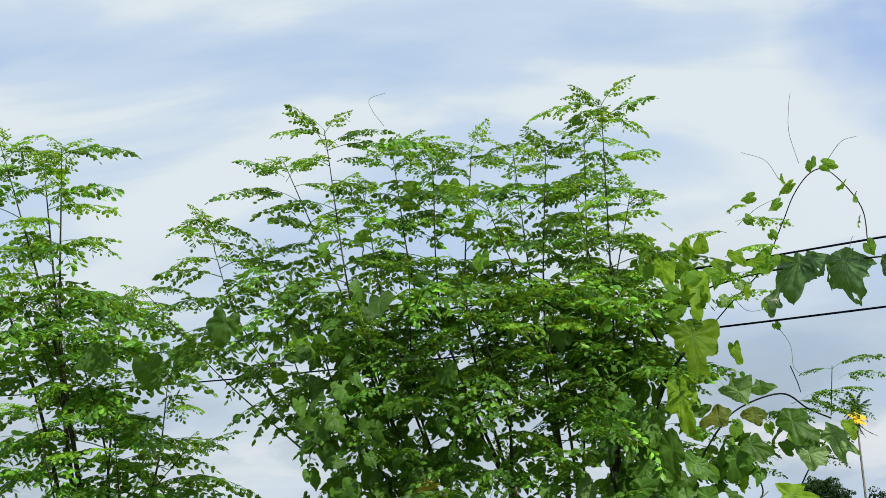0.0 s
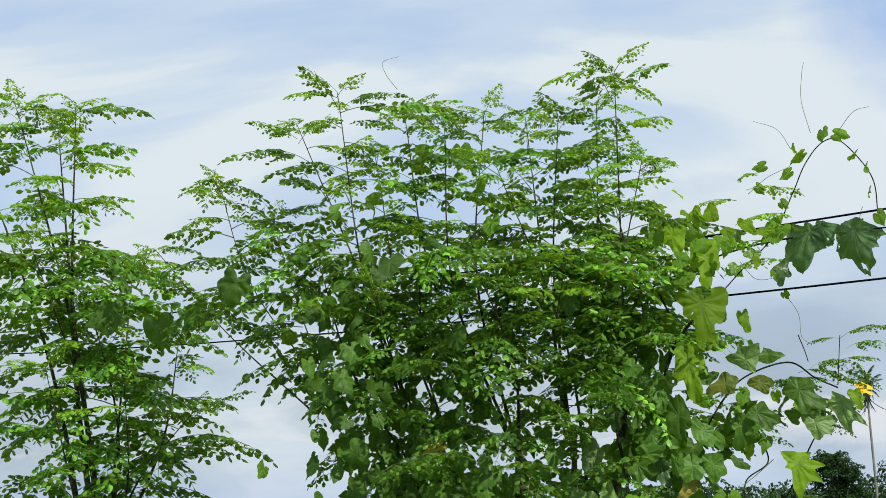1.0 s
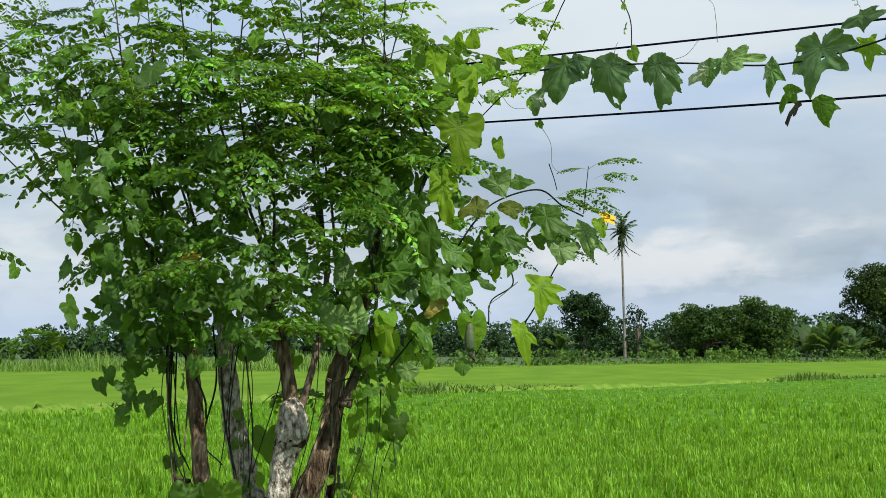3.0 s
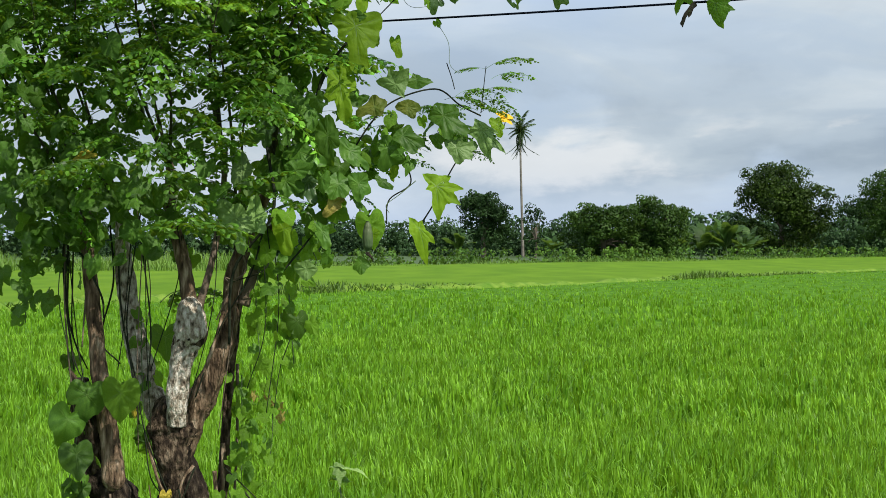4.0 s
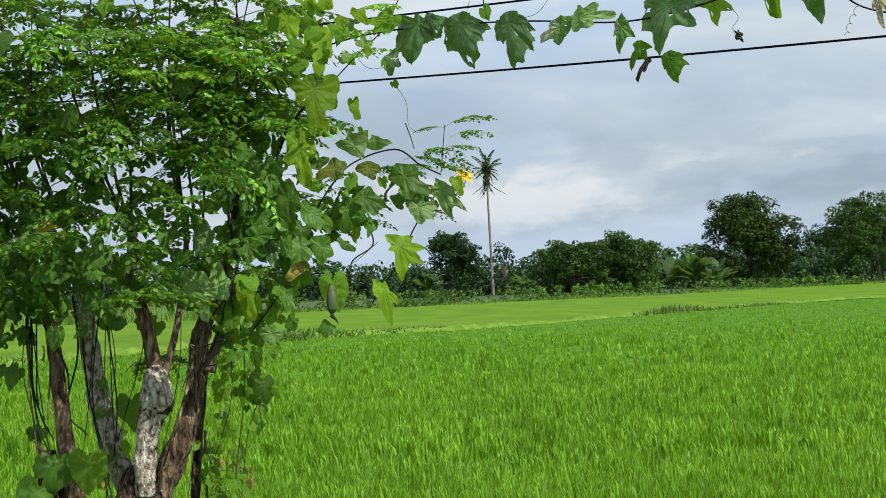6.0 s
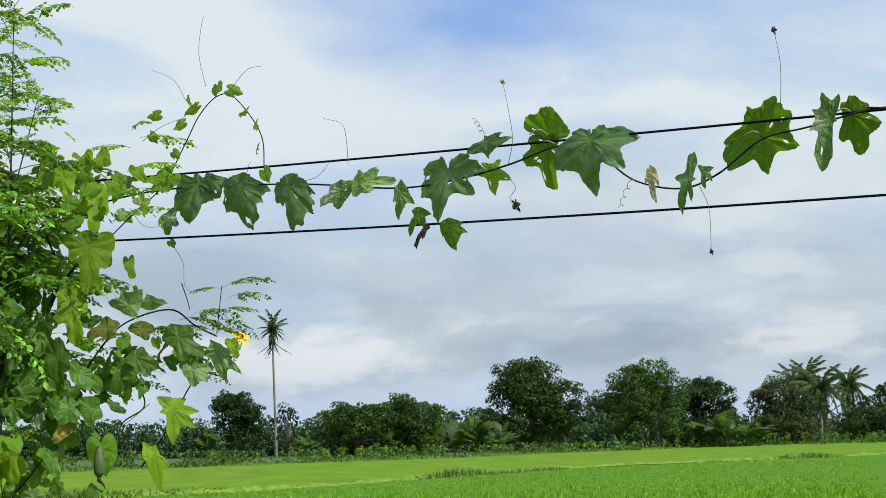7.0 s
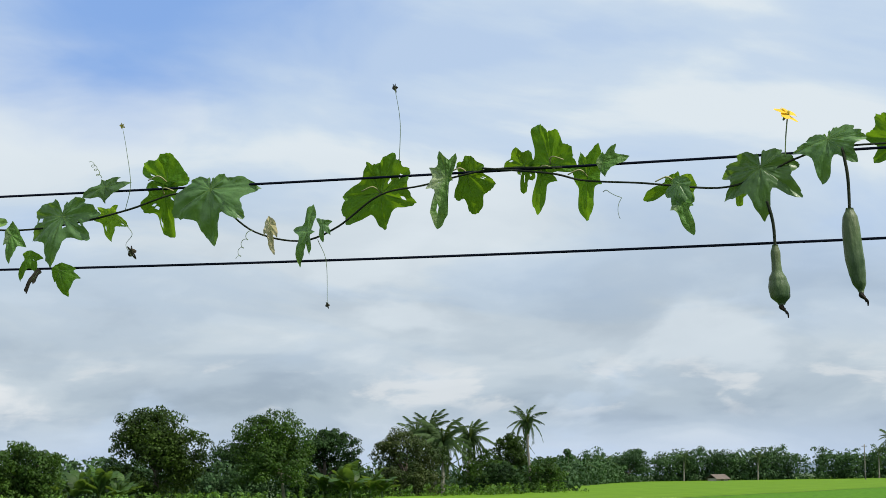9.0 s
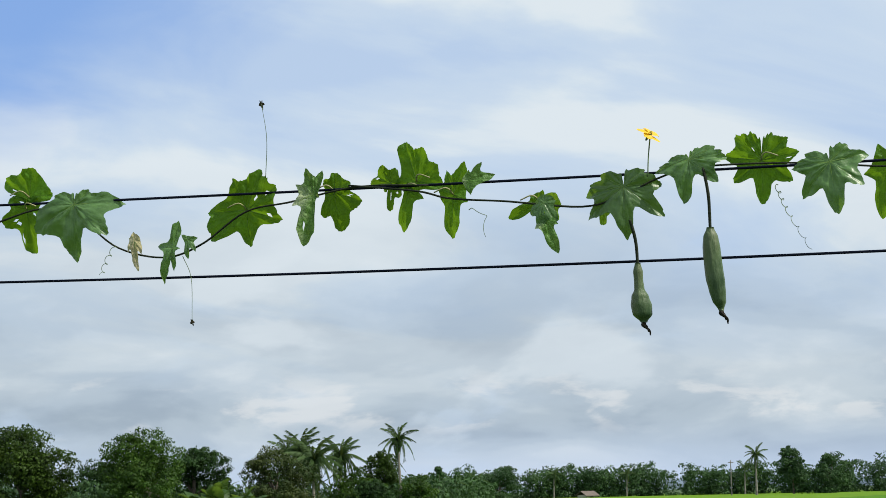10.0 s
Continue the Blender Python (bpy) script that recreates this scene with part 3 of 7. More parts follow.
# the row beyond the field, from west to east
broad_tree(9.8, 174.7, 6.4, 6.6, M_DARKTREE, 1, "dark rounded tree behind the field hedge", 0.3, 3000, 0.4)
broad_tree(14.5, 169.4, 5.0, 4.6, M_DARKTREE, 2, "thin airy tree with sparse foliage", 0.25, 620, 0.22, 34, 0.12, airy=True)
coconut_palm(13.9, 177.5, 12.2, 3, "tall lone coconut palm with a slender pale trunk", 32, 0.68, -0.25, 0.125, crown=(112, -100), narrow=0.45)
broad_tree(17.0, 135.9, 4.2, 7.0, M_LIGHTTREE, 4, "spreading mango tree at the field edge", 0.03, 4200, 0.36)
broad_tree(21.1, 136.4, 4.7, 6.2, M_LIGHTTREE, 5, "rounded mango tree with glossy leaves", 0.1, 3600, 0.36)
broad_tree(35.0, 154.1, 7.9, 9.4, M_MANGO, 6, "large dark mango tree with a dense crown", 0.1, 6500, 0.4, 34, 0.35)
broad_tree(36.7, 181.3, 4.1, 4.5, M_DARKTREE, 7, "far tree in the hedge row", 0.2, 1500, 0.4)
broad_tree(40.4, 226.4, 4.4, 3.6, M_DARKTREE, 8, "small far tree in the hedge row", 0.4, 900, 0.4)
broad_tree(52.2, 193.1, 6.0, 9.0, M_DARKTREE, 9, "dark shady tree behind the field edge", 0.04, 4600, 0.42, 34)
broad_tree(44.2, 145.4, 7.6, 7.6, M_LIGHTTREE, 10, "leafy tree with a pale curved trunk", 0.2, 6200, 0.34, 34, 0.16, lean=-0.7, trunk_mat=M_PALMTRUNK)
broad_tree(50.0, 152.0, 6.2, 7.4, M_DARKTREE, 11, "dark dense tree beside the pale-trunked one", 0.04, 5600, 0.38, 34)
broad_tree(58.7, 154.2, 5.9, 7.6, M_BROWNTREE, 12, "low bushy tree with rusty brown young leaves", 0.02, 5600, 0.34, 32)
coconut_palm(64.5, 159.5, 4.9, 13, "coconut palm in a close cluster", 44, 0.86, 0.1, crown=(95, -105))
coconut_palm(66.8, 167.1, 6.1, 14, "coconut palm in a close cluster", 40, 0.78, -0.6, crown=(100, -90))
coconut_palm(69.0, 164.1, 5.4, 15, "coconut palm in a close cluster", 40, 0.74, 0.4, crown=(100, -95))
coconut_palm(65.9, 169.7, 5.9, 16, "coconut palm in a close cluster", 26, 0.7, -0.2, crown=(100, -80))
broad_tree(70.8, 163.3, 4.2, 6.5, M_LIGHTTREE, 16, "leafy shrub tree below the palms", 0.02, 2800, 0.4)
broad_tree(81.9, 182.4, 6.6, 5.2, M_MANGO, 17, "round dark tree behind the palms", 0.15, 2600, 0.42)
coconut_palm(77.8, 167.9, 7.2, 18, "single coconut palm with an open crown", 24, 0.66, -0.3, 0.14, crown=(100, -75))
broad_tree(79.1, 167.3, 3.3, 5.4, M_LIGHTTREE, 19, "bushy shrub at the field corner", 0.02, 2200, 0.38)
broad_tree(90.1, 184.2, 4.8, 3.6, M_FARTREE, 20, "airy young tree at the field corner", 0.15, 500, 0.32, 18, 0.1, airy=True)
for i, (px, py, hh) in enumerate(((24.6, 144.4, 1.9), (26.0, 143.7, 2.3), (27.2, 145.5, 2.6), (28.0, 143.3, 2.7), (29.3, 143.0, 1.9), (30.2, 144.6, 2.2),
                                  (47.0, 143.4, 2.3), (48.3, 142.6, 2.9), (49.6, 144.0, 3.0), (48.9, 141.7, 2.5), (51.1, 143.0, 2.8), (52.4, 143.6, 2.2),
                                  (15.2, 159.3, 2.0), (6.7, 159.9, 2.1))):
    banana_plant(px, py, hh, i)


def far_woods(name, label, spans, seed, mat, size, per_m, base=-0.3, patchy=False):
    """Far woods: spans of (x0, y0, x1, y1, low height, high height)."""
    rng = random.Random(seed)
    heaps = []
    for x0, y0, x1, y1, h0, h1 in spans:
        run = math.hypot(x1 - x0, y1 - y0)
        for i in range(max(2, int(run / (h1 * 0.05)))):
            u = rng.random()
            x, y = x0 + (x1 - x0) * u + rng.uniform(-2, 2), y0 + (y1 - y0) * u + rng.uniform(-3, 6)
            rise = 1 + 0.2 * noise.noise(Vector((x * 0.6 / h1, y * 0.6 / h1, 2)))
            top = base + rise * (h1 if rng.random() < 0.25 else rng.uniform(h0, (h0 + h1) / 2))
            if patchy and noise.noise(Vector((x * 0.17, y * 0.11, 7))) < 0.0:
                continue
            r = h1 * rng.uniform(0.14, 0.30) * (1.4 if patchy else 1)
            z = top - r * 0.8
            while z > base - r * 0.2:
                heaps.append((x + rng.uniform(-0.5, 0.5) * r, y, z, r * rng.uniform(0.8, 1.25), 0.8))
                z -= r * 1.1
    run = sum(math.hypot(s[2] - s[0], s[3] - s[1]) for s in spans)
    v, f = leaf_cloud(rng, clumps(rng, heaps, 4, 0.45), int(run * per_m), size, 0.5)
    tagged(link_mesh(name, v, f, mat), label, "woods", kind="stuff")


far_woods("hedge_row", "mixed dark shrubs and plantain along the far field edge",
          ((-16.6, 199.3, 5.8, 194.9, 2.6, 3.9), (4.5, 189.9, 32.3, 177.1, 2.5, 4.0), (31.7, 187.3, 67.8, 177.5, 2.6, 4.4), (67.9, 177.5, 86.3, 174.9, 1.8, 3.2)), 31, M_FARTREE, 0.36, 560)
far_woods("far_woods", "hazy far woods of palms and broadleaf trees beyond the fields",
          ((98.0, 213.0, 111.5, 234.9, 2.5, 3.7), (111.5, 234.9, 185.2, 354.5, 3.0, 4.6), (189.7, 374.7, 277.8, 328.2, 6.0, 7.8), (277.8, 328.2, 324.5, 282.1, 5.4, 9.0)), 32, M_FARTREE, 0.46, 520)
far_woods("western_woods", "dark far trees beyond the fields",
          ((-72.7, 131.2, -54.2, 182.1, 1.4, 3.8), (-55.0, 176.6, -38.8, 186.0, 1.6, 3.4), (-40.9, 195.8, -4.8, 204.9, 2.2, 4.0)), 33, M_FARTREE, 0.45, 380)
far_woods("edge_bushes", "low bright bushes along the far field edge",
          ((-6.0, 104.0, 22.6, 119.9, 0.2, 1.2), (22.6, 119.9, 42.5, 139.7, 0.2, 1.1), (42.5, 139.7, 50.0, 142.5, 0.2, 1.2), (50.0, 142.4, 76.4, 156.8, 0.2, 1.3)), 39, M_BUSH, 0.2, 230, patchy=True)
coconut_palm(212.9, 290.3, 8.0, 34, "far coconut palm above the woods", 22, 0.8, 0.1, 0.2, crown=(100, -75))
for i, (px, py, hh) in enumerate(((141.0, 282.0, 3.2), (168.0, 326.0, 3.9), (206.0, 360.0, 5.4), (221.0, 352.0, 5.2), (246.0, 340.0, 6.0))):
    coconut_palm(px, py, hh, 60 + i, "far coconut palm above the woods", 13, 0.7, 0.2, 0.16, crown=(95, -70))
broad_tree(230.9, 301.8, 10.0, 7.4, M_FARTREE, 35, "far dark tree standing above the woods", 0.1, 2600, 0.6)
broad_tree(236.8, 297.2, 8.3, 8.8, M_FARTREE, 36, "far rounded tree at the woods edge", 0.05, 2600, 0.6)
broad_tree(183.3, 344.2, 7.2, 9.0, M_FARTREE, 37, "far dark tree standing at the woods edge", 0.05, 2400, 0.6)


def build_bund_grass():
    """Uneven grass on the low bank across the field and along its far edge."""
    rng = random.Random(41)
    for name, line, xs, width, height, per_m, label in (
            ("bund_grass", bund_y, (-24, 40), 0.5, 0.30, 150, "grassy low bank crossing the rice field"),
            ("field_edge_grass", edge_y, (-45, 95), 4.0, 0.34, 130, "long pale grass along the far field edge")):
        verts, faces = [], []
        for _ in range(int((xs[1] - xs[0]) * per_m)):
            x = rng.uniform(*xs)
            y = line(x) + rng.uniform(-width, width)
            k = 0.3 + 1.1 * max(0, noise.noise(Vector((x * 0.22, y * 0.1, 5))) + 0.35)
            blade(verts, faces, x, y, -0.1, height * k * rng.uniform(0.6, 1.2), 0.022, rng.uniform(0, 0.2), rng.uniform(0, math.tau), rng.uniform(0, 0.25))
        tagged(link_mesh(name, verts, faces, M_GRASS_DARK if name == "bund_grass" else M_BUND), label, "grass", kind="stuff")
    verts, faces = [], []
    for _ in range(9000):
        x = rng.uniform(-40, -6)
        y = 88 + rng.uniform(-4, 14)
        tall = 0.75 + 0.9 * noise.noise(Vector((x * 0.22, y * 0.08, 3)))
        if tall < 0.35:
            continue
        blade(verts, faces, x, y, -0.1, tall * rng.uniform(0.5, 1.3), 0.028, rng.uniform(0, 0.3), rng.uniform(0, math.tau), rng.uniform(0, 0.5))
    tagged(link_mesh("tall_grass", verts, faces, M_BUND), "stand of tall pale green reeds beyond the field", "reeds", kind="stuff")


build_bund_grass()


def build_hills():
    verts, faces = [], []
    for i in range(121):
        a = radians(-60 + i * 1.0)
        h = 8 + 26 * max(0, noise.noise(Vector((i * 0.13, 2.0, 0))) + 0.2)
        for z in (-5, h):
            verts.append((3600 * math.sin(a), 3600 * math.cos(a), z))
        if i:
            k = 2 * i
            faces.append((k - 2, k, k + 1, k - 1))
    tagged(link_mesh("backdrop", verts, faces, M_HILL, smooth=True), "faint hills on the horizon, tinted blue with haze", "hills", kind="structure")


build_hills()


def farm_hut(x, y, wide, deep, eaves, ridge, turn, label, base=-0.3):
    """A small hut: four walls with a doorway, and a gabled roof that overhangs."""
    t = empty("farm_hut", label, "hut", (x, y, base))
    t.rotation_euler = (0, 0, turn)
    w, d = wide / 2, deep / 2
    verts, faces = [], []
    for x0, x1, y0, y1, z0, z1 in ((-w, -w + 0.12, -d, d, 0, eaves), (w - 0.12, w, -d, d, 0, eaves), (-w, w, d - 0.12, d, 0, eaves), (-w, -0.45, -d, -d + 0.12, 0, eaves), (0.45, w, -d, -d + 0.12, 0, eaves), (-0.45, 0.45, -d, -d + 0.12, min(1.9, eaves - 0.2), eaves)):
        k = len(verts)
        verts += [(a, c, e) for e in (z0, z1) for c in (y0, y1) for a in (x0, x1)]
        faces += [tuple(k + i for i in f) for f in ((0, 2, 3, 1), (4, 5, 7, 6), (0, 1, 5, 4), (2, 6, 7, 3), (0, 4, 6, 2), (1, 3, 7, 5))]
    link_mesh("wall", verts, faces, M_WALL, t)
    o = 0.4
    for s in (-1, 1):
        a = [(-w - o, s * (d + o), eaves - 0.25), (w + o, s * (d + o), eaves - 0.25), (w + o, 0, ridge), (-w - o, 0, ridge)]
        verts = a + [(p[0], p[1], p[2] + 0.1) for p in a]
        link_mesh("roof", verts, [(0, 1, 2, 3), (7, 6, 5, 4), (0, 4, 5, 1), (1, 5, 6, 2), (2, 6, 7, 3), (3, 7, 4, 0)], M_ROOF, t)


broad_tree(69.6, 157.3, 2.9, 5.0, M_DARKTREE, 21, "dense dark bush in front of a hut", 0.02, 2600, 0.36)
farm_hut(76.8, 173.8, 2.2, 2.4, 2.6, 3.5, 1.1, "small pale-roofed hut half hidden by bushes")
farm_hut(205.2, 343.4, 3.4, 3.0, 0.9, 1.7, 0.2, "low brown field hut at the edge of the woods")
pole = empty("utility_pole", "slim pale pole standing in the far field", "pole", (208.9, 293.2, -0.3))
tube_part("shaft", [(0, 0, -0.2), (0, 0, 3), (0.05, 0, 7.3)], [0.14, 0.11, 0.09], M_PALMTRUNK, pole, sides=8)
tube_part("crossarm", [(-0.6, 0, 6.9), (0.7, 0, 6.9)], [0.07, 0.07], M_TRUNK, pole, sides=6)


# ---------- moringa trees ----------
def leaflet(verts, faces, q, d, side, size, up):
    """One small oval leaflet from q along d."""
    k = len(verts)
    w = side * size * 0.32
    sag = up * size * 0.12
    verts += [q, q + d * size * 0.33 + w - sag, q + d * size * 0.72 + w * 0.85 - sag, q + d * size - up * size * 0.1,
              q + d * size * 0.72 - w * 0.85 - sag, q + d * size * 0.33 - w - sag, q + d * size * 0.5 + sag * 0.4]
    faces += [(k, k + 1, k + 6), (k + 1, k + 2, k + 6), (k + 2, k + 3, k + 6), (k + 3, k + 4, k + 6), (k + 4, k + 5, k + 6), (k + 5, k, k + 6)]


def moringa_frond_mesh(seed, length, pairs, leaf, droop, mat):
    """A feathery frond: a rachis along +x with paired side stalks, each set with oval leaflets."""
    rng = random.Random(seed)
    spine = [Vector((length * t, 0.03 * length * math.sin(3 * t + seed), length * (0.30 * t - droop * t * t))) for t in [i / 10 for i in range(11)]]
    verts, faces = tube(spine, [0.0022, 0.0009], 4, 10)
    up = Vector((0, 0, 1))

    def stalk(q, d, ll, n):
        pts = [q + d * ll * t - up * ll * 0.28 * t * t for t in (0, 0.5, 1)]
        v, f = tube(pts, [0.0010, 0.0006], 3, 3, cap=False)
        k = len(verts)
        verts.extend(v)
        faces.extend(tuple(i + k for i in g) for g in f)
        for i in range(1, n + 1):
            t = i / n
            c = q + d * ll * t - up * ll * 0.28 * t * t
            side = d.cross(up).normalized()
            for s in (-1, 1):
                if i == n and s == 1:
                    continue
                if rng.random() < 0.06:
                    continue
                dd = (side * s * (0.9 if i < n else 0.0) + d * (0.55 if i < n else 1.0) - up * rng.uniform(0.1, 0.6)).normalized()
                nn = (up + 0.65 * Vector((rng.gauss(0, 1), rng.gauss(0, 1), 0))).normalized()
                leaflet(verts, faces, c, dd, dd.cross(nn).normalized(), leaf * rng.uniform(0.7, 1.15) * (1 - 0.2 * t), nn)

    for i in range(pairs):
        t = 0.28 + 0.66 * i / (pairs - 1)
        k = t * 10
        q = spine[int(k)].lerp(spine[min(10, int(k) + 1)], k - int(k))
        along = (spine[min(10, int(k) + 1)] - spine[int(k)]).normalized()
        ll = length * (0.36 - 0.24 * i / (pairs - 1)) * rng.uniform(0.85, 1.1)
        for s in (-1, 1):
            d = (along * 0.62 + Vector((0, s, 0)) * 0.8 + up * rng.uniform(-0.35, 0.25)).normalized()
            stalk(q, d, ll, max(2, int(round(ll / (leaf * 0.54)))))
    stalk(spine[-1], (spine[-1] - spine[-2]).normalized(), length * 0.14, 3)
    me = bpy.data.meshes.new("frond")
    me.from_pydata([tuple(v) for v in verts], [], faces)
    me.materials.append(mat)
    return me


FRONDS = [moringa_frond_mesh(60 + i, ln, pr, lf, dr, M_FROND) for i, (ln, pr, lf, dr) in enumerate((
    (0.30, 5, 0.036, 0.35), (0.36, 5, 0.038, 0.5), (0.40, 6, 0.040, 0.6), (0.33, 5, 0.040, 0.7), (0.28, 5, 0.035, 0.3), (0.42, 6, 0.039, 0.45)))]
YOUNG_FRONDS = [moringa_frond_mesh(80 + i, ln, pr, lf, dr, M_FROND_YOUNG) for i, (ln, pr, lf, dr) in enumerate((
    (0.21, 5, 0.027, 0.25), (0.25, 5, 0.029, 0.4), (0.28, 5, 0.030, 0.35)))]


FROND_PLACES = defaultdict(list)


def place_frond(rng, tree, q, bearing, rise, scale, young=False):
    """A frond at q (world) that points to the bearing (radians) and rises by so many degrees."""
    me = rng.choice(YOUNG_FRONDS if young else FRONDS)
    m = Matrix.Translation(Vector(q) - tree.location) @ Euler((0, 0, bearing)).to_matrix().to_4x4() @ Euler((rng.uniform(-0.35, 0.35), radians(-rise), 0)).to_matrix().to_4x4() \
        @ Matrix.Diagonal((scale, scale, scale, 1))
    FROND_PLACES[tree.name].append((me, m))


def shoot(rng, tree, foot, tip, radius, count, start=0.35, scale=1.0, mat=None, sway=0.1, flat=0.0):
    """An upright shoot with fronds spiralling round its upper part, smaller and younger to the tip."""
    foot, tip = Vector(foot), Vector(tip)
    fronds = int(count * 1.3)
    tip = tip - Vector((0, 0, 0.06))
    mid = foot.lerp(tip, 0.5) + Vector((rng.uniform(-sway, sway), rng.uniform(-sway, sway), 0))
    pts = [foot, mid, tip]
    path = bezier(pts, 24)
    off = tree.location
    tube_part("shoot", [p - off for p in pts], [radius, radius * 0.55, 0.0015], mat or M_SHOOT, tree, sides=7, n=16, rough=0.1)
    a = rng.uniform(0, math.tau)
    for i in range(fronds):
        t = start + (1 - start) * (i + 0.6) / fronds
        k = t * 24
        q = path[int(k)].lerp(path[min(24, int(k) + 1)], k - int(k))
        a += 2.4 + rng.uniform(-0.35, 0.35)
        rise = 4 + 12 * max(0, t - 0.62) / 0.38 + rng.uniform(-18, 12)
        s = scale * (1.12 - 0.34 * max(0, t - 0.55) / 0.45) * rng.uniform(0.8, 1.15)
        place_frond(rng, tree, q, a, rise, s, young=t > 0.7 and rng.random() < 0.6)
    for i in range(5):
        place_frond(rng, tree, tip - Vector((0, 0, 0.02 * i)), a + 2.4 * i, rng.uniform(5, 50), scale * rng.uniform(0.45, 0.68), young=i < 3)


def limb(name, pts, radii, mat, tree, label="", sides=14, rough=0.35):
    tube_part(name, [Vector(p) - tree.location for p in pts], radii, mat, tree, label, sides + 6, 14 * len(pts), rough)


rng = random.Random(11)
moringa = empty("moringa_tree", "old pollarded moringa tree, dark knobbly trunk, feathery shoots", "tree", (*(-0.84, 6.70, -0.06)[:2], 0.0))
limb("trunk", [(-0.89, 6.70, -0.22), (-0.88, 6.70, 0.03), (-0.87, 6.70, 0.20), (-0.86, 6.70, 0.34), (-0.84, 6.70, 0.46), (-0.83, 6.70, 0.55), (-0.83, 6.70, 0.61)], [0.135, 0.108, 0.110, 0.118, 0.116, 0.088, 0.03], M_BLACKBARK, moringa, "blackened gnarled lower trunk", 28, 0.4)
limb("limb", [(-0.79, 6.66, 0.33), (-0.76, 6.64, 0.48), (-0.76, 6.65, 0.60), (-0.78, 6.66, 0.72)], [0.045, 0.056, 0.044, 0.010], M_BLACKBARK, moringa, "charred burr on the trunk", 18, 0.5)
limb("limb", [(-0.87, 6.68, 0.30), (-0.97, 6.66, 0.44), (-1.06, 6.65, 0.55), (-1.13, 6.65, 0.63), (-1.16, 6.65, 0.73)], [0.062, 0.072, 0.078, 0.068, 0.045], M_BLACKBARK, moringa, "dark knobbly side limb", 18, 0.5)
limb("limb", [(-1.06, 6.57, 0.60), (-1.06, 6.57, 0.64), (-1.07, 6.58, 0.76), (-1.09, 6.58, 0.89), (-1.11, 6.58, 1.03), (-1.13, 6.60, 1.21), (-1.15, 6.62, 1.38), (-1.17, 6.64, 1.56), (-1.17, 6.66, 1.74)], [0.022, 0.041, 0.037, 0.034, 0.032, 0.029, 0.027, 0.024, 0.018], M_BARK, moringa, "smooth grey-brown upright limb", 14, 0.18)
limb("limb", [(-1.14, 6.63, 0.66), (-1.17, 6.62, 0.83), (-1.19, 6.62, 0.94), (-1.19, 6.62, 1.02)], [0.046, 0.042, 0.046, 0.034], M_DARKBARK, moringa, "dark cut stub with a ragged top", 14, 0.5)
limb("limb", [(-1.20, 6.60, 0.97), (-1.21, 6.60, 1.02), (-1.23, 6.60, 1.06)], [0.014, 0.011, 0.003], M_DARKBARK, moringa, "splintered wood on the cut", 8, 0.5)
limb("limb", [(-0.84, 6.66, 0.46), (-0.84, 6.65, 0.56), (-0.84, 6.64, 0.64), (-0.85, 6.64, 0.73), (-0.85, 6.65, 0.82), (-0.85, 6.66, 0.90), (-0.84, 6.67, 0.95)], [0.076, 0.062, 0.056, 0.072, 0.092, 0.082, 0.03], M_DARKBARK, moringa, "thick knotted middle limb", 20, 0.35)
limb("limb", [(-0.83, 6.59, 0.84), (-0.82, 6.58, 0.96), (-0.81, 6.58, 1.07), (-0.79, 6.58, 1.14), (-0.77, 6.58, 1.19), (-0.77, 6.58, 1.25), (-0.77, 6.58, 1.30), (-0.77, 6.58, 1.33)], [0.038, 0.041, 0.040, 0.048, 0.066, 0.058, 0.044, 0.012], M_PALEBARK, moringa, "pale swollen stub with a knot hole", 18, 0.3)
limb("limb", [(-0.83, 6.57, 1.13), (-0.80, 6.56, 1.17), (-0.74, 6.56, 1.16), (-0.71, 6.57, 1.20)], [0.014, 0.026, 0.024, 0.010], M_DARKBARK, moringa, "dark bark collar under the knot", 12, 0.5)
limb("limb", [(-0.90, 6.71, 0.86), (-0.95, 6.74, 0.98), (-0.99, 6.75, 1.11), (-1.02, 6.76, 1.24), (-1.04, 6.77, 1.38), (-1.05, 6.78, 1.54), (-1.06, 6.80, 1.70)], [0.054, 0.048, 0.046, 0.041, 0.037, 0.032, 0.024], M_PALEBARK, moringa, "whitish lichen-covered limb", 16, 0.25)
limb("limb", [(-0.83, 6.66, 0.70), (-0.78, 6.67, 0.86), (-0.72, 6.68, 0.97), (-0.67, 6.68, 1.09), (-0.64, 6.69, 1.21), (-0.62, 6.70, 1.37), (-0.56, 6.72, 1.58), (-0.48, 6.74, 1.74)], [0.050, 0.058, 0.050, 0.043, 0.038, 0.034, 0.028, 0.020], M_BARK, moringa, "long brown limb leaning outwards", 14, 0.3)
limb("limb", [(-0.74, 6.80, -0.05), (-0.73, 6.80, 0.16), (-0.71, 6.80, 0.37), (-0.67, 6.80, 0.60), (-0.66, 6.80, 0.83), (-0.64, 6.80, 1.05), (-0.61, 6.81, 1.32), (-0.61, 6.82, 1.60)], [0.034, 0.022, 0.024, 0.022, 0.020, 0.020, 0.018, 0.014], M_DARKBARK, moringa, "slender upright limb", 10, 0.35)
limb("limb", [(-0.77, 6.59, 1.27), (-0.80, 6.61, 1.46), (-0.85, 6.65, 1.66), (-0.86, 6.70, 1.85)], [0.030, 0.026, 0.021, 0.015], M_BARK, moringa, "", 10, 0.25)
limb("limb", [(-0.74, 6.59, 1.28), (-0.69, 6.64, 1.48), (-0.66, 6.72, 1.70), (-0.65, 6.72, 1.89)], [0.016, 0.013, 0.012, 0.010], M_TWIG, moringa, "", 10, 0.25)
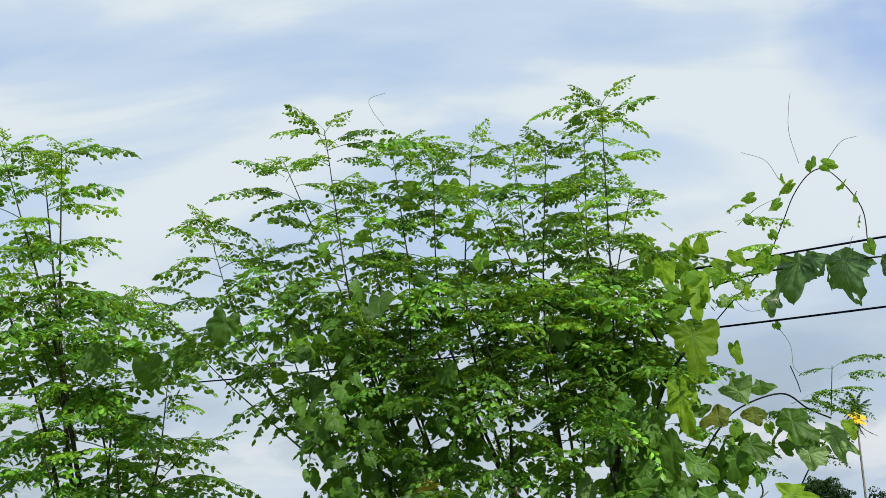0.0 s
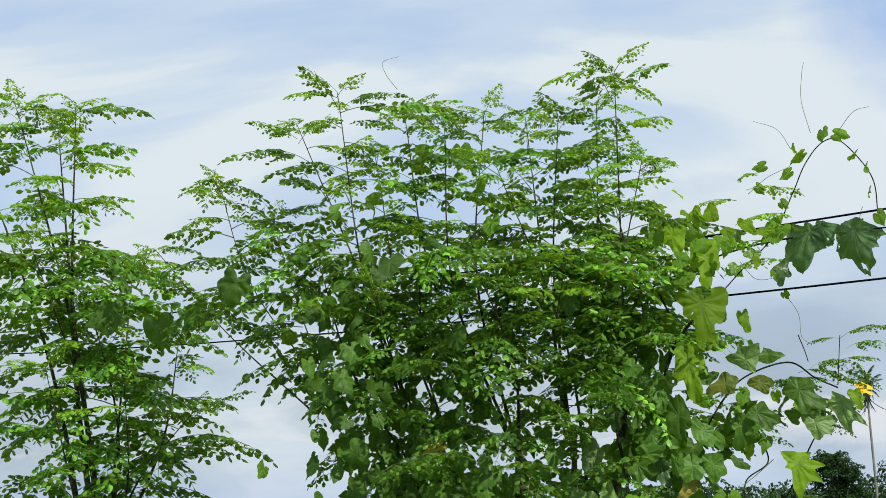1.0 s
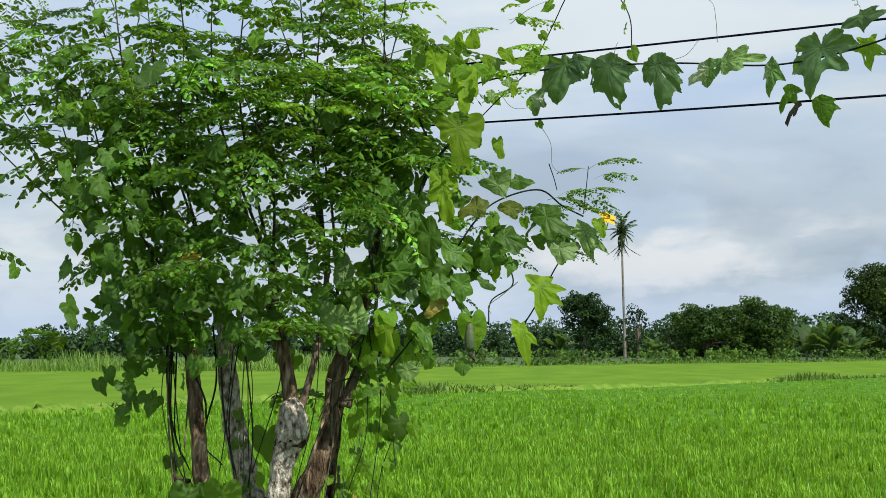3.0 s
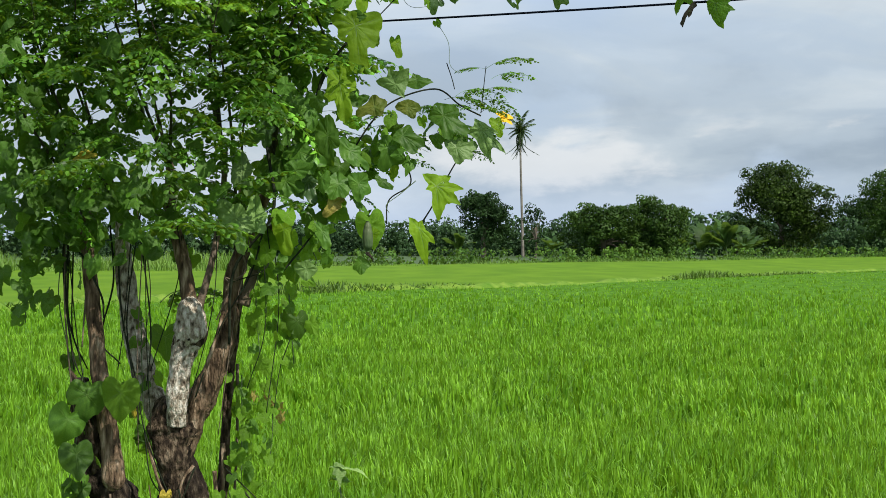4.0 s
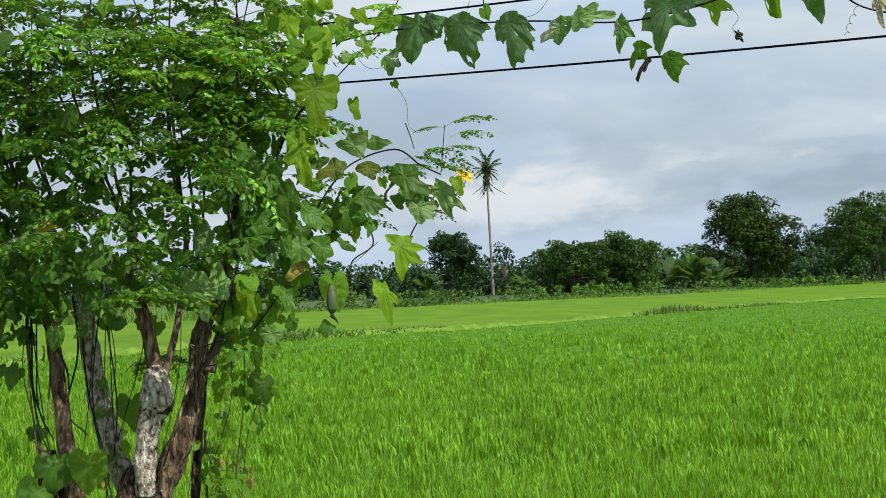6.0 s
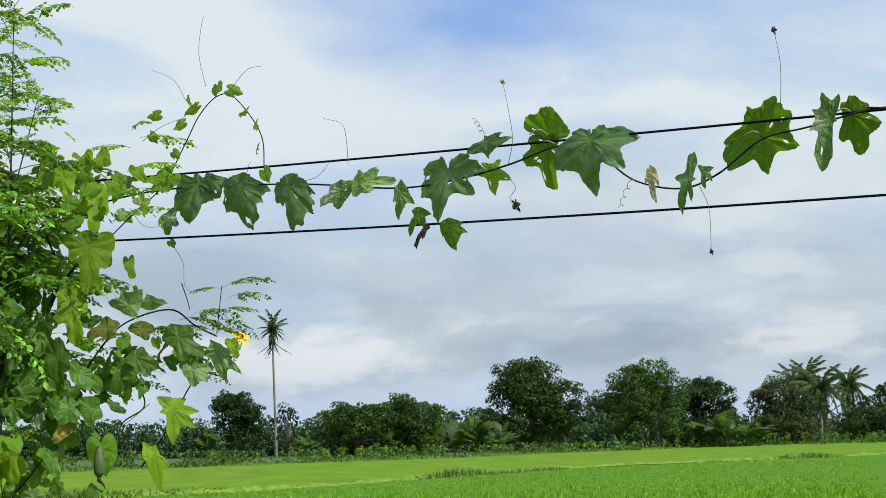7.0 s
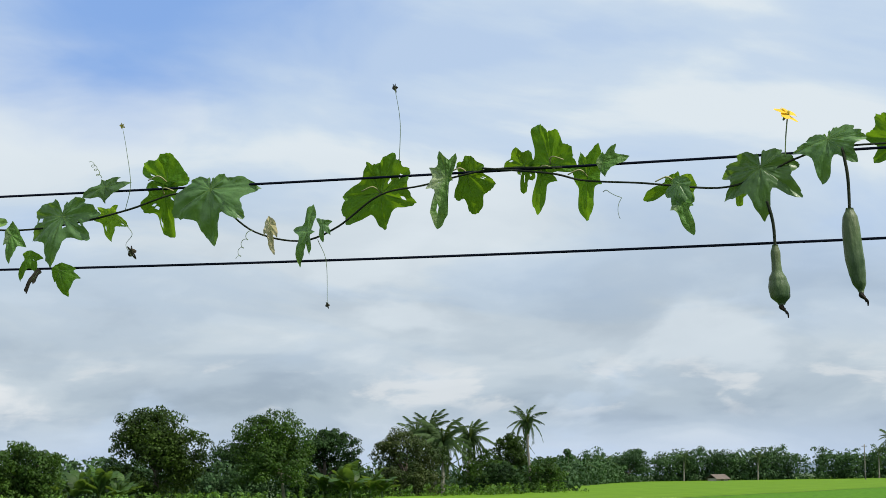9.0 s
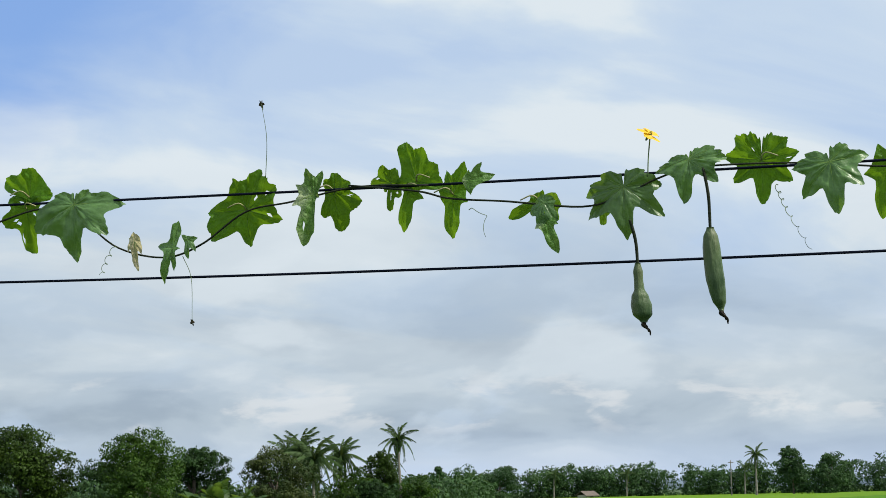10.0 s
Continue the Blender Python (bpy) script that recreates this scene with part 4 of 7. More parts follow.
limb("limb", [(-0.58, 6.68, 1.29), (-0.49, 6.69, 1.55), (-0.43, 6.66, 1.62)], [0.024, 0.018, 0.011], M_TWIG, moringa, "", 10, 0.25)
for q, r in (((-0.752, 6.525, 1.235), 0.010), ((-0.79, 6.52, 1.20), 0.007), ((-0.77, 6.52, 1.17), 0.006)):
    q = Vector(q) - moringa.location
    tube_part("knot_hole", [q + Vector((0, -0.004, 0)), q, q + Vector((0, 0.012, 0))], [r * 0.7, r, r], M_BLACKBARK, moringa, "dark knot hole", 10, 4, 0.3)
# flaking strips, thin roots and pale flecks on the lower trunk
for k in range(14):
    a = rng.uniform(-2.9, -0.25)
    r0 = 0.116 + rng.uniform(-0.008, 0.008)
    z0, z1 = rng.uniform(0.0, 0.35), rng.uniform(0.3, 0.62)
    w = rng.uniform(0.003, 0.008)
    pts = [(math.cos(a + 0.1 * math.sin(q * 2 + k)) * r0 * (1.1 - 0.03 * q), math.sin(a) * r0 * 1.06, z0 + (z1 - z0) * q / 4) for q in range(5)]
    tube_part("bark_ridge", pts, [w * 0.6, w, w * 0.5], rng.choice((M_BARK, M_DARKBARK, M_BLACKBARK, M_BLACKBARK)), moringa, sides=6, n=12, rough=0.5)


def put_clinging_root(row):
    pts, r, mat = row
    limb("clinging_root", pts, [r, r * 0.7], mat, moringa, "", 7, 0.4)


for row in (
        (((-0.82, 6.54, 0.50), (-0.81, 6.53, 0.39), (-0.78, 6.54, 0.26), (-0.76, 6.55, 0.08)), 0.006, M_BARK), (((-0.82, 6.56, 0.60), (-0.82, 6.53, 0.50), (-0.87, 6.53, 0.35), (-0.90, 6.55, 0.26)), 0.005, M_BARK), (((-0.90, 6.56, 0.38), (-0.90, 6.56, 0.26), (-0.91, 6.56, 0.15)), 0.008, M_BARK),
        (((-0.69, 6.65, 0.66), (-0.68, 6.65, 0.52), (-0.69, 6.65, 0.39)), 0.008, M_BARK), (((-0.67, 6.78, 0.75), (-0.67, 6.78, 0.57), (-0.69, 6.77, 0.23)), 0.008, M_BARK), (((-0.93, 6.56, 0.78), (-0.89, 6.53, 0.65), (-0.86, 6.53, 0.59)), 0.007, M_BARK),
        (((-0.76, 6.57, 0.69), (-0.80, 6.54, 0.63), (-0.82, 6.53, 0.50)), 0.006, M_BARK),
        ):
    put_clinging_root(row)
for row in (
        (((-0.63, 6.62, 1.33), (-0.69, 6.57, 1.12), (-0.75, 6.58, 0.97), (-0.77, 6.59, 0.86)), 0.007, M_BARK),
        ):
    put_clinging_root(row)
for k in range(16):
    q = Vector(((-0.74, 6.57, 0.45))) + Vector((rng.gauss(0, 0.025), rng.uniform(-0.012, 0.02), rng.gauss(0, 0.045)))
    tube_part("lichen_fleck", [q - moringa.location + Vector((0, 0, -0.006)), q - moringa.location, q - moringa.location + Vector((0, 0, 0.006))], [0.004, rng.uniform(0.006, 0.011), 0.004], M_PALEBARK, moringa, "", 7, 4, 0.5)

# shoots: foot on the cut heads, tip in the open
HEADS = ((-1.17, 6.66, 1.66), (-1.06, 6.80, 1.66), (-0.86, 6.70, 1.81), (-0.66, 6.72, 1.85), (-0.46, 6.74, 1.71), (-0.61, 6.82, 1.59))


def put_crown_shoot(row):
    head, tip, n, start, sc = row
    shoot(rng, moringa, HEADS[head], tip, 0.0075, n, start, sc)


for row in (
        (0, (-1.48, 6.53, 3.30), 15, 0.30, 1.0), (0, (-1.70, 6.76, 3.24), 8, 0.5, 0.9), (1, (-1.42, 6.94, 3.12), 10, 0.35, 0.95),
        (2, (-1.26, 6.75, 3.25), 11, 0.35, 0.9), (2, (-1.05, 6.42, 3.11), 11, 0.35, 0.95), (2, (-0.94, 6.74, 3.23), 13, 0.32, 0.95),
        (3, (-0.80, 6.95, 3.24), 13, 0.32, 1.0), (3, (-0.64, 6.62, 3.16), 12, 0.3, 1.0), (4, (-0.42, 6.69, 3.35), 17, 0.22, 1.0),
        (4, (-0.58, 7.08, 3.12), 10, 0.4, 1.0), (5, (-0.85, 6.35, 2.92), 9, 0.4, 1.0),
        ):
    put_crown_shoot(row)
for row in (
        (4, (-0.44, 6.55, 2.80), 11, 0.35, 0.9), (5, (-0.42, 6.89, 2.68), 10, 0.25, 0.95), (3, (-0.60, 6.22, 2.57), 7, 0.4, 0.95),
        (1, (-1.15, 6.36, 2.74), 8, 0.4, 0.95), (2, (-0.92, 6.14, 2.54), 7, 0.4, 0.9), (0, (-1.55, 6.42, 2.63), 8, 0.3, 0.85),
        (1, (-1.31, 6.25, 2.51), 8, 0.3, 0.85), (4, (-0.34, 6.86, 3.02), 11, 0.4, 0.85),
        (4, (-0.51, 6.93, 3.28), 10, 0.4, 0.9),
        ):
    put_crown_shoot(row)
# slanting shoots to the west
shoot(rng, moringa, (-1.56, 6.72, 2.05), (-2.08, 6.92, 3.08), 0.004, 13, 0.4, 0.85)
shoot(rng, moringa, (-1.58, 6.74, 2.05), (-1.80, 6.70, 2.86), 0.004, 8, 0.4, 0.8)
shoot(rng, moringa, (-1.66, 6.76, 2.02), (-2.36, 6.95, 2.80), 0.004, 8, 0.5, 0.75)
# drooping lower fronds round the crown's sides


def put_crown_fronds(row):
    q, n = row
    for _ in range(int(n * (0.38 if q[0] > -1.15 else 0.24))):
        p = Vector(q) + Vector((rng.gauss(0, 0.12), rng.gauss(0, 0.18), rng.gauss(0, 0.11)))
        west = p.x < moringa.location.x - 0.05
        place_frond(rng, moringa, p, rng.gauss(math.pi if west else 0, 1.1) - 0.4, rng.uniform(-25, 25), rng.uniform(0.6, 1.0))


for row in (
        ((-1.52, 6.61, 2.37), 6), ((-1.42, 6.42, 2.09), 8), ((-1.48, 6.61, 1.98), 6),
        ((-1.23, 6.36, 2.18), 9), ((-0.88, 6.29, 2.28), 10), ((-0.67, 6.26, 2.34), 10),
        ((-0.56, 6.43, 2.26), 6), ((-0.61, 6.32, 2.06), 9), ((-1.08, 6.32, 2.38), 9),
        ((-1.46, 6.94, 2.38), 9), ((-0.81, 7.00, 2.66), 9), ((-0.52, 6.75, 2.45), 6),
        ((-1.12, 6.97, 2.09), 9), ((-1.48, 6.93, 2.02), 8), ((-0.67, 6.32, 1.82), 6),
        ((-1.08, 6.37, 1.76), 6), ((-0.93, 6.29, 1.99), 7), ((-1.34, 6.55, 1.86), 14),
        ((-1.43, 6.64, 2.03), 10), ((-1.22, 6.46, 1.69), 14),
        ):
    put_crown_fronds(row)
for row in (
        ((-1.12, 6.87, 1.96), 14), ((-0.94, 6.89, 1.78), 14), ((-0.67, 6.41, 1.93), 12),
        ((-0.58, 6.32, 2.09), 12), ((-1.23, 6.76, 2.22), 12), ((-0.77, 6.91, 2.27), 12),
        ((-0.60, 6.54, 2.35), 8), ((-0.89, 6.49, 1.64), 10), ((-1.38, 6.54, 1.65), 10),
        ((-1.02, 6.20, 1.89), 13), ((-0.94, 6.20, 1.73), 13), ((-0.74, 6.22, 1.93), 11),
        ((-0.84, 6.24, 1.74), 9), ((-0.64, 6.28, 2.02), 9),
        ):
    put_crown_fronds(row)

# its neighbour to the west
moringa_west = empty("moringa_tree", "young slender moringa tree with tiers of feathery leaves", "tree", (*(-2.85, 7.49, 0.55)[:2], 0.0))
limb("trunk", [(-2.87, 7.49, 0.46), (-2.85, 7.49, 0.91), (-2.79, 7.50, 1.49)], [0.06, 0.05, 0.04], M_BARK, moringa_west, "slim pale brown trunk", 12, 0.25)


def put_west_shoot(row):
    foot, tip, n, start, r, sc = row
    shoot(rng, moringa_west, foot, tip, r * 0.8, int(n * 0.9), start, sc * 1.2)


for row in (
        ((-2.79, 7.50, 1.46), (-2.99, 7.48, 3.51), 17, 0.38, 0.02, 1.05), ((-2.82, 7.50, 1.39), (-2.83, 7.29, 3.52), 10, 0.6, 0.02, 0.95), ((-2.80, 7.50, 1.44), (-3.13, 7.36, 3.54), 13, 0.4, 0.018, 1.05),
        ((-2.79, 7.50, 1.46), (-2.68, 7.61, 2.88), 10, 0.35, 0.012, 0.85), ((-2.73, 7.41, 1.49), (-2.48, 7.63, 2.52), 9, 0.3, 0.012, 0.85), ((-2.73, 7.41, 1.49), (-2.38, 7.54, 2.18), 7, 0.3, 0.01, 0.85),
        ((-2.83, 7.60, 1.44), (-2.76, 7.20, 2.69), 10, 0.3, 0.012, 0.9), ((-2.87, 7.59, 1.39), (-2.96, 7.08, 2.89), 11, 0.3, 0.012, 0.95),
        ):
    put_west_shoot(row)
for row in (
        ((-2.90, 7.59, 1.39), (-3.26, 7.25, 3.32), 12, 0.3, 0.018, 1.0), ((-2.83, 7.49, 1.34), (-2.86, 6.99, 2.35), 8, 0.2, 0.01, 0.9), ((-2.81, 7.50, 1.34), (-2.60, 7.22, 2.30), 8, 0.2, 0.01, 0.85),
        ):
    put_west_shoot(row)


# ---------- luffa vine ----------
# outlines of leaves: lobe angles with their reach, how far the bays reach, the bay at the stalk, 2: all lobes pointed, 1: the tip only
STAR = (((0, 1.0), (54, 0.84), (102, 0.82), (150, 0.5)), 0.68, 0.12, 2)
THREE = (((0, 1.0), (70, 0.88), (138, 0.6)), 0.62, 0.16, 2)
BROAD = (((0, 1.0), (66, 0.82), (125, 0.66)), 0.86, 0.3, 1)
HEART = (((0, 1.0), (58, 0.72), (116, 0.74)), 0.97, 0.3, 1)
OVAL = (((0, 1.0), (48, 0.62), (118, 0.42)), 0.92, 0.75, 1)
ROUND = (((0, 0.98), (66, 0.84), (138, 0.9)), 0.58, 0.14, 1)


def luffa_leaf_mesh(seed, shape, mat, holes=0, width=1.0, curl=0.25, name="leaf", bites=0, n=72, rings=6):
    """A lobed leaf of length 1: stalk at the origin, tip along +x, upper side +z, quilted between raised pale veins."""
    rng = random.Random(seed)
    half, bay, notch, pointed = shape
    lobes = []
    for a, r in half:
        for s in ((1,) if a == 0 else (1, -1)):
            lobes.append(((s * a + rng.uniform(-7, 7) * (a > 0)) % 360, r * (rng.uniform(0.94, 1.05) if bay > 0.8 else rng.uniform(0.86, 1.1))))
    lobes.sort()
    dips = [(rng.uniform(30, 330), rng.uniform(0.2, 0.45), rng.uniform(4, 10)) for _ in range(bites)]

    def reach(deg):
        for k, (a, r) in enumerate(lobes):
            a2, r2 = lobes[(k + 1) % len(lobes)]
            a2 += 360 if a2 <= a else 0
            d = deg if deg >= a else deg + 360
            if not a <= d <= a2:
                continue
            low = (notch if a < 180 < a2 else bay) * min(r, r2)
            mid = (a + a2) / 2
            top, u, top_at = (r, (d - a) / (mid - a), a) if d <= mid else (r2, (a2 - d) / (a2 - mid), a2 % 360)
            w = (1 - u) ** 1.2 if pointed == 2 or (pointed and min(top_at, 360 - top_at) < 20) else 0.5 + 0.5 * math.cos(math.pi * u ** 1.5)
            v = low + (top - low) * w
            break
        for a, k, w in dips:
            v *= 1 - k * math.exp(-((deg - a) / w) ** 2)
        k = 0.35 if pointed == 1 else 1.0
        return v * (1 + 0.03 * k * math.sin(deg * 0.13 + seed) + 0.03 * k * math.sin(deg * 0.37 + 2 * seed) + 0.013 * rng.uniform(-1, 1))

    edge = [reach(360 * i / n) for i in range(n)]
    ph, fold = rng.uniform(0, 6), rng.uniform(0.0, 0.3)

    def relief(x, y):
        r, a = math.hypot(x, y), math.degrees(math.atan2(y, x)) % 360
        gap = min(abs((a - b + 180) % 360 - 180) for b, _ in lobes)
        return (-curl * 0.6 * x * abs(x) - curl * 0.7 * y * y + fold * abs(y) * (0.5 + 0.4 * x) + 0.09 * r * math.sin(2.6 * math.radians(a) + ph)
                + 0.04 * math.sin(7 * x + ph) * r + 0.045 * r * math.sin(math.pi * min(1, gap / 30)) + (0.09 if bay > 0.55 else 0.05) * noise.noise(Vector((x * 5, y * 5, seed))))

    verts, faces = [(0, 0, 0)], []
    for k in range(1, rings + 1):
        for i in range(n):
            a = math.tau * i / n
            r = edge[i] * (k / rings) ** 0.85
            x, y = r * math.cos(a), r * math.sin(a) * width
            verts.append((x, y, relief(x, y)))
    for i in range(n):
        j = (i + 1) % n
        faces.append((0, 1 + i, 1 + j))
        for k in range(rings - 1):
            faces.append((1 + k * n + i, 1 + (k + 1) * n + i, 1 + (k + 1) * n + j, 1 + k * n + j))
    for _ in range(holes):
        k, i = rng.randint(1, rings - 3), rng.randint(0, n - 1)
        gone = {(1 + k * n + (i + d) % n) for d in range(rng.randint(2, 5))}
        faces = [f for f in faces if f[0] not in gone or len(f) < 4]
    mats = [0] * len(faces)
    for a, r in lobes:
        c, s = math.cos(radians(a)), math.sin(radians(a)) * width
        k0 = len(verts)
        for t in (0.02, 0.25, 0.5, 0.75):
            w = 0.007 * (1.0 - t)
            x, y = c * r * t, s * r * t
            verts += [(x - s * w, y + c * w, relief(x, y) + 0.008), (x + s * w, y - c * w, relief(x, y) + 0.008)]
        for q in range(3):
            b = k0 + 2 * q
            faces.append((b, b + 1, b + 3, b + 2))
            mats.append(1)
    me = bpy.data.meshes.new(name)
    me.from_pydata(verts, [], faces)
    me.materials.append(mat)
    me.materials.append(M_VEIN)
    me.polygons.foreach_set("material_index", mats)
    me.polygons.foreach_set("use_smooth", [True] * len(faces))
    return me


def leaf_set(shape, mat, rows, width=1.0, n=72, rings=6):
    """Several meshes of one kind of leaf; rows: seed, holes, bites, curl."""
    return [luffa_leaf_mesh(sd, shape, mat, h, width, c, bites=bt, n=n, rings=rings) for sd, h, bt, c in rows]


LEAVES = {
    "dark": leaf_set(STAR, M_LUFFA, ((1, 0, 0, 0.35), (2, 1, 1, 0.55), (3, 1, 0, 0.25), (4, 2, 2, 0.7))),
    "broad": leaf_set(BROAD, M_CLIMBER, ((7, 1, 1, 0.5), (8, 2, 1, 0.4), (9, 0, 2, 0.6))),
    "bright": leaf_set(ROUND, M_LUFFA_THIN, ((11, 2, 1, 0.15), (12, 6, 2, 0.3), (13, 1, 1, 0.1), (14, 7, 3, 0.35))),
    "thin_star": leaf_set(STAR, M_LUFFA_THIN, ((17, 2, 1, 0.2), (18, 3, 1, 0.3))),
    "heart": leaf_set(HEART, M_CLIMBER, ((21, 0, 0, 0.4), (22, 0, 1, 0.8), (23, 0, 0, 0.2), (24, 0, 0, 1.1), (25, 0, 1, 0.6), (26, 0, 0, 0.3)), 0.95, 44, 4),
    "light": leaf_set(HEART, M_LUFFA_YOUNG, ((31, 0, 0, 0.4), (32, 0, 1, 0.7), (33, 0, 0, 0.2), (34, 0, 0, 1.0), (35, 0, 0, 0.5)), 0.92, 44, 4),
    "old": leaf_set(THREE, M_LUFFA_OLD, ((41, 3, 2, 0.6), (42, 3, 1, 0.8)), 0.8),
    "gold": leaf_set(HEART, M_GOLD, ((51, 0, 1, 0.9), (52, 1, 1, 1.1)), 0.6),
    "dry": leaf_set(THREE, M_DRY, ((61, 2, 0, 1.2), (62, 2, 0, 1.4)), 0.5),
}


def hang_leaf(rng, vine, q, size, angle=0.0, kind="dark", lean=15.0, swing=0.0, width=1.0, face=(0, -1), pick=None):
    """A leaf at q whose tip hangs at an angle from straight down (positive: east), leaning out by lean degrees."""
    f = Vector((*face, 0)).normalized()
    f = Matrix.Rotation(radians(swing), 3, "Z") @ f
    right = Vector((-f.y, f.x, 0))
    a = radians(angle)
    tip = (-Vector((0, 0, 1)) * math.cos(a) + right * math.sin(a))
    tip = (tip * math.cos(radians(lean)) + f * math.sin(radians(lean))).normalized()
    z = (f - f.dot(tip) * tip)
    z = z.normalized() if z.length > 0.05 else Vector((0, 0, 1))
    y = z.cross(tip)
    m = Matrix((tip, y, z)).transposed().to_4x4()
    m = Matrix.Translation(Vector(q) - vine.location) @ m @ Matrix.Diagonal((size, size * width, size, 1))
    meshes = LEAVES[kind]
    return shared("leaf", meshes[pick % len(meshes)] if pick is not None else rng.choice(meshes), vine, m)


def vine_stem(vine, pts, r, mat, name="stem", sides=6):
    pts = [Vector(p) - vine.location for p in pts]
    tube_part(name, pts, [r, r * 0.85], mat, vine, sides=sides, n=6 * len(pts), rough=0.15)


def tendril(vine, pts, coils=0, r=0.0012, mat=None):
    """A thin tendril; coils: how often it winds on its way."""
    p = bezier([Vector(q) - vine.location for q in pts], 18 if not coils else 12 * coils)
    if coils:
        p = [q + Vector((math.cos(i * 0.9), 0.3 * math.sin(i * 0.9), math.sin(i * 0.9))) * 0.007 for i, q in enumerate(p)]
    v, f = tube(p, [r, r * 0.6], 5, 2 * len(p))
    link_mesh("tendril", v, f, mat or M_STEM, vine, smooth=True)


def flower(name, q, size, face, label):
    """A five-petalled yellow flower on a short green cup."""
    t = empty(name, label, "flower", q)
    f = Vector(face).normalized()
    turn = f.to_track_quat("Z", "Y").to_matrix().to_4x4()
    rng = random.Random(7)
    for i in range(5):
        verts, faces = [], []
        for a in range(7):
            u = a / 6
            w = 0.34 * math.sin(math.pi * min(1, 0.12 + 0.8 * u)) ** 0.7
            for b in range(5):
                s = b / 2 - 1
                verts.append((u * (1 - 0.12 * s * s), w * s, 0.12 * u + 0.10 * math.sin(3 * u + i) - 0.16 * u * u + 0.05 * math.sin(4 * s + i * 2) * u))
        for a, b in product(range(6), range(4)):
            k = a * 5 + b
            faces.append((k, k + 1, k + 6, k + 5))
        ob = link_mesh("petal", verts, faces, M_PETAL, t, smooth=True)
        ob.matrix_basis = turn @ Euler((0, 0, math.tau * i / 5 + rng.uniform(-0.15, 0.15))).to_matrix().to_4x4() @ Matrix.Diagonal((size * rng.uniform(0.9, 1.1), size, size, 1))
    cup = [turn.to_3x3() @ Vector(p) * size for p in ((0, 0, 0.05), (0, 0, -0.25), (0, 0, -0.55))]
    tube_part("calyx", cup, [size * 0.16, size * 0.13, size * 0.05], M_STEM, t, sides=8)
    v, fc = tube([turn.to_3x3() @ Vector((0, 0, z)) * size for z in (0.0, 0.12, 0.24)], [size * 0.1, size * 0.12, size * 0.05], 8, 6)
    link_mesh("stamens", v, fc, M_GOLD, t, smooth=True)
    return t


def gourd(q, length, profile, label, lean=(0, 0)):
    """A hanging gourd from its top q; profile: radii down its length."""
    t = empty("luffa_gourd", label, "gourd", q, "gourds on the vine")
    n, sides = 30, 20
    verts, faces = [], []
    for i in range(n + 1):
        u = i / n
        k = u * (len(profile) - 1)
        j = min(int(k), len(profile) - 2)
        s = k - j
        s = s * s * (3 - 2 * s)
        r = profile[j] + (profile[j + 1] - profile[j]) * s
        for b in range(sides):
            a = math.tau * b / sides
            rr = r * (1 + 0.035 * math.cos(10 * a)) * (1 + 0.03 * noise.noise(Vector((math.cos(a) * 2, math.sin(a) * 2, u * 5))))
            verts.append((rr * math.cos(a) + lean[0] * u * u, rr * math.sin(a) + lean[1] * u * u, -length * u))
    for i, b in product(range(n), range(sides)):
        c = (b + 1) % sides
        faces.append((i * sides + b, i * sides + c, (i + 1) * sides + c, (i + 1) * sides + b))
    faces += [tuple(range(sides)), tuple(range(n * sides, n * sides + sides))[::-1]]
    fruit = link_mesh("fruit", verts, faces, M_GOURD, t, smooth=True)
    for k in range(3):
        a = k * 2.1
        e = Vector((lean[0], lean[1], -length))
        tube_part("withered_tip", [e, e + Vector((0.005 * math.cos(a), 0.004 * math.sin(a), -0.008)), e + Vector((0.010 + 0.003 * k, 0.003 * math.sin(a), -0.012 - 0.005 * k)), e + Vector((0.008 + 0.006 * k, 0.0, -0.016 - 0.010 * k))], [0.005, 0.0035, 0.003, 0.0016], M_WITHERED, fruit, "shrivelled black blossom end", 7, 14, 0.8)
    return t


rng = random.Random(23)
FACE = (-WN.x, -WN.y)
vine = empty("luffa_vine", "luffa vine trained along a cable, lobed green leaves", "vine", on_wire(-3.0, wire_high(-3.0)))
STEM_RUN = [(-5.004, 2.455), (-4.771, 2.505), (-4.573, 2.544), (-4.312, 2.561), (-3.982, 2.547), (-3.630, 2.518), (-3.251, 2.469), (-3.003, 2.478), (-2.807, 2.508), (-2.616, 2.549),
            (-2.483, 2.503), (-2.355, 2.409), (-2.199, 2.370), (-2.074, 2.405), (-1.931, 2.495), (-1.785, 2.516), (-1.572, 2.548), (-1.351, 2.538)]
vine_stem(vine, [on_wire(s, z, -0.015) for s, z in STEM_RUN], 0.0035, M_DARKSTEM)
STEM_RUN = [(-1.598, 2.553), (-1.386, 2.522), (-1.282, 2.493), (-1.111, 2.473), (-0.885, 2.443), (-0.760, 2.472), (-0.669, 2.510), (-0.555, 2.535), (-0.294, 2.529), (-0.036, 2.501), (0.161, 2.496), (0.451, 2.460)]
vine_stem(vine, [on_wire(s, z, -0.02) for s, z in STEM_RUN], 0.0035, M_DARKSTEM)

# leaves along the cable
CABLE_KINDS = {"dark": M_LUFFA, "thin": M_LUFFA_THIN, "worn": M_LUFFA_WORN, "young": M_LUFFA_YOUNG, "old": M_LUFFA_OLD, "dry": M_DRY, "dried": M_DRIED,
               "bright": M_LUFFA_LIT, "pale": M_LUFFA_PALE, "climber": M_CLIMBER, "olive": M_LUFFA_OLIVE}


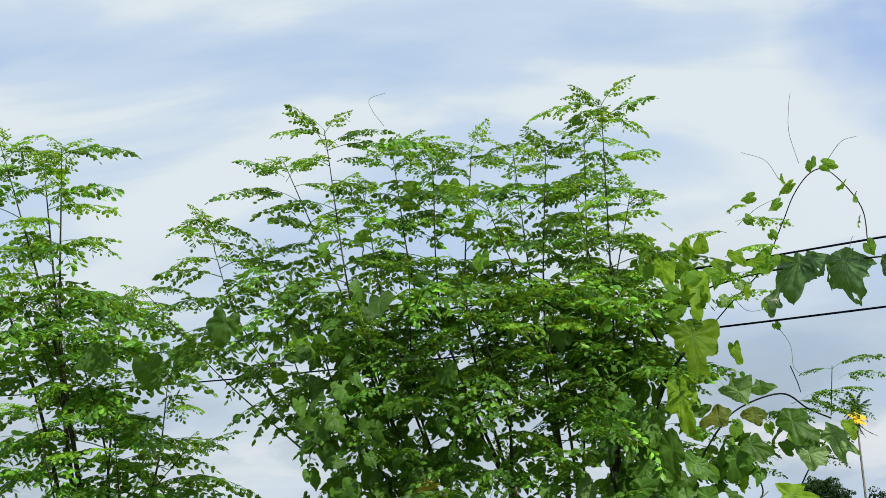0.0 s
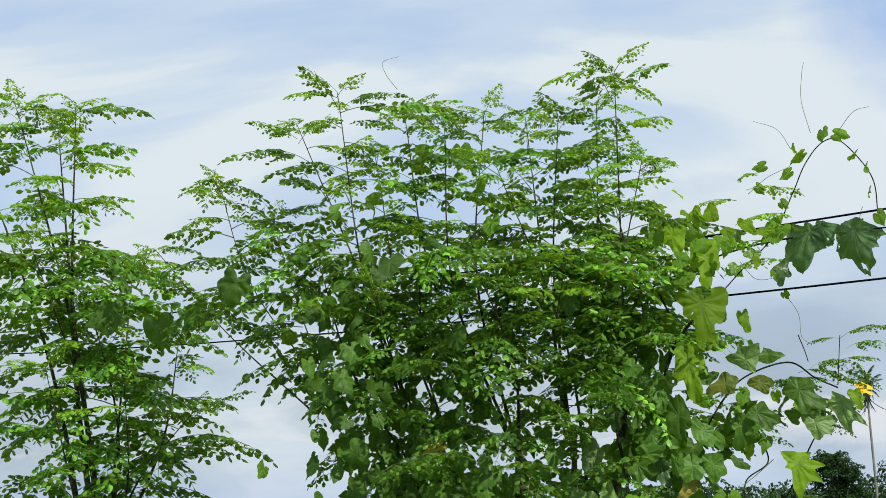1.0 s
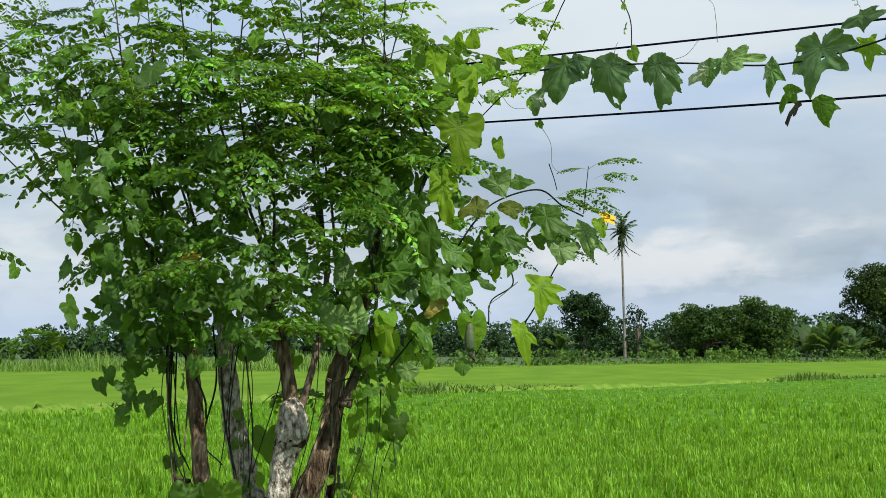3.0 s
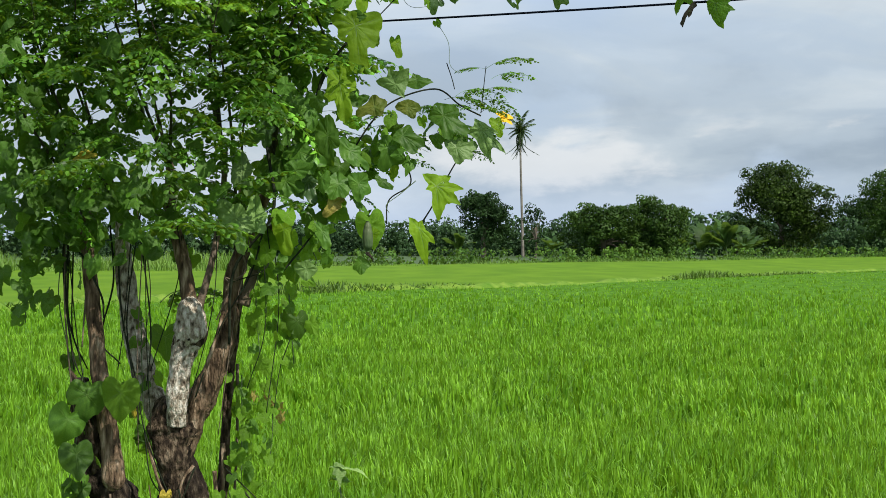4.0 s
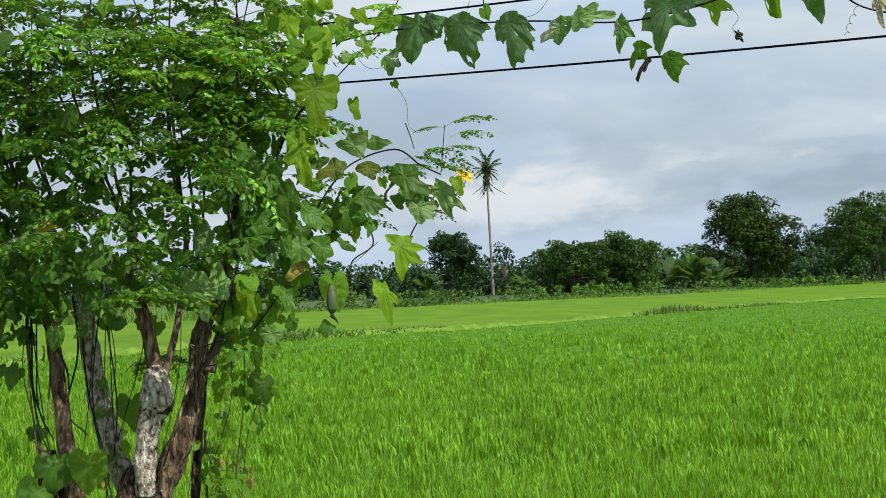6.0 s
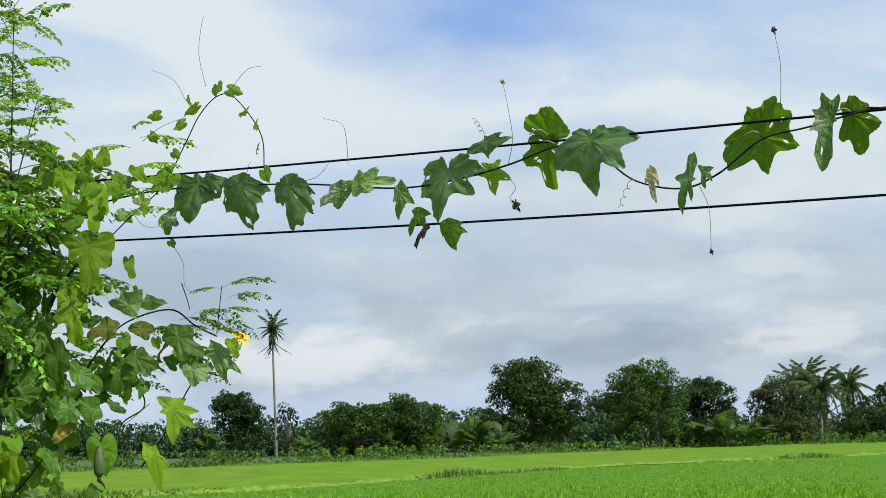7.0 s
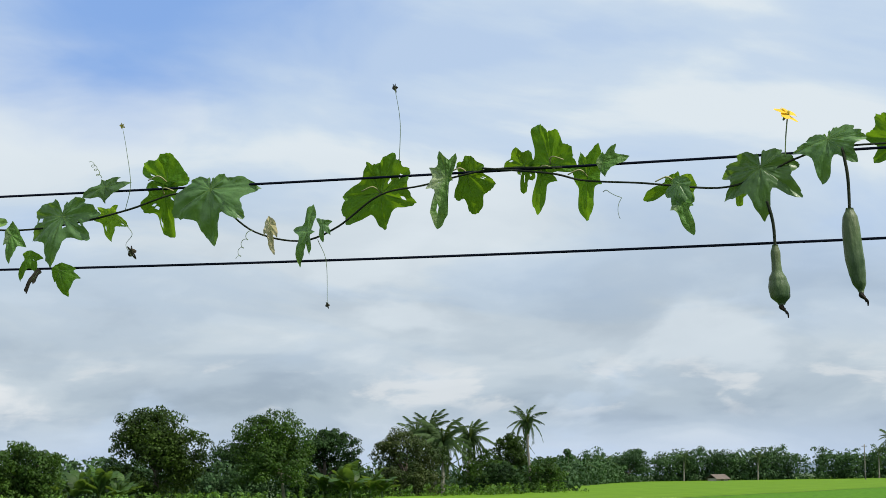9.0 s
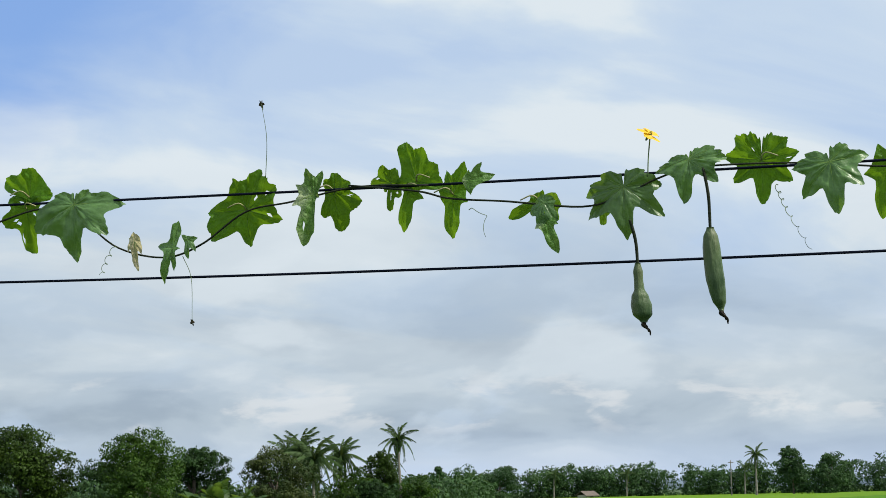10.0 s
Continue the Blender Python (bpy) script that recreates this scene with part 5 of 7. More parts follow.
def lobed_leaf(plant, origin, face, lean, kind, lobes, bay, notch, pointed, holes, seed, curls):
    """A hanging leaf: lobes by their angle from straight down and their reach, bays between them, quilted between its veins."""
    lr = random.Random(seed)
    rings = 7
    size = max(r for _, r in lobes)

    def at(deg, r):
        return Vector((r * math.cos(radians(deg)), r * math.sin(radians(deg)), 0))

    # the outline runs from tip to bay to tip, its sides a little swollen
    corners = []
    for k, (a, r) in enumerate(lobes):
        a2, r2 = lobes[(k + 1) % len(lobes)]
        last = k == len(lobes) - 1
        a2 += 360 if last else 0
        mid, least = (a + a2) / 2, min(r, r2)
        dip = bay[k] if isinstance(bay, tuple) else bay
        before = a - (lobes[k - 1][0] - (360 if k == 0 else 0))
        most = 9 if pointed == 3 else 15
        w0, w1 = min(most, before * 0.24), min(most, (a2 - a) * 0.24)
        beside = bay[k] * min(r, r2) if isinstance(bay, tuple) else 0
        swell = {2: 0.74, 3: 0.86}.get(pointed, 0.93)
        corners += [(at(a - w0, r * swell), False), (at(a, r), pointed != 3 or r > 1.25 * beside), (at(a + w1, r * swell), False)]
        if last and notch:
            wide = min(14, (a2 - a) * (0.25 if pointed == 3 else 0.16))
            corners += [(at(mid - wide, least * 0.7), False), (at(mid, least * notch), pointed == 3), (at(mid + wide, least * 0.7), False)]
        elif a2 - a > 110:
            corners += [(at(a + (a2 - a) * f, least * dip * 0.8), False) for f in (0.3, 0.5, 0.7)]
        else:
            corners.append((at(mid, least * dip * 0.95), False))
    edge, tips = [], []
    for k, (p, tip) in enumerate(corners):
        q = corners[(k + 1) % len(corners)][0]
        out = (p + q).normalized() * (q - p).length * 0.08
        for m in range(4):
            u = m / 4
            tips.append(tip and m == 0 and (pointed > 1 or (pointed == 1 and p.length > 0.93 * size)))
            edge.append(p.lerp(q, u) + out * 4 * u * (1 - u))
    n = len(edge)
    for _ in range(2 if pointed else 4):
        edge = [p if tips[i] else 0.5 * p + 0.25 * (edge[i - 1] + edge[(i + 1) % n]) for i, p in enumerate(edge)]
    edge = [p * (1 + lr.uniform(-0.025, 0.025)) for p in edge]
    ph, fold, curl = lr.uniform(0, 6), lr.uniform(-0.05, 0.25), lr.uniform(*curls)

    def relief(x, y):
        u, v = x / size, y / size
        r, a = math.hypot(u, v), math.degrees(math.atan2(v, u))
        gap = min(abs((a - b + 180) % 360 - 180) for b, _ in lobes)
        return size * (-curl * 0.5 * u * abs(u) - curl * 0.6 * v * v + fold * abs(v) * 0.6 + 0.10 * r * math.sin(2.6 * math.radians(a) + ph)
                       + 0.06 * r * math.sin(math.pi * min(1, gap / 28)) + 0.11 * noise.noise(Vector((u * 4.5, v * 4.5, seed))) * r + 0.035 * noise.noise(Vector((u * 13, v * 13, seed))))

    verts, faces = [(0, 0, 0)], []
    for k in range(1, rings + 1):
        for i in range(n):
            x, y = edge[i].x * (k / rings) ** 0.85, edge[i].y * (k / rings) ** 0.85
            verts.append((x, y, relief(x, y)))
    for i in range(n):
        j = (i + 1) % n
        faces.append((0, 1 + i, 1 + j))
        for k in range(rings - 1):
            faces.append((1 + k * n + i, 1 + (k + 1) * n + i, 1 + (k + 1) * n + j, 1 + k * n + j))
    for _ in range(holes):
        k, i = lr.randint(1, rings - 3), lr.randint(0, n - 1)
        gone = {(1 + k * n + (i + d) % n) for d in range(lr.randint(1, 3))}
        faces = [f for f in faces if f[0] not in gone or len(f) < 4]
    mats = [0] * len(faces)
    for a, r in lobes:
        c, s = math.cos(radians(a)), math.sin(radians(a))
        k0 = len(verts)
        for t in (0.02, 0.22, 0.45, 0.7):
            w = 0.007 * size * (1.1 - t)
            x, y = c * r * t, s * r * t
            verts += [(x - s * w, y + c * w, relief(x, y) + 0.006 * size), (x + s * w, y - c * w, relief(x, y) + 0.006 * size)]
        for q in range(3):
            b = k0 + 2 * q
            faces.append((b, b + 1, b + 3, b + 2))
            mats.append(1)
    ob = link_mesh("leaf", verts, faces, CABLE_KINDS[kind], plant, smooth=True)
    ob.data.materials.append(M_VEIN)
    ob.data.polygons.foreach_set("material_index", mats)
    f = Vector((*face, 0)).normalized()
    tip = (-Vector((0, 0, 1)) * math.cos(radians(lean)) + f * math.sin(radians(lean))).normalized()
    z = (f - f.dot(tip) * tip).normalized()
    ob.matrix_basis = Matrix.Translation(Vector(origin) - plant.location) @ Matrix((tip, z.cross(tip), z)).transposed().to_4x4()
    return size


def cable_leaf(run, height, off, kind, lobes, bay, notch, pointed, holes, seed):
    """A leaf on the cable, in front of it with its upper side to the eye, or behind it and lit through."""
    front = off < 0
    size = lobed_leaf(vine, on_wire(run, height, off), FACE, 12 if front else -6, kind, lobes, bay, notch, pointed, holes, seed, (0.45, 0.85) if front else (0.1, 0.4))
    if size > 0.09 and off > 0:
        d = 1 if seed % 2 else -1
        tube_part("leaf_stalk", [Vector(on_wire(run + ds, height + dz, o)) - vine.location for ds, dz, o in ((0, 0, 0.018), (0.006 * d, 0.012, -0.004), (0.02 * d, 0.016, -0.012), (0.05 * d, 0.004, -0.014))],
                  [0.0024, 0.002], M_PETIOLE, vine, sides=6, n=12)


cable_leaf(-2.684, 2.595, 0.02, "thin", ((-121, 0.113), (1, 0.029), (93, 0.08), (171, 0.097)), 0.86, None, 0, 1, 200)
cable_leaf(-2.692, 2.555, 0.02, "thin", ((-125, 0.07), (-65, 0.099), (4, 0.141), (51, 0.094), (125, 0.058)), 0.62, 0.5, 0, 5, 201)
cable_leaf(-2.501, 2.551, -0.03, "dark", ((-169, 0.043), (-115, 0.078), (-62, 0.160), (2, 0.174), (50, 0.156), (93, 0.157), (135, 0.069), (166, 0.040)), (1.43, 1.66, 0.67, 0.5, 0.7, 1.63, 1.42, 0.9), 0.4, 3, 0, 202)
cable_leaf(-2.294, 2.428, -0.03, "dried", ((-168, 0.027), (-33, 0.042), (10, 0.101), (30, 0.053)), 0.85, None, 2, 0, 203)
cable_leaf(-2.167, 2.394, -0.03, "dark", ((-106, 0.057), (-19, 0.107), (2, 0.066), (87, 0.026), (166, 0.085)), 0.45, None, 2, 0, 204)
cable_leaf(-2.116, 2.418, -0.03, "dark", ((-129, 0.027), (2, 0.058), (36, 0.045), (103, 0.031)), 0.6, None, 2, 0, 205)
cable_leaf(-1.941, 2.507, 0.02, "thin", ((-161, 0.103), (-89, 0.131), (-54, 0.150), (2, 0.114), (72, 0.122), (123, 0.129), (159, 0.134)), (0.7, 1.15, 0.58, 0.5, 0.82, 1.0, 0.95), None, 3, 3, 206)
cable_leaf(-1.706, 2.531, -0.03, "worn", ((-164, 0.086), (-121, 0.067), (-65, 0.074), (-12, 0.158), (63, 0.022), (162, 0.08)), 0.74, None, 2, 3, 207)
cable_leaf(-1.656, 2.544, 0.02, "thin", ((-143, 0.05), (-25, 0.085), (4, 0.122), (66, 0.09), (112, 0.059), (176, 0.059)), 0.82, None, 0, 2, 208)
cable_leaf(-1.396, 2.557, 0.02, "thin", ((-166, 0.126), (-82, 0.068), (-11, 0.031), (81, 0.081), (127, 0.083), (165, 0.105)), (0.7, 0.9, 0.85, 0.9, 0.9, 0.93), None, 0, 1, 209)
cable_leaf(-1.477, 2.558, 0.02, "thin", ((-154, 0.062), (-90, 0.071), (-42, 0.033), (-6, 0.084), (27, 0.05), (162, 0.048)), 0.8, None, 0, 6, 210)
cable_leaf(-1.424, 2.532, 0.02, "thin", ((-12, 0.126), (59, 0.053), (179, 0.027)), 0.72, None, 2, 0, 211)
cable_leaf(-1.284, 2.511, 0.02, "thin", ((-166, 0.077), (-126, 0.061), (-7, 0.132), (61, 0.051), (157, 0.106)), 0.82, None, 2, 0, 212)
cable_leaf(-1.223, 2.541, -0.03, "worn", ((-178, 0.034), (10, 0.045), (106, 0.077), (141, 0.065)), 0.7, None, 2, 0, 213)
cable_leaf(-1.023, 2.471, 0.02, "thin", ((-130, 0.037), (-65, 0.107), (-18, 0.031), (160, 0.038)), 0.86, None, 2, 0, 214)
cable_leaf(-1.000, 2.462, -0.03, "dark", ((-51, 0.053), (-10, 0.076), (30, 0.063), (103, 0.034)), 0.86, None, 0, 1, 215)
cable_leaf(-0.995, 2.406, -0.03, "worn", ((-57, 0.039), (19, 0.096), (76, 0.037)), 0.82, None, 2, 0, 216)
cable_leaf(-0.998, 2.466, 0.02, "young", ((19, 0.061), (81, 0.039), (137, 0.039)), 0.9, None, 0, 1, 217)
cable_leaf(-0.766, 2.491, -0.03, "dark", ((-169, 0.042), (-121, 0.080), (-89, 0.120), (-58, 0.133), (2, 0.144), (55, 0.133), (98, 0.110), (128, 0.079), (169, 0.054)), (1.46, 1.32, 0.77, 0.59, 0.44, 0.76, 1.25, 1.19, 0.9), 0.15, 3, 0, 218)
cable_leaf(-0.838, 2.436, 0.02, "young", ((-83, 0.018), (2, 0.045), (63, 0.025)), 0.85, None, 0, 1, 219)
cable_leaf(-0.576, 2.556, -0.03, "dark", ((-151, 0.021), (-93, 0.063), (-77, 0.104), (-8, 0.122), (51, 0.103), (95, 0.108), (117, 0.084), (145, 0.047), (165, 0.028)), (1.85, 1.47, 0.62, 0.32, 0.71, 1.21, 1.45, 1.42, 0.9), 0.3, 3, 0, 220)
cable_leaf(-0.378, 2.549, 0.02, "thin", ((-179, 0.067), (-163, 0.089), (-138, 0.105), (-100, 0.108), (-55, 0.102), (0, 0.126), (53, 0.105), (100, 0.108), (128, 0.100), (158, 0.087), (171, 0.072)), (1.24, 1.06, 0.8, 0.65, 0.46, 0.61, 0.65, 0.82, 1.01, 1.16, 0.9), 0.35, 3, 2, 221)
cable_leaf(-0.187, 2.522, -0.03, "dark", ((-159, 0.030), (-110, 0.074), (-84, 0.104), (-41, 0.119), (7, 0.150), (53, 0.114), (104, 0.110), (134, 0.072), (173, 0.045)), (1.78, 1.2, 0.72, 0.6, 0.67, 0.67, 1.01, 1.37, 0.9), 0.3, 3, 0, 222)
cable_leaf(-0.032, 2.499, 0.02, "thin", ((-162, 0.077), (-82, 0.067), (-9, 0.14), (42, 0.08), (143, 0.076)), 0.7, None, 2, 0, 223)
cable_leaf(-3.234, 2.450, -0.03, "worn", ((-53, 0.047), (-5, 0.093), (52, 0.063), (176, 0.048)), 0.8, None, 2, 1, 224)
cable_leaf(-3.040, 2.498, -0.03, "dark", ((-154, 0.065), (-101, 0.121), (-68, 0.150), (-17, 0.166), (51, 0.122), (94, 0.132), (124, 0.099), (163, 0.053)), (1.37, 1.05, 0.69, 0.54, 0.6, 1.22, 1.48, 0.9), 0.3, 3, 3, 225)
cable_leaf(-3.162, 2.377, -0.03, "thin", ((-106, 0.035), (-32, 0.09), (25, 0.06), (82, 0.045)), 0.68, None, 2, 1, 226)
cable_leaf(-3.130, 2.325, -0.03, "dry", ((-36, 0.085), (-22, 0.046), (64, 0.015)), 0.8, None, 0, 0, 227)
cable_leaf(-3.047, 2.323, -0.03, "thin", ((-97, 0.034), (-31, 0.043), (21, 0.093), (70, 0.073), (96, 0.053)), (1.02, 1.36, 0.92, 0.95, 0.95), None, 3, 0, 228)
cable_leaf(-2.882, 2.585, -0.03, "dark", ((-148, 0.033), (-72, 0.09), (-2, 0.052), (100, 0.088), (122, 0.06)), 0.74, None, 2, 0, 229)
cable_leaf(-2.898, 2.503, 0.02, "young", ((-123, 0.047), (-81, 0.066), (2, 0.09), (58, 0.079), (126, 0.05)), 0.55, None, 2, 2, 230)
cable_leaf(-4.126, 2.567, -0.03, "dark", ((-159, 0.039), (-103, 0.156), (-67, 0.169), (-16, 0.152), (46, 0.093), (91, 0.086)), 0.88, 0.7, 1, 0, 231)
cable_leaf(-4.066, 2.575, -0.03, "dark", ((-131, 0.035), (-44, 0.059), (28, 0.078), (82, 0.068)), 0.84, None, 1, 1, 232)
cable_leaf(-3.924, 2.539, -0.03, "dark", ((-118, 0.067), (-83, 0.103), (-47, 0.125), (17, 0.170), (55, 0.112), (80, 0.115), (135, 0.056)), (1.37, 1.18, 0.77, 1.35, 0.92, 1.19, 0.95), None, 3, 2, 233)
cable_leaf(-3.706, 2.518, -0.03, "dark", ((-125, 0.052), (-86, 0.084), (-22, 0.078), (4, 0.165), (42, 0.133), (73, 0.095), (135, 0.055)), (1.46, 1.17, 0.81, 1.21, 1.3, 1.32, 0.95), None, 3, 1, 234)
cable_leaf(-3.483, 2.478, -0.03, "worn", ((-105, 0.064), (-77, 0.111), (-13, 0.062), (113, 0.064)), 0.8, None, 1, 3, 236)
cable_leaf(-3.408, 2.502, -0.03, "pale", ((-16, 0.052), (62, 0.079), (91, 0.142), (116, 0.088), (168, 0.043)), 0.8, None, 1, 0, 237)
hang_leaf(rng, vine, on_wire(-4.277, 2.604, -0.028), 0.086, -40, "light", 36, 0, 0.9, FACE, 0)
for i in range(9):
    s = 0.35 + 0.24 * i
    hang_leaf(rng, vine, on_wire(s, wire_high(s) - 0.02, -0.03), rng.uniform(0.10, 0.15), rng.uniform(-25, 25), rng.choice(("dark", "thin_star", "bright")), rng.uniform(0, 20), 0, 1.0, FACE)

for pts, coils in (
        (((-2.807, 2.506), (-2.789, 2.589), (-2.805, 2.704), (-2.821, 2.782)), 0), (((-1.859, 2.593), (-1.855, 2.715), (-1.871, 2.822)), 0),
        (((-2.903, 2.618), (-2.918, 2.648), (-2.936, 2.669)), 2), (((-3.450, 2.569), (-3.455, 2.649), (-3.474, 2.714), (-3.554, 2.744)), 0),
        (((-3.667, 2.527), (-3.582, 2.540), (-3.522, 2.591)), 0), (((-2.132, 2.369), (-2.104, 2.298), (-2.101, 2.167)), 0), (((-2.361, 2.409), (-2.389, 2.366), (-2.405, 2.322)), 2),
        (((-1.231, 2.454), (-1.180, 2.441), (-1.175, 2.377)), 1), (((-0.336, 2.467), (-0.308, 2.393), (-0.251, 2.286)), 4), (((-2.829, 2.479), (-2.782, 2.429), (-2.804, 2.393), (-2.783, 2.354)), 0),
        (((-3.900, 2.576), (-3.890, 2.606), (-3.880, 2.621)), 0)):
    tendril(vine, [on_wire(s, z, -0.03) for s, z in pts], coils)
for (s, z), size, kind in (((-1.872, 2.826), 0.02, "dry"), ((-2.821, 2.785), 0.014, "old"), ((-2.101, 2.167), 0.016, "dry"), ((-2.785, 2.373), 0.034, "dry")):
    hang_leaf(rng, vine, on_wire(s, z, -0.03), size, rng.uniform(-30, 30), kind, 0, 0, 1.2, FACE)

# gourds and flower on the cable
for top, length, prof, lab, bend, hook in (
        ((-0.733, 2.269), 0.169, (0.008, 0.0135, 0.0125, 0.014, 0.024, 0.029, 0.027, 0.009), "small bottle-shaped green luffa gourd hanging from the vine", (0.012, -0.004), ((-0.750, 2.394), (-0.736, 2.331))),
        ((-0.524, 2.359), 0.236, (0.010, 0.021, 0.024, 0.0245, 0.025, 0.0255, 0.023, 0.019, 0.007), "long ribbed green luffa gourd hanging from the vine", (0.018, -0.012), ((-0.537, 2.530), (-0.525, 2.448)))):
    g = gourd(on_wire(*top, -0.03), length, prof, lab, bend)
    vine_stem(g, [on_wire(*p, -0.03) for p in hook] + [on_wire(top[0], top[1] - 0.005, -0.03)], 0.0048, M_DARKSTEM, "stalk", 8)
fl = flower("luffa_flower", on_wire(-0.684, 2.639, -0.03), 0.042, (0.25, -0.75, 0.8), "open yellow luffa flower on an upright stalk")
vine_stem(fl, [on_wire(-0.684, 2.631, -0.03), on_wire(-0.691, 2.574, -0.03), on_wire(-0.695, 2.516, -0.03)], 0.002, M_STEM, "stalk")

# ---------- the vine in the tree ----------
climber = empty("luffa_vine", "luffa vine climbing through the moringa tree, mixed leaves", "vine", moringa.location)


def scatter(q, spread, n, lo, hi, kinds, lean=(0, 45)):
    for _ in range(int(n * 0.66 + 0.5)):
        p = Vector(q) + Vector((rng.gauss(0, spread[0]), rng.gauss(0, spread[1]), rng.gauss(0, spread[2])))
        hang_leaf(rng, climber, p, 0.56 * rng.uniform(lo, hi), rng.gauss(0, 48), rng.choice(kinds), rng.uniform(lean[0], lean[1] + 25), rng.gauss(0, 55), rng.uniform(0.7, 1.05))


H, HL = ("heart", "heart", "heart", "broad"), ("heart", "light", "light", "light")


def put_leaf_group(row):
    q, sp, n, lo, hi, kinds = row
    scatter(q, sp, n, lo, hi, kinds)


for row in (
        ((-1.30, 6.45, 2.79), (0.12, 0.15, 0.10), 11, 0.08, 0.13, HL), ((-1.04, 6.48, 2.82), (0.12, 0.15, 0.10), 9, 0.08, 0.13, HL), ((-1.38, 6.34, 2.32), (0.16, 0.18, 0.14), 26, 0.08, 0.13, H),
        ((-1.23, 6.36, 2.06), (0.20, 0.18, 0.12), 30, 0.08, 0.13, H), ((-1.54, 6.42, 2.00), (0.12, 0.18, 0.16), 18, 0.07, 0.12, H), ((-0.92, 6.44, 1.92), (0.16, 0.2, 0.12), 22, 0.08, 0.13, H),
        ((-0.44, 6.54, 2.08), (0.10, 0.2, 0.16), 20, 0.08, 0.14, H), ((-0.91, 6.59, 2.43), (0.2, 0.2, 0.12), 14, 0.08, 0.13, H),
        ):
    put_leaf_group(row)
for row in (
        ((-1.32, 6.45, 1.58), (0.14, 0.18, 0.10), 26, 0.07, 0.12, H), ((-1.05, 6.43, 1.62), (0.16, 0.18, 0.08), 26, 0.07, 0.12, H), ((-1.30, 6.45, 1.87), (0.16, 0.18, 0.12), 22, 0.07, 0.12, H),
        ((-0.41, 6.54, 1.58), (0.08, 0.14, 0.08), 12, 0.07, 0.13, HL), ((-0.12, 6.57, 2.58), (0.09, 0.12, 0.08), 22, 0.06, 0.11, HL), ((-0.21, 6.56, 2.42), (0.06, 0.12, 0.08), 10, 0.07, 0.12, HL),
        ((-1.66, 6.51, 2.25), (0.06, 0.12, 0.06), 6, 0.06, 0.09, HL), ((-0.29, 6.66, 1.73), (0.10, 0.12, 0.08), 12, 0.08, 0.13, ("heart", "light", "heart")),
        ):
    put_leaf_group(row)
for row in (
        ((-0.21, 6.56, 1.68), (0.07, 0.10, 0.08), 16, 0.08, 0.13, ("heart", "heart", "light", "light")), ((-1.21, 6.41, 1.60), (0.14, 0.12, 0.07), 34, 0.07, 0.12, H), ((-0.88, 6.39, 1.58), (0.12, 0.12, 0.07), 26, 0.07, 0.12, H),
        ((-1.36, 6.44, 1.77), (0.12, 0.12, 0.10), 26, 0.07, 0.12, H), ((-0.71, 6.36, 1.76), (0.12, 0.12, 0.10), 20, 0.07, 0.12, H), ((-0.35, 6.45, 2.05), (0.06, 0.10, 0.14), 22, 0.08, 0.13, H),
        ((-1.28, 6.45, 1.52), (0.10, 0.10, 0.06), 16, 0.06, 0.10, H), ((-1.13, 6.92, 1.69), (0.18, 0.06, 0.10), 40, 0.07, 0.12, H),
        ):
    put_leaf_group(row)
for row in (
        ((-0.75, 6.96, 1.63), (0.14, 0.06, 0.09), 36, 0.07, 0.12, H), ((-1.30, 6.90, 1.89), (0.14, 0.06, 0.10), 38, 0.07, 0.12, H), ((-0.50, 6.94, 1.78), (0.09, 0.08, 0.11), 30, 0.07, 0.12, HL),
        ((-1.32, 6.45, 1.40), (0.03, 0.05, 0.10), 7, 0.06, 0.09, H), ((-1.37, 6.54, 1.41), (0.03, 0.05, 0.10), 8, 0.05, 0.09, H),
        ):
    put_leaf_group(row)
# curtain of broad leaves over the western stems
for row in (
        ((-1.45, 6.36, 2.39), (0.10, 0.14, 0.10), 22, 0.07, 0.13, H), ((-1.45, 6.36, 2.14), (0.10, 0.14, 0.12), 26, 0.07, 0.13, H), ((-1.28, 6.36, 2.18), (0.12, 0.14, 0.10), 24, 0.07, 0.13, H), ((-1.27, 6.36, 1.95), (0.12, 0.14, 0.12), 28, 0.07, 0.13, H),
        ((-1.44, 6.36, 1.91), (0.10, 0.14, 0.10), 20, 0.07, 0.13, H), ((-1.25, 6.36, 1.74), (0.14, 0.14, 0.09), 30, 0.07, 0.13, H), ((-1.08, 6.36, 1.81), (0.10, 0.14, 0.10), 20, 0.07, 0.13, H), ((-1.33, 6.36, 1.64), (0.10, 0.14, 0.08), 22, 0.07, 0.13, H),
        ):
    put_leaf_group(row)
# leaves crowding the foot of the eastern branch
for row in (
        ((-0.21, 6.58, 1.83), (0.07, 0.05, 0.06), 16, 0.05, 0.09, H), ((-0.12, 6.60, 1.87), (0.05, 0.05, 0.05), 10, 0.05, 0.09, H), ((-0.29, 6.56, 1.76), (0.07, 0.05, 0.06), 14, 0.05, 0.09, H), ((-0.42, 6.56, 1.85), (0.06, 0.05, 0.08), 14, 0.05, 0.09, H), ((-0.02, 6.56, 2.02), (0.06, 0.05, 0.03), 8, 0.05, 0.09, HL),
        ((0.01, 6.56, 1.89), (0.03, 0.05, 0.04), 6, 0.05, 0.09, H), ((0.18, 6.55, 1.95), (0.05, 0.05, 0.03), 7, 0.05, 0.09, HL), ((-0.38, 6.55, 1.66), (0.05, 0.05, 0.06), 9, 0.05, 0.09, HL), ((-0.42, 6.55, 1.44), (0.04, 0.05, 0.05), 7, 0.05, 0.09, H),
        ):
    put_leaf_group(row)
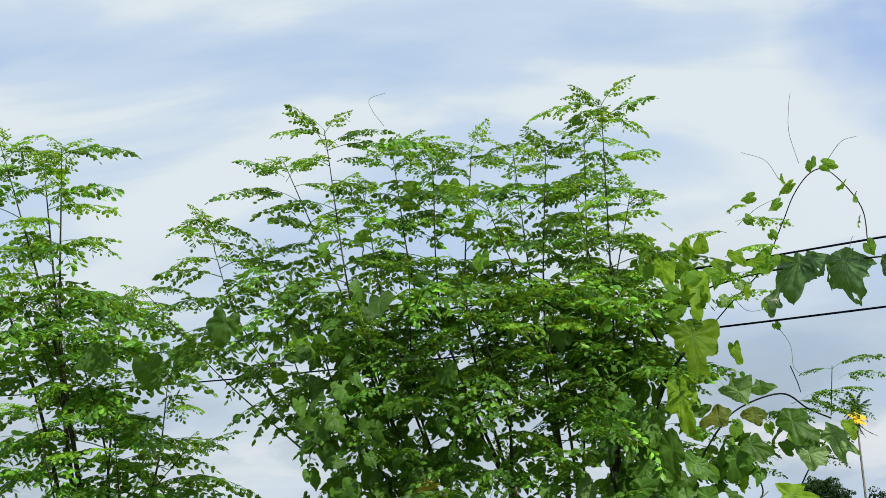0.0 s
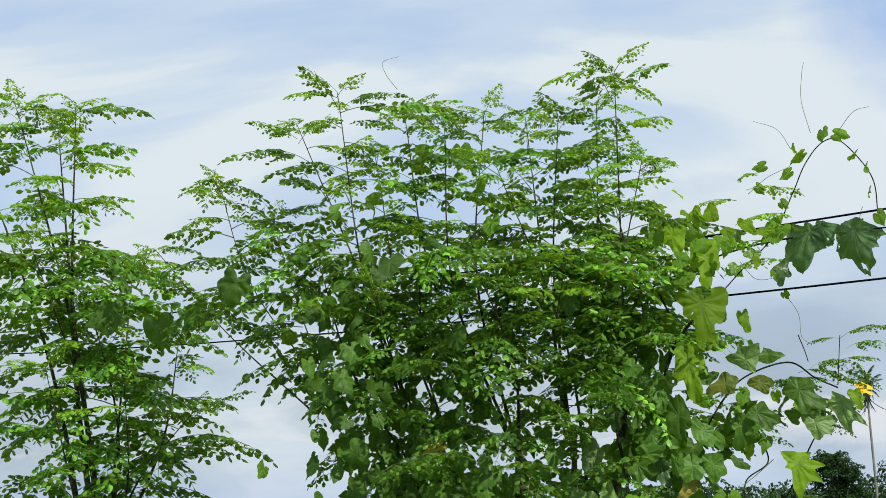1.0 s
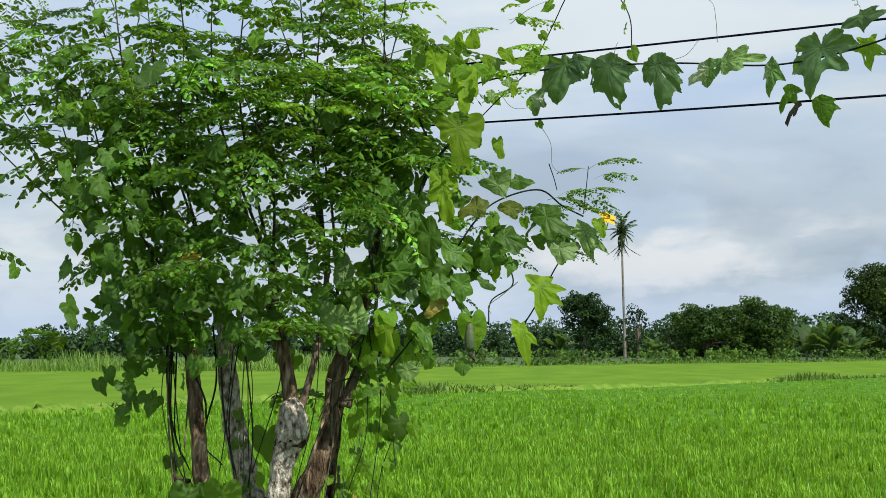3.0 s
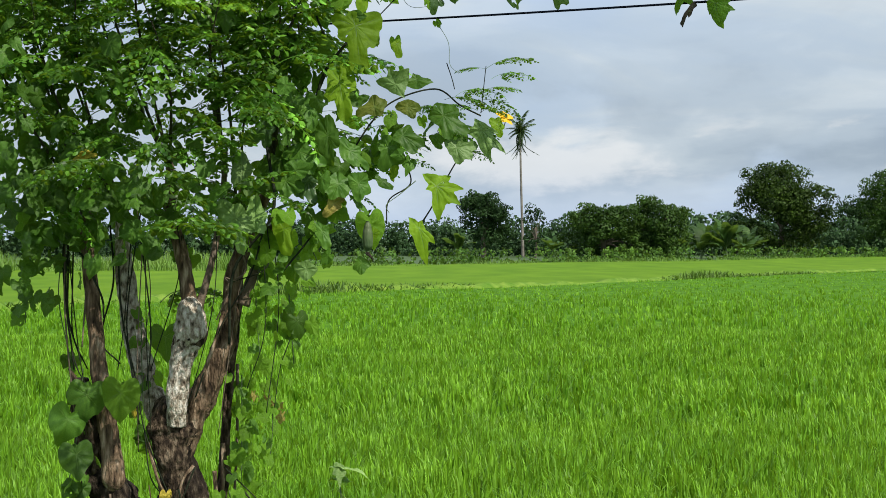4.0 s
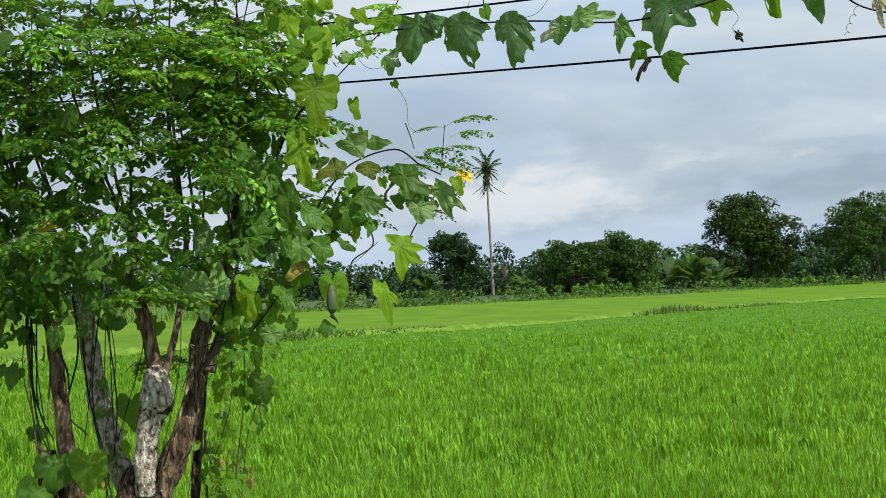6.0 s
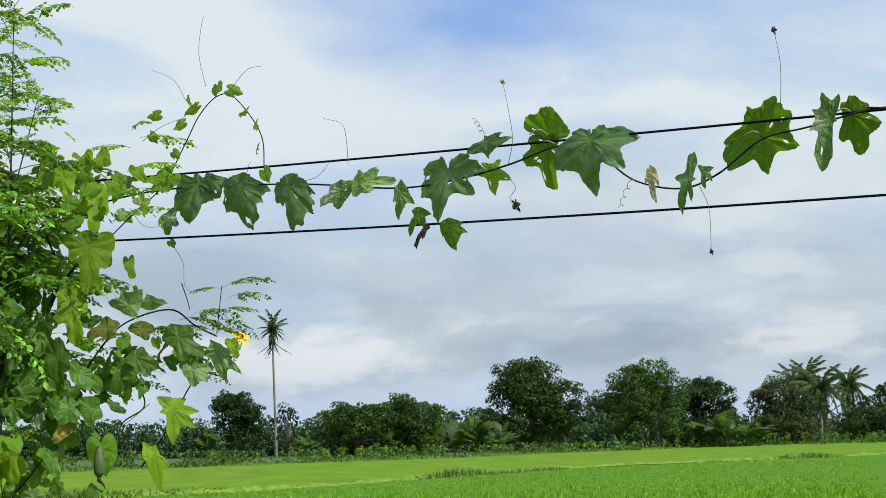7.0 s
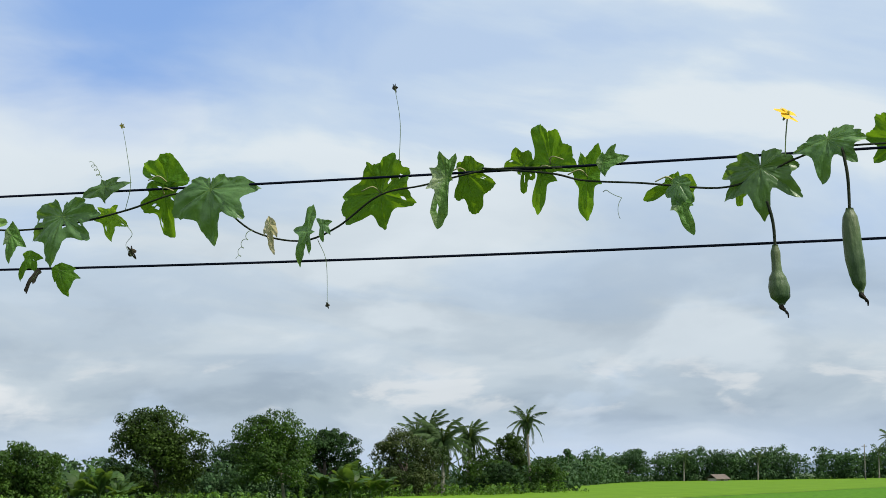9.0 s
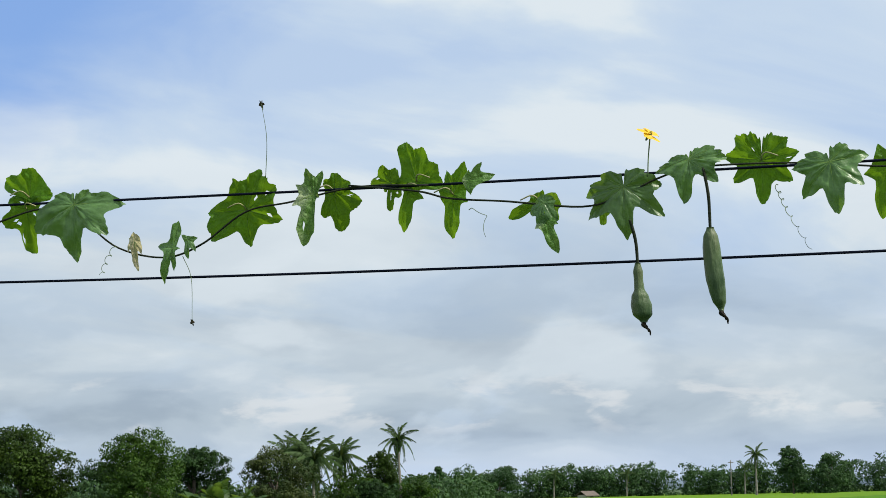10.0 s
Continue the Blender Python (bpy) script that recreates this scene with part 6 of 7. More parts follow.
# leaves that stand out one by one
for q, size, ang, kind, lean, sw, wd in (
        ((-0.09, 6.48, 1.60), 0.10, 8, "light", 0, 0, 0.8), ((-0.30, 6.50, 1.62), 0.08, -20, "heart", 10, 0, 0.9)):
    hang_leaf(rng, climber, q, size, ang, kind, lean, sw, wd)


def put_single_leaf(row):
    q, size, ang, kind, lean, sw, wd = row
    hang_leaf(rng, climber, q, size, ang, kind, lean, sw, wd)


for row in (
        ((-0.85, 6.45, 0.59), 0.06, -10, "gold", 10, 20, 0.9), ((-1.14, 6.47, 0.97), 0.11, -10, "heart", 10, 10, 1.0), ((-1.01, 6.43, 0.98), 0.11, -5, "light", 10, -10, 1.0),
        ((-1.21, 6.46, 0.88), 0.10, -20, "heart", 10, 10, 1.0), ((-1.18, 6.46, 0.75), 0.10, 10, "heart", 15, 0, 1.0), ((-0.97, 6.48, 0.91), 0.035, 5, "gold", 10, 0, 0.7),
        ((-0.88, 6.70, 1.17), 0.10, 5, "heart", 0, 0, 0.9), ((-1.10, 6.27, 1.85), 0.06, -70, "gold", 20, 0, 0.8), ((-0.37, 6.65, 1.23), 0.075, 10, "heart", 10, 20, 0.9),
        ((-0.32, 6.65, 1.22), 0.06, 40, "light", 30, -20, 0.8),
        ):
    put_single_leaf(row)
for row in (
        ((-1.89, 6.49, 2.52), 0.10, -20, "broad", 10, 0, 1.0), ((-2.61, 7.12, 2.50), 0.12, -70, "broad", 20, 0, 0.8), ((-2.42, 7.14, 2.45), 0.10, 10, "heart", 5, 0, 1.0),
        ((-2.20, 7.06, 2.48), 0.10, -50, "broad", 20, 0, 0.9),
        ):
    put_single_leaf(row)

# loop of young shoots above the cable
LOOP = [(-4.658, 2.358), (-4.472, 2.484), (-4.323, 2.579), (-4.211, 2.729), (-4.147, 2.822), (-4.069, 2.884), (-3.992, 2.885), (-3.901, 2.795), (-3.848, 2.704), (-3.842, 2.592)]
vine_stem(climber, [on_wire(s, z) for s, z in LOOP], 0.0024, M_DARKSTEM)
for s, z, size, ang in ((-4.333, 2.847, 0.06, -80), (-4.211, 2.798, 0.065, -60), (-4.151, 2.855, 0.075, 20), (-4.361, 2.771, 0.055, 40), (-4.185, 2.887, 0.055, -75), (-4.250, 2.693, 0.055, 50), (-4.044, 2.917, 0.075, 20), (-3.975, 2.898, 0.07, 70),
                        (-3.910, 2.811, 0.07, 40), (-3.862, 2.757, 0.06, 60), (-3.857, 2.671, 0.065, 70), (-3.822, 2.578, 0.07, 30), (-4.297, 2.448, 0.075, 5), (-4.478, 2.303, 0.07, 10), (-4.267, 2.360, 0.045, 30)):
    hang_leaf(rng, climber, on_wire(s, z, -0.02), size * 0.7, ang, "light", rng.uniform(15, 60), rng.gauss(0, 30), 0.75, FACE)
for pts in (((-4.095, 2.928), (-4.126, 3.050), (-4.117, 3.144), (-4.103, 3.194)), ((-3.968, 2.911), (-3.899, 2.965), (-3.829, 2.970)), ((-4.192, 2.888), (-4.250, 2.971), (-4.360, 3.024)),
            ((-4.408, 2.754), (-4.311, 2.800), (-4.200, 2.822)), ((-4.267, 2.360), (-4.210, 2.280), (-4.202, 2.197), (-4.159, 2.161)), ((-4.470, 2.505), (-4.395, 2.430), (-4.273, 2.424))):
    tendril(climber, [on_wire(s, z, -0.02) for s, z in pts])
tendril(climber, [(-1.25, 6.56, 3.24), (-1.29, 6.55, 3.30), (-1.30, 6.55, 3.35), (-1.24, 6.56, 3.37)])
tendril(climber, [(0.08, 6.49, 1.76), (0.02, 6.49, 1.71), (-0.03, 6.48, 1.67), (-0.02, 6.48, 1.64)], 0, 0.0018)

# branch that reaches out to the east, with its leaves, flower and a small gourd


def tree_leaf(origin, kind, lobes, bay, pointed, holes, seed):
    """A leaf of the climbing vine that stands out by itself."""
    lr = random.Random(seed)
    swing = radians(lr.uniform(-22, 22))
    lobed_leaf(climber, origin, (math.sin(swing), -math.cos(swing)), lr.uniform(4, 24), kind, lobes, bay, None, pointed, holes, seed, (0.3, 0.8))


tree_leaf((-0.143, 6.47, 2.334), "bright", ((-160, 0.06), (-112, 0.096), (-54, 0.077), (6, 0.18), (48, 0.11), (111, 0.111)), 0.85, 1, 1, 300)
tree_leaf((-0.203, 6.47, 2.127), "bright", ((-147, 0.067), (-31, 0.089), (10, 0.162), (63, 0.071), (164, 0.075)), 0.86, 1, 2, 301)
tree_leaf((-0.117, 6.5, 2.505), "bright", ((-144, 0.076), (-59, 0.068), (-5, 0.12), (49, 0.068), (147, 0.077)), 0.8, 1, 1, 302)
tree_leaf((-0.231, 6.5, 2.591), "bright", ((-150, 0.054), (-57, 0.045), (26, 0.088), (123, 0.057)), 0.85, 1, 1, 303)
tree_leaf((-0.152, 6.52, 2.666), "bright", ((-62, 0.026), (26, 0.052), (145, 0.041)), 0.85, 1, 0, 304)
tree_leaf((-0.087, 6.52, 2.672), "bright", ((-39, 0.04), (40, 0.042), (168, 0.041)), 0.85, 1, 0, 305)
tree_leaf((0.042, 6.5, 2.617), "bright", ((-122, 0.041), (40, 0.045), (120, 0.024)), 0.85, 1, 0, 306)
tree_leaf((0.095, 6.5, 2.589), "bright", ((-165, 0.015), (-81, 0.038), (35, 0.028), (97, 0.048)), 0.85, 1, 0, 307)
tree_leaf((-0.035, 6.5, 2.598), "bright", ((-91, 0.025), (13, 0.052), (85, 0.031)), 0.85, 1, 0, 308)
tree_leaf((0.004, 6.52, 2.588), "pale", ((-130, 0.027), (6, 0.034), (99, 0.023)), 0.85, 1, 0, 309)
tree_leaf((0.051, 6.5, 2.508), "pale", ((-83, 0.031), (31, 0.052), (92, 0.037), (167, 0.019)), 0.85, 1, 0, 310)
tree_leaf((-0.018, 6.5, 2.467), "pale", ((-91, 0.021), (-1, 0.034), (58, 0.024)), 0.85, 1, 0, 311)
tree_leaf((0.159, 6.5, 2.444), "dark", ((-101, 0.036), (-13, 0.06), (42, 0.04), (153, 0.042)), 0.72, 1, 0, 312)
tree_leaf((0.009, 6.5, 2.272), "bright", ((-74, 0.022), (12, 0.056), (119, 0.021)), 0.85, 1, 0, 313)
tree_leaf((0.005, 6.46, 2.117), "pale", ((-158, 0.066), (-103, 0.084), (34, 0.06), (138, 0.079)), 0.72, 2, 0, 314)
tree_leaf((0.085, 6.48, 2.135), "climber", ((-149, 0.032), (-67, 0.055), (82, 0.062)), 0.8, 2, 0, 315)
tree_leaf((-0.073, 6.46, 2.033), "olive", ((-168, 0.049), (-72, 0.08), (47, 0.049), (120, 0.051)), 0.84, 1, 0, 316)
tree_leaf((0.030, 6.45, 1.927), "climber", ((-69, 0.04), (38, 0.085), (65, 0.09), (142, 0.048)), 0.86, 1, 0, 317)
tree_leaf((0.051, 6.48, 2.034), "olive", ((-95, 0.046), (34, 0.048), (90, 0.053)), 0.8, 1, 0, 318)
tree_leaf((0.183, 6.46, 2.001), "climber", ((-142, 0.058), (-96, 0.065), (19, 0.096), (54, 0.111), (114, 0.062)), 0.84, 1, 1, 319)
tree_leaf((0.231, 6.45, 1.881), "pale", ((-120, 0.051), (11, 0.064), (56, 0.071), (102, 0.082), (153, 0.038)), 0.84, 1, 0, 320)
tree_leaf((0.324, 6.45, 1.948), "pale", ((-149, 0.049), (-78, 0.058), (17, 0.116), (46, 0.122), (79, 0.064)), 0.7, 2, 0, 321)
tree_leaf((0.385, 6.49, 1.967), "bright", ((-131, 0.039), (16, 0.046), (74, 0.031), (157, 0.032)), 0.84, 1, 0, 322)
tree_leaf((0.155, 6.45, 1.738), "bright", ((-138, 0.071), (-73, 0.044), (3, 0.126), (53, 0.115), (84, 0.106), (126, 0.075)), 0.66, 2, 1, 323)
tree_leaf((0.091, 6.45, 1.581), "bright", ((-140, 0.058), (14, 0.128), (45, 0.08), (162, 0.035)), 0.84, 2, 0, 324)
tree_leaf((-0.021, 6.47, 1.882), "climber", ((-161, 0.051), (-90, 0.04), (-18, 0.088), (48, 0.079), (128, 0.048)), 0.86, 1, 0, 325)
tree_leaf((-0.247, 6.45, 1.927), "climber", ((-153, 0.073), (5, 0.109), (44, 0.064), (180, 0.077)), 0.86, 1, 0, 326)
tree_leaf((-0.163, 6.45, 1.869), "climber", ((-145, 0.061), (27, 0.068), (44, 0.096), (101, 0.045)), 0.86, 1, 0, 327)
tree_leaf((-0.209, 6.44, 1.749), "climber", ((-175, 0.046), (-72, 0.075), (-24, 0.066), (26, 0.061), (90, 0.061)), 0.86, 1, 0, 328)
tree_leaf((-0.134, 6.44, 1.749), "climber", ((-133, 0.049), (2, 0.067), (55, 0.059), (133, 0.049)), 0.86, 1, 0, 329)
tree_leaf((-0.042, 6.46, 1.756), "climber", ((-128, 0.037), (58, 0.047), (116, 0.019)), 0.8, 1, 0, 330)
tree_leaf((-0.227, 6.45, 1.676), "old", ((-36, 0.057), (69, 0.036), (113, 0.054), (180, 0.033)), 0.86, 1, 0, 331)
tree_leaf((-0.342, 6.48, 1.954), "climber", ((-98, 0.044), (-15, 0.041), (80, 0.036), (137, 0.043)), 0.88, 1, 0, 332)
tree_leaf((-0.397, 6.46, 2.058), "climber", ((-176, 0.052), (-65, 0.044), (22, 0.068), (51, 0.064)), 0.86, 1, 0, 333)
tree_leaf((-0.321, 6.48, 2.034), "climber", ((-51, 0.04), (29, 0.065), (167, 0.058)), 0.86, 1, 0, 334)
tree_leaf((-0.351, 6.44, 1.868), "climber", ((-76, 0.067), (37, 0.104), (64, 0.109), (153, 0.047)), 0.86, 1, 0, 335)
tree_leaf((-0.461, 6.46, 1.819), "climber", ((-165, 0.048), (-37, 0.052), (37, 0.079), (124, 0.048)), 0.86, 1, 0, 336)
tree_leaf((-0.404, 6.46, 1.761), "climber", ((-68, 0.056), (5, 0.067), (67, 0.08), (124, 0.038)), 0.86, 1, 0, 337)
tree_leaf((-0.579, 6.3, 1.623), "pale", ((-132, 0.089), (-21, 0.085), (15, 0.138), (54, 0.093), (150, 0.054)), 0.9, 1, 0, 338)
tree_leaf((-0.503, 6.29, 1.623), "pale", ((-177, 0.08), (-24, 0.06), (33, 0.071), (103, 0.046)), 0.9, 1, 0, 339)
tree_leaf((-0.411, 6.45, 1.582), "bright", ((-153, 0.064), (9, 0.102), (101, 0.032)), 0.84, 1, 0, 340)
tree_leaf((-0.269, 6.46, 1.572), "climber", ((-146, 0.041), (17, 0.072), (124, 0.03)), 0.84, 1, 0, 341)
tree_leaf((-0.081, 6.47, 1.561), "bright", ((-155, 0.03), (-22, 0.061), (107, 0.029)), 0.86, 1, 0, 342)
tree_leaf((-0.123, 6.46, 1.454), "climber", ((-162, 0.027), (-58, 0.04), (0, 0.044), (76, 0.035)), 0.86, 1, 0, 343)
tree_leaf((-0.328, 6.46, 1.433), "pale", ((-105, 0.05), (-6, 0.044), (90, 0.042), (166, 0.035)), 0.86, 1, 0, 344)
tree_leaf((-0.474, 6.42, 1.957), "dark", ((-175, 0.042), (-50, 0.049), (3, 0.077), (74, 0.039)), 0.88, 1, 0, 345)
tree_leaf((-0.553, 6.36, 1.799), "pale", ((-176, 0.062), (-27, 0.069), (12, 0.095), (90, 0.041)), 0.86, 1, 0, 346)
tree_leaf((-0.322, 6.48, 1.761), "dark", ((-162, 0.033), (-30, 0.072), (14, 0.091), (76, 0.043)), 0.86, 1, 0, 347)
for q, sp, n, lo, hi, kinds in (((-0.38, 6.60, 1.83), (0.08, 0.08, 0.07), 18, 0.101, 0.144, ("heart", "light", "light")), ((-0.25, 6.61, 1.81), (0.06, 0.07, 0.06), 12, 0.094, 0.137, ("heart", "light", "light")), ((-0.12, 6.57, 1.87), (0.07, 0.06, 0.05), 9, 0.072, 0.115, HL), ((0.18, 6.58, 1.97), (0.06, 0.06, 0.04), 7, 0.072, 0.115, HL)):
    scatter(q, sp, n, lo, hi, kinds)


def put_branch_stem(row):
    pts, r = row
    vine_stem(climber, pts, r, M_DARKSTEM)


for row in (
        (((-0.42, 6.52, 1.42), (-0.29, 6.54, 1.59), (-0.18, 6.55, 1.83), (-0.08, 6.56, 1.99), (0.01, 6.57, 2.07), (0.16, 6.58, 2.11), (0.25, 6.59, 2.05), (0.33, 6.60, 2.01)), 0.0036), (((-0.02, 6.56, 1.91), (0.04, 6.57, 1.83), (0.06, 6.57, 1.75), (-0.02, 6.56, 1.69), (-0.03, 6.56, 1.60)), 0.003), (((0.05, 6.57, 1.53), (0.14, 6.58, 1.66), (0.22, 6.59, 1.81), (0.28, 6.60, 1.90), (0.32, 6.60, 1.95)), 0.003),
        (((-0.29, 6.54, 2.38), (-0.24, 6.54, 2.23), (-0.29, 6.54, 2.08), (-0.33, 6.53, 1.93), (-0.38, 6.53, 1.80)), 0.004),
        ):
    put_branch_stem(row)
for row in (
        (((-0.08, 6.56, 2.49), (-0.16, 6.55, 2.31), (-0.26, 6.54, 2.17), (-0.31, 6.53, 2.00)), 0.006), (((-0.12, 6.55, 1.60), (-0.14, 6.55, 1.70), (-0.16, 6.55, 1.76)), 0.003), (((-0.52, 6.51, 2.12), (-0.46, 6.52, 2.21), (-0.40, 6.52, 2.31), (-0.35, 6.53, 2.44)), 0.006),
        (((0.20, 6.59, 2.21), (0.22, 6.59, 2.15), (0.23, 6.59, 2.11)), 0.002), (((0.33, 6.60, 2.02), (0.34, 6.60, 2.11), (0.35, 6.60, 2.20)), 0.0018),
        ):
    put_branch_stem(row)
vine_stem(climber, [(-0.47, 6.44, 1.89), (-0.45, 6.44, 1.64), (-0.60, 6.52, 1.43), (-0.62, 6.52, 1.15)], 0.006, M_DARKSTEM)
# feathery moringa leaves on the branch
for q, b, sc in (
        ((0.35, 6.62, 2.19), 0.2, 0.42), ((0.35, 6.62, 2.19), 3.2, 0.36), ((0.37, 6.62, 2.15), 0.1, 0.36), ((0.34, 6.62, 2.11), -0.2, 0.45),
        ((0.33, 6.62, 2.07), 0.4, 0.42), ((0.32, 6.62, 2.03), 3.4, 0.4), ((0.33, 6.62, 2.02), -1.0, 0.4), ((0.09, 6.60, 1.91), -0.3, 0.45),
        ((0.13, 6.60, 1.90), 0.6, 0.4), ((0.05, 6.59, 1.89), 2.8, 0.45), ((0.00, 6.59, 1.83), 0.2, 0.4), ((0.07, 6.59, 2.02), 1.0, 0.5),
        ((0.01, 6.59, 2.02), 2.6, 0.45), ((-0.29, 6.56, 2.02), 0.2, 0.6), ((-0.32, 6.55, 1.95), 2.9, 0.6), ((-0.48, 6.54, 1.64), -0.4, 0.6),
        ((0.22, 6.61, 1.86), -0.8, 0.4),
        ((0.19, 6.58, 2.07), 0.2, 0.5), ((0.16, 6.58, 1.94), -0.4, 0.5), ((0.23, 6.58, 2.08), 0.5, 0.45), ((0.13, 6.58, 1.87), 2.9, 0.45), ((-0.12, 6.58, 1.95), 0.3, 0.55), ((-0.30, 6.58, 2.23), 2.6, 0.6), ((-0.34, 6.58, 2.17), 0.1, 0.6),
        ((-0.38, 6.58, 2.22), -0.5, 0.65), ((-0.21, 6.58, 1.81), 0.4, 0.5), ((-0.10, 6.58, 1.89), -0.3, 0.5), ((0.10, 6.58, 2.01), 0.8, 0.5), ((0.21, 6.58, 1.87), -0.7, 0.4), ((-0.41, 6.58, 1.91), 2.8, 0.6), ((-0.29, 6.58, 1.74), 0.1, 0.55),
        ):
    place_frond(rng, moringa, q, b, rng.uniform(-5, 25), sc, young=False)
for q, b, sc in (((0.05, 6.59, 2.76), 0.3, 0.6), ((0.01, 6.59, 2.72), 2.6, 0.6), ((0.03, 6.59, 2.80), 1.2, 0.55), ((-0.00, 6.59, 2.63), -0.4, 0.6), ((-0.10, 6.58, 2.52), 0.2, 0.7), ((-0.05, 6.58, 2.44), -0.5, 0.7)):
    place_frond(rng, moringa, q, b, rng.uniform(-5, 30), sc * 1.1, young=True)
fl = flower("luffa_flower", (0.42, 6.53, 2.00), 0.042, (0.5, -0.6, 0.7), "yellow luffa flower at the end of a leafy branch")
vine_stem(fl, [(0.42, 6.53, 1.99), (0.41, 6.53, 1.96), (0.38, 6.52, 1.93)], 0.002, M_STEM, "stalk")
gourd((-0.10, 6.45, 1.61), 0.115, (0.006, 0.014, 0.018, 0.019, 0.018, 0.006), "short young green luffa gourd hanging among leaves")

# bare vines that hang round the trunk


def put_bare_vine(row):
    pts, r = row
    bent = [Vector(p) + (Vector((0.018 * math.sin(9 * k + 40 * p[0]), 0.01, 0)) if 0 < k < len(pts) - 1 else Vector()) for k, p in enumerate(pts)]
    vine_stem(climber, bent, r * 0.62, M_DARKSTEM if r < 0.0075 else M_TWIG)


for row in (
        (((-1.25, 6.66, 1.66), (-1.24, 6.66, 1.45), (-1.24, 6.66, 1.25), (-1.20, 6.66, 1.10)), 0.006), (((-1.11, 6.67, 0.61), (-1.09, 6.67, 0.41), (-1.08, 6.67, 0.23), (-1.07, 6.67, -0.06)), 0.008), (((-1.22, 6.66, 1.55), (-1.21, 6.66, 1.36), (-1.23, 6.66, 1.18), (-1.17, 6.66, 1.05)), 0.005),
        (((-1.10, 6.77, 1.60), (-1.09, 6.77, 1.38), (-1.12, 6.77, 1.16), (-1.05, 6.68, 1.07)), 0.006), (((-0.48, 6.59, 1.65), (-0.54, 6.58, 1.42), (-0.64, 6.57, 1.21), (-0.75, 6.56, 0.95)), 0.005), (((-0.62, 6.62, 1.38), (-0.50, 6.58, 1.44), (-0.48, 6.59, 1.59)), 0.004),
        ):
    put_bare_vine(row)
for row in (
        (((-0.97, 6.53, 1.04), (-0.95, 6.54, 0.82), (-0.83, 6.52, 0.57), (-0.71, 6.56, 0.34)), 0.004), (((-0.75, 6.53, 0.69), (-0.84, 6.52, 0.50), (-0.93, 6.54, 0.35)), 0.005), (((-0.81, 6.52, 0.61), (-0.77, 6.52, 0.41), (-0.71, 6.53, 0.09)), 0.006),
        (((-1.24, 6.61, 1.49), (-1.23, 6.61, 1.27), (-1.22, 6.61, 1.08), (-1.16, 6.59, 0.99)), 0.005), (((-1.04, 6.58, 1.47), (-1.02, 6.56, 1.27), (-0.97, 6.54, 1.06), (-0.96, 6.55, 0.85)), 0.006), (((-0.94, 6.55, 0.82), (-0.90, 6.54, 0.65), (-0.85, 6.54, 0.56)), 0.004),
        ):
    put_bare_vine(row)
for row in (
        (((-1.07, 6.55, 0.59), (-1.04, 6.54, 0.41), (-1.04, 6.54, 0.26), (-1.05, 6.54, -0.00)), 0.008), (((-1.04, 6.54, 0.41), (-0.98, 6.54, 0.33), (-0.93, 6.55, 0.26)), 0.005), (((-0.58, 6.63, 0.59), (-0.50, 6.59, 0.47), (-0.43, 6.58, 0.34)), 0.006),
        (((-1.19, 6.56, 1.52), (-1.12, 6.55, 1.34), (-1.09, 6.55, 1.25)), 0.007), (((-0.40, 6.64, 1.16), (-0.42, 6.64, 1.05), (-0.46, 6.64, 0.90)), 0.003), (((-0.61, 6.77, 1.06), (-0.62, 6.77, 0.66), (-0.67, 6.77, -0.01)), 0.010),
        (((-0.65, 6.62, 0.68), (-0.50, 6.63, 0.50), (-0.39, 6.65, 0.32)), 0.004),
        ):
    put_bare_vine(row)
for q, sp, n, lo, hi in (((-0.45, 6.69, 1.26), (0.05, 0.1, 0.13), 22, 0.04, 0.08), ((-0.54, 6.68, 0.76), (0.05, 0.08, 0.16), 26, 0.04, 0.08), ((-0.55, 6.63, 0.24), (0.12, 0.12, 0.12), 40, 0.04, 0.08),
                         ((-0.96, 6.74, 0.96), (0.05, 0.1, 0.12), 10, 0.05, 0.09), ((-1.19, 6.56, 0.48), (0.05, 0.08, 0.1), 12, 0.05, 0.08)):
    scatter(q, sp, int(n * 1.7), lo, hi, ("light", "light", "light", "heart"), (10, 60))
tendril(climber, [(-0.60, 6.57, 1.55), (-0.56, 6.58, 1.44), (-0.60, 6.57, 1.39), (-0.64, 6.57, 1.40), (-0.62, 6.57, 1.36), (-0.67, 6.56, 1.24)], 0, 0.005, M_TWIG)
# many thin bare stems that hang between the limbs
for _ in range(16):
    u = rng.random()
    top = Vector((-1.24, 6.56, 1.62)).lerp(Vector((-0.38, 6.65, 1.61)), u)
    foot = Vector((-1.20, 6.54, 1.06)).lerp(Vector((-0.49, 6.61, 0.86)), min(1, max(0, u + rng.gauss(0, 0.08))))
    top.z += rng.uniform(-0.1, 0.15)
    foot.z += rng.uniform(-0.25, 0.3)
    mid = top.lerp(foot, rng.uniform(0.35, 0.65)) + Vector((rng.gauss(0, 0.05), rng.gauss(0, 0.06), 0))
    vine_stem(climber, [top, mid, foot], rng.uniform(0.0018, 0.0036), rng.choice((M_DARKSTEM, M_DARKSTEM, M_DARKSTEM, M_TWIG)))
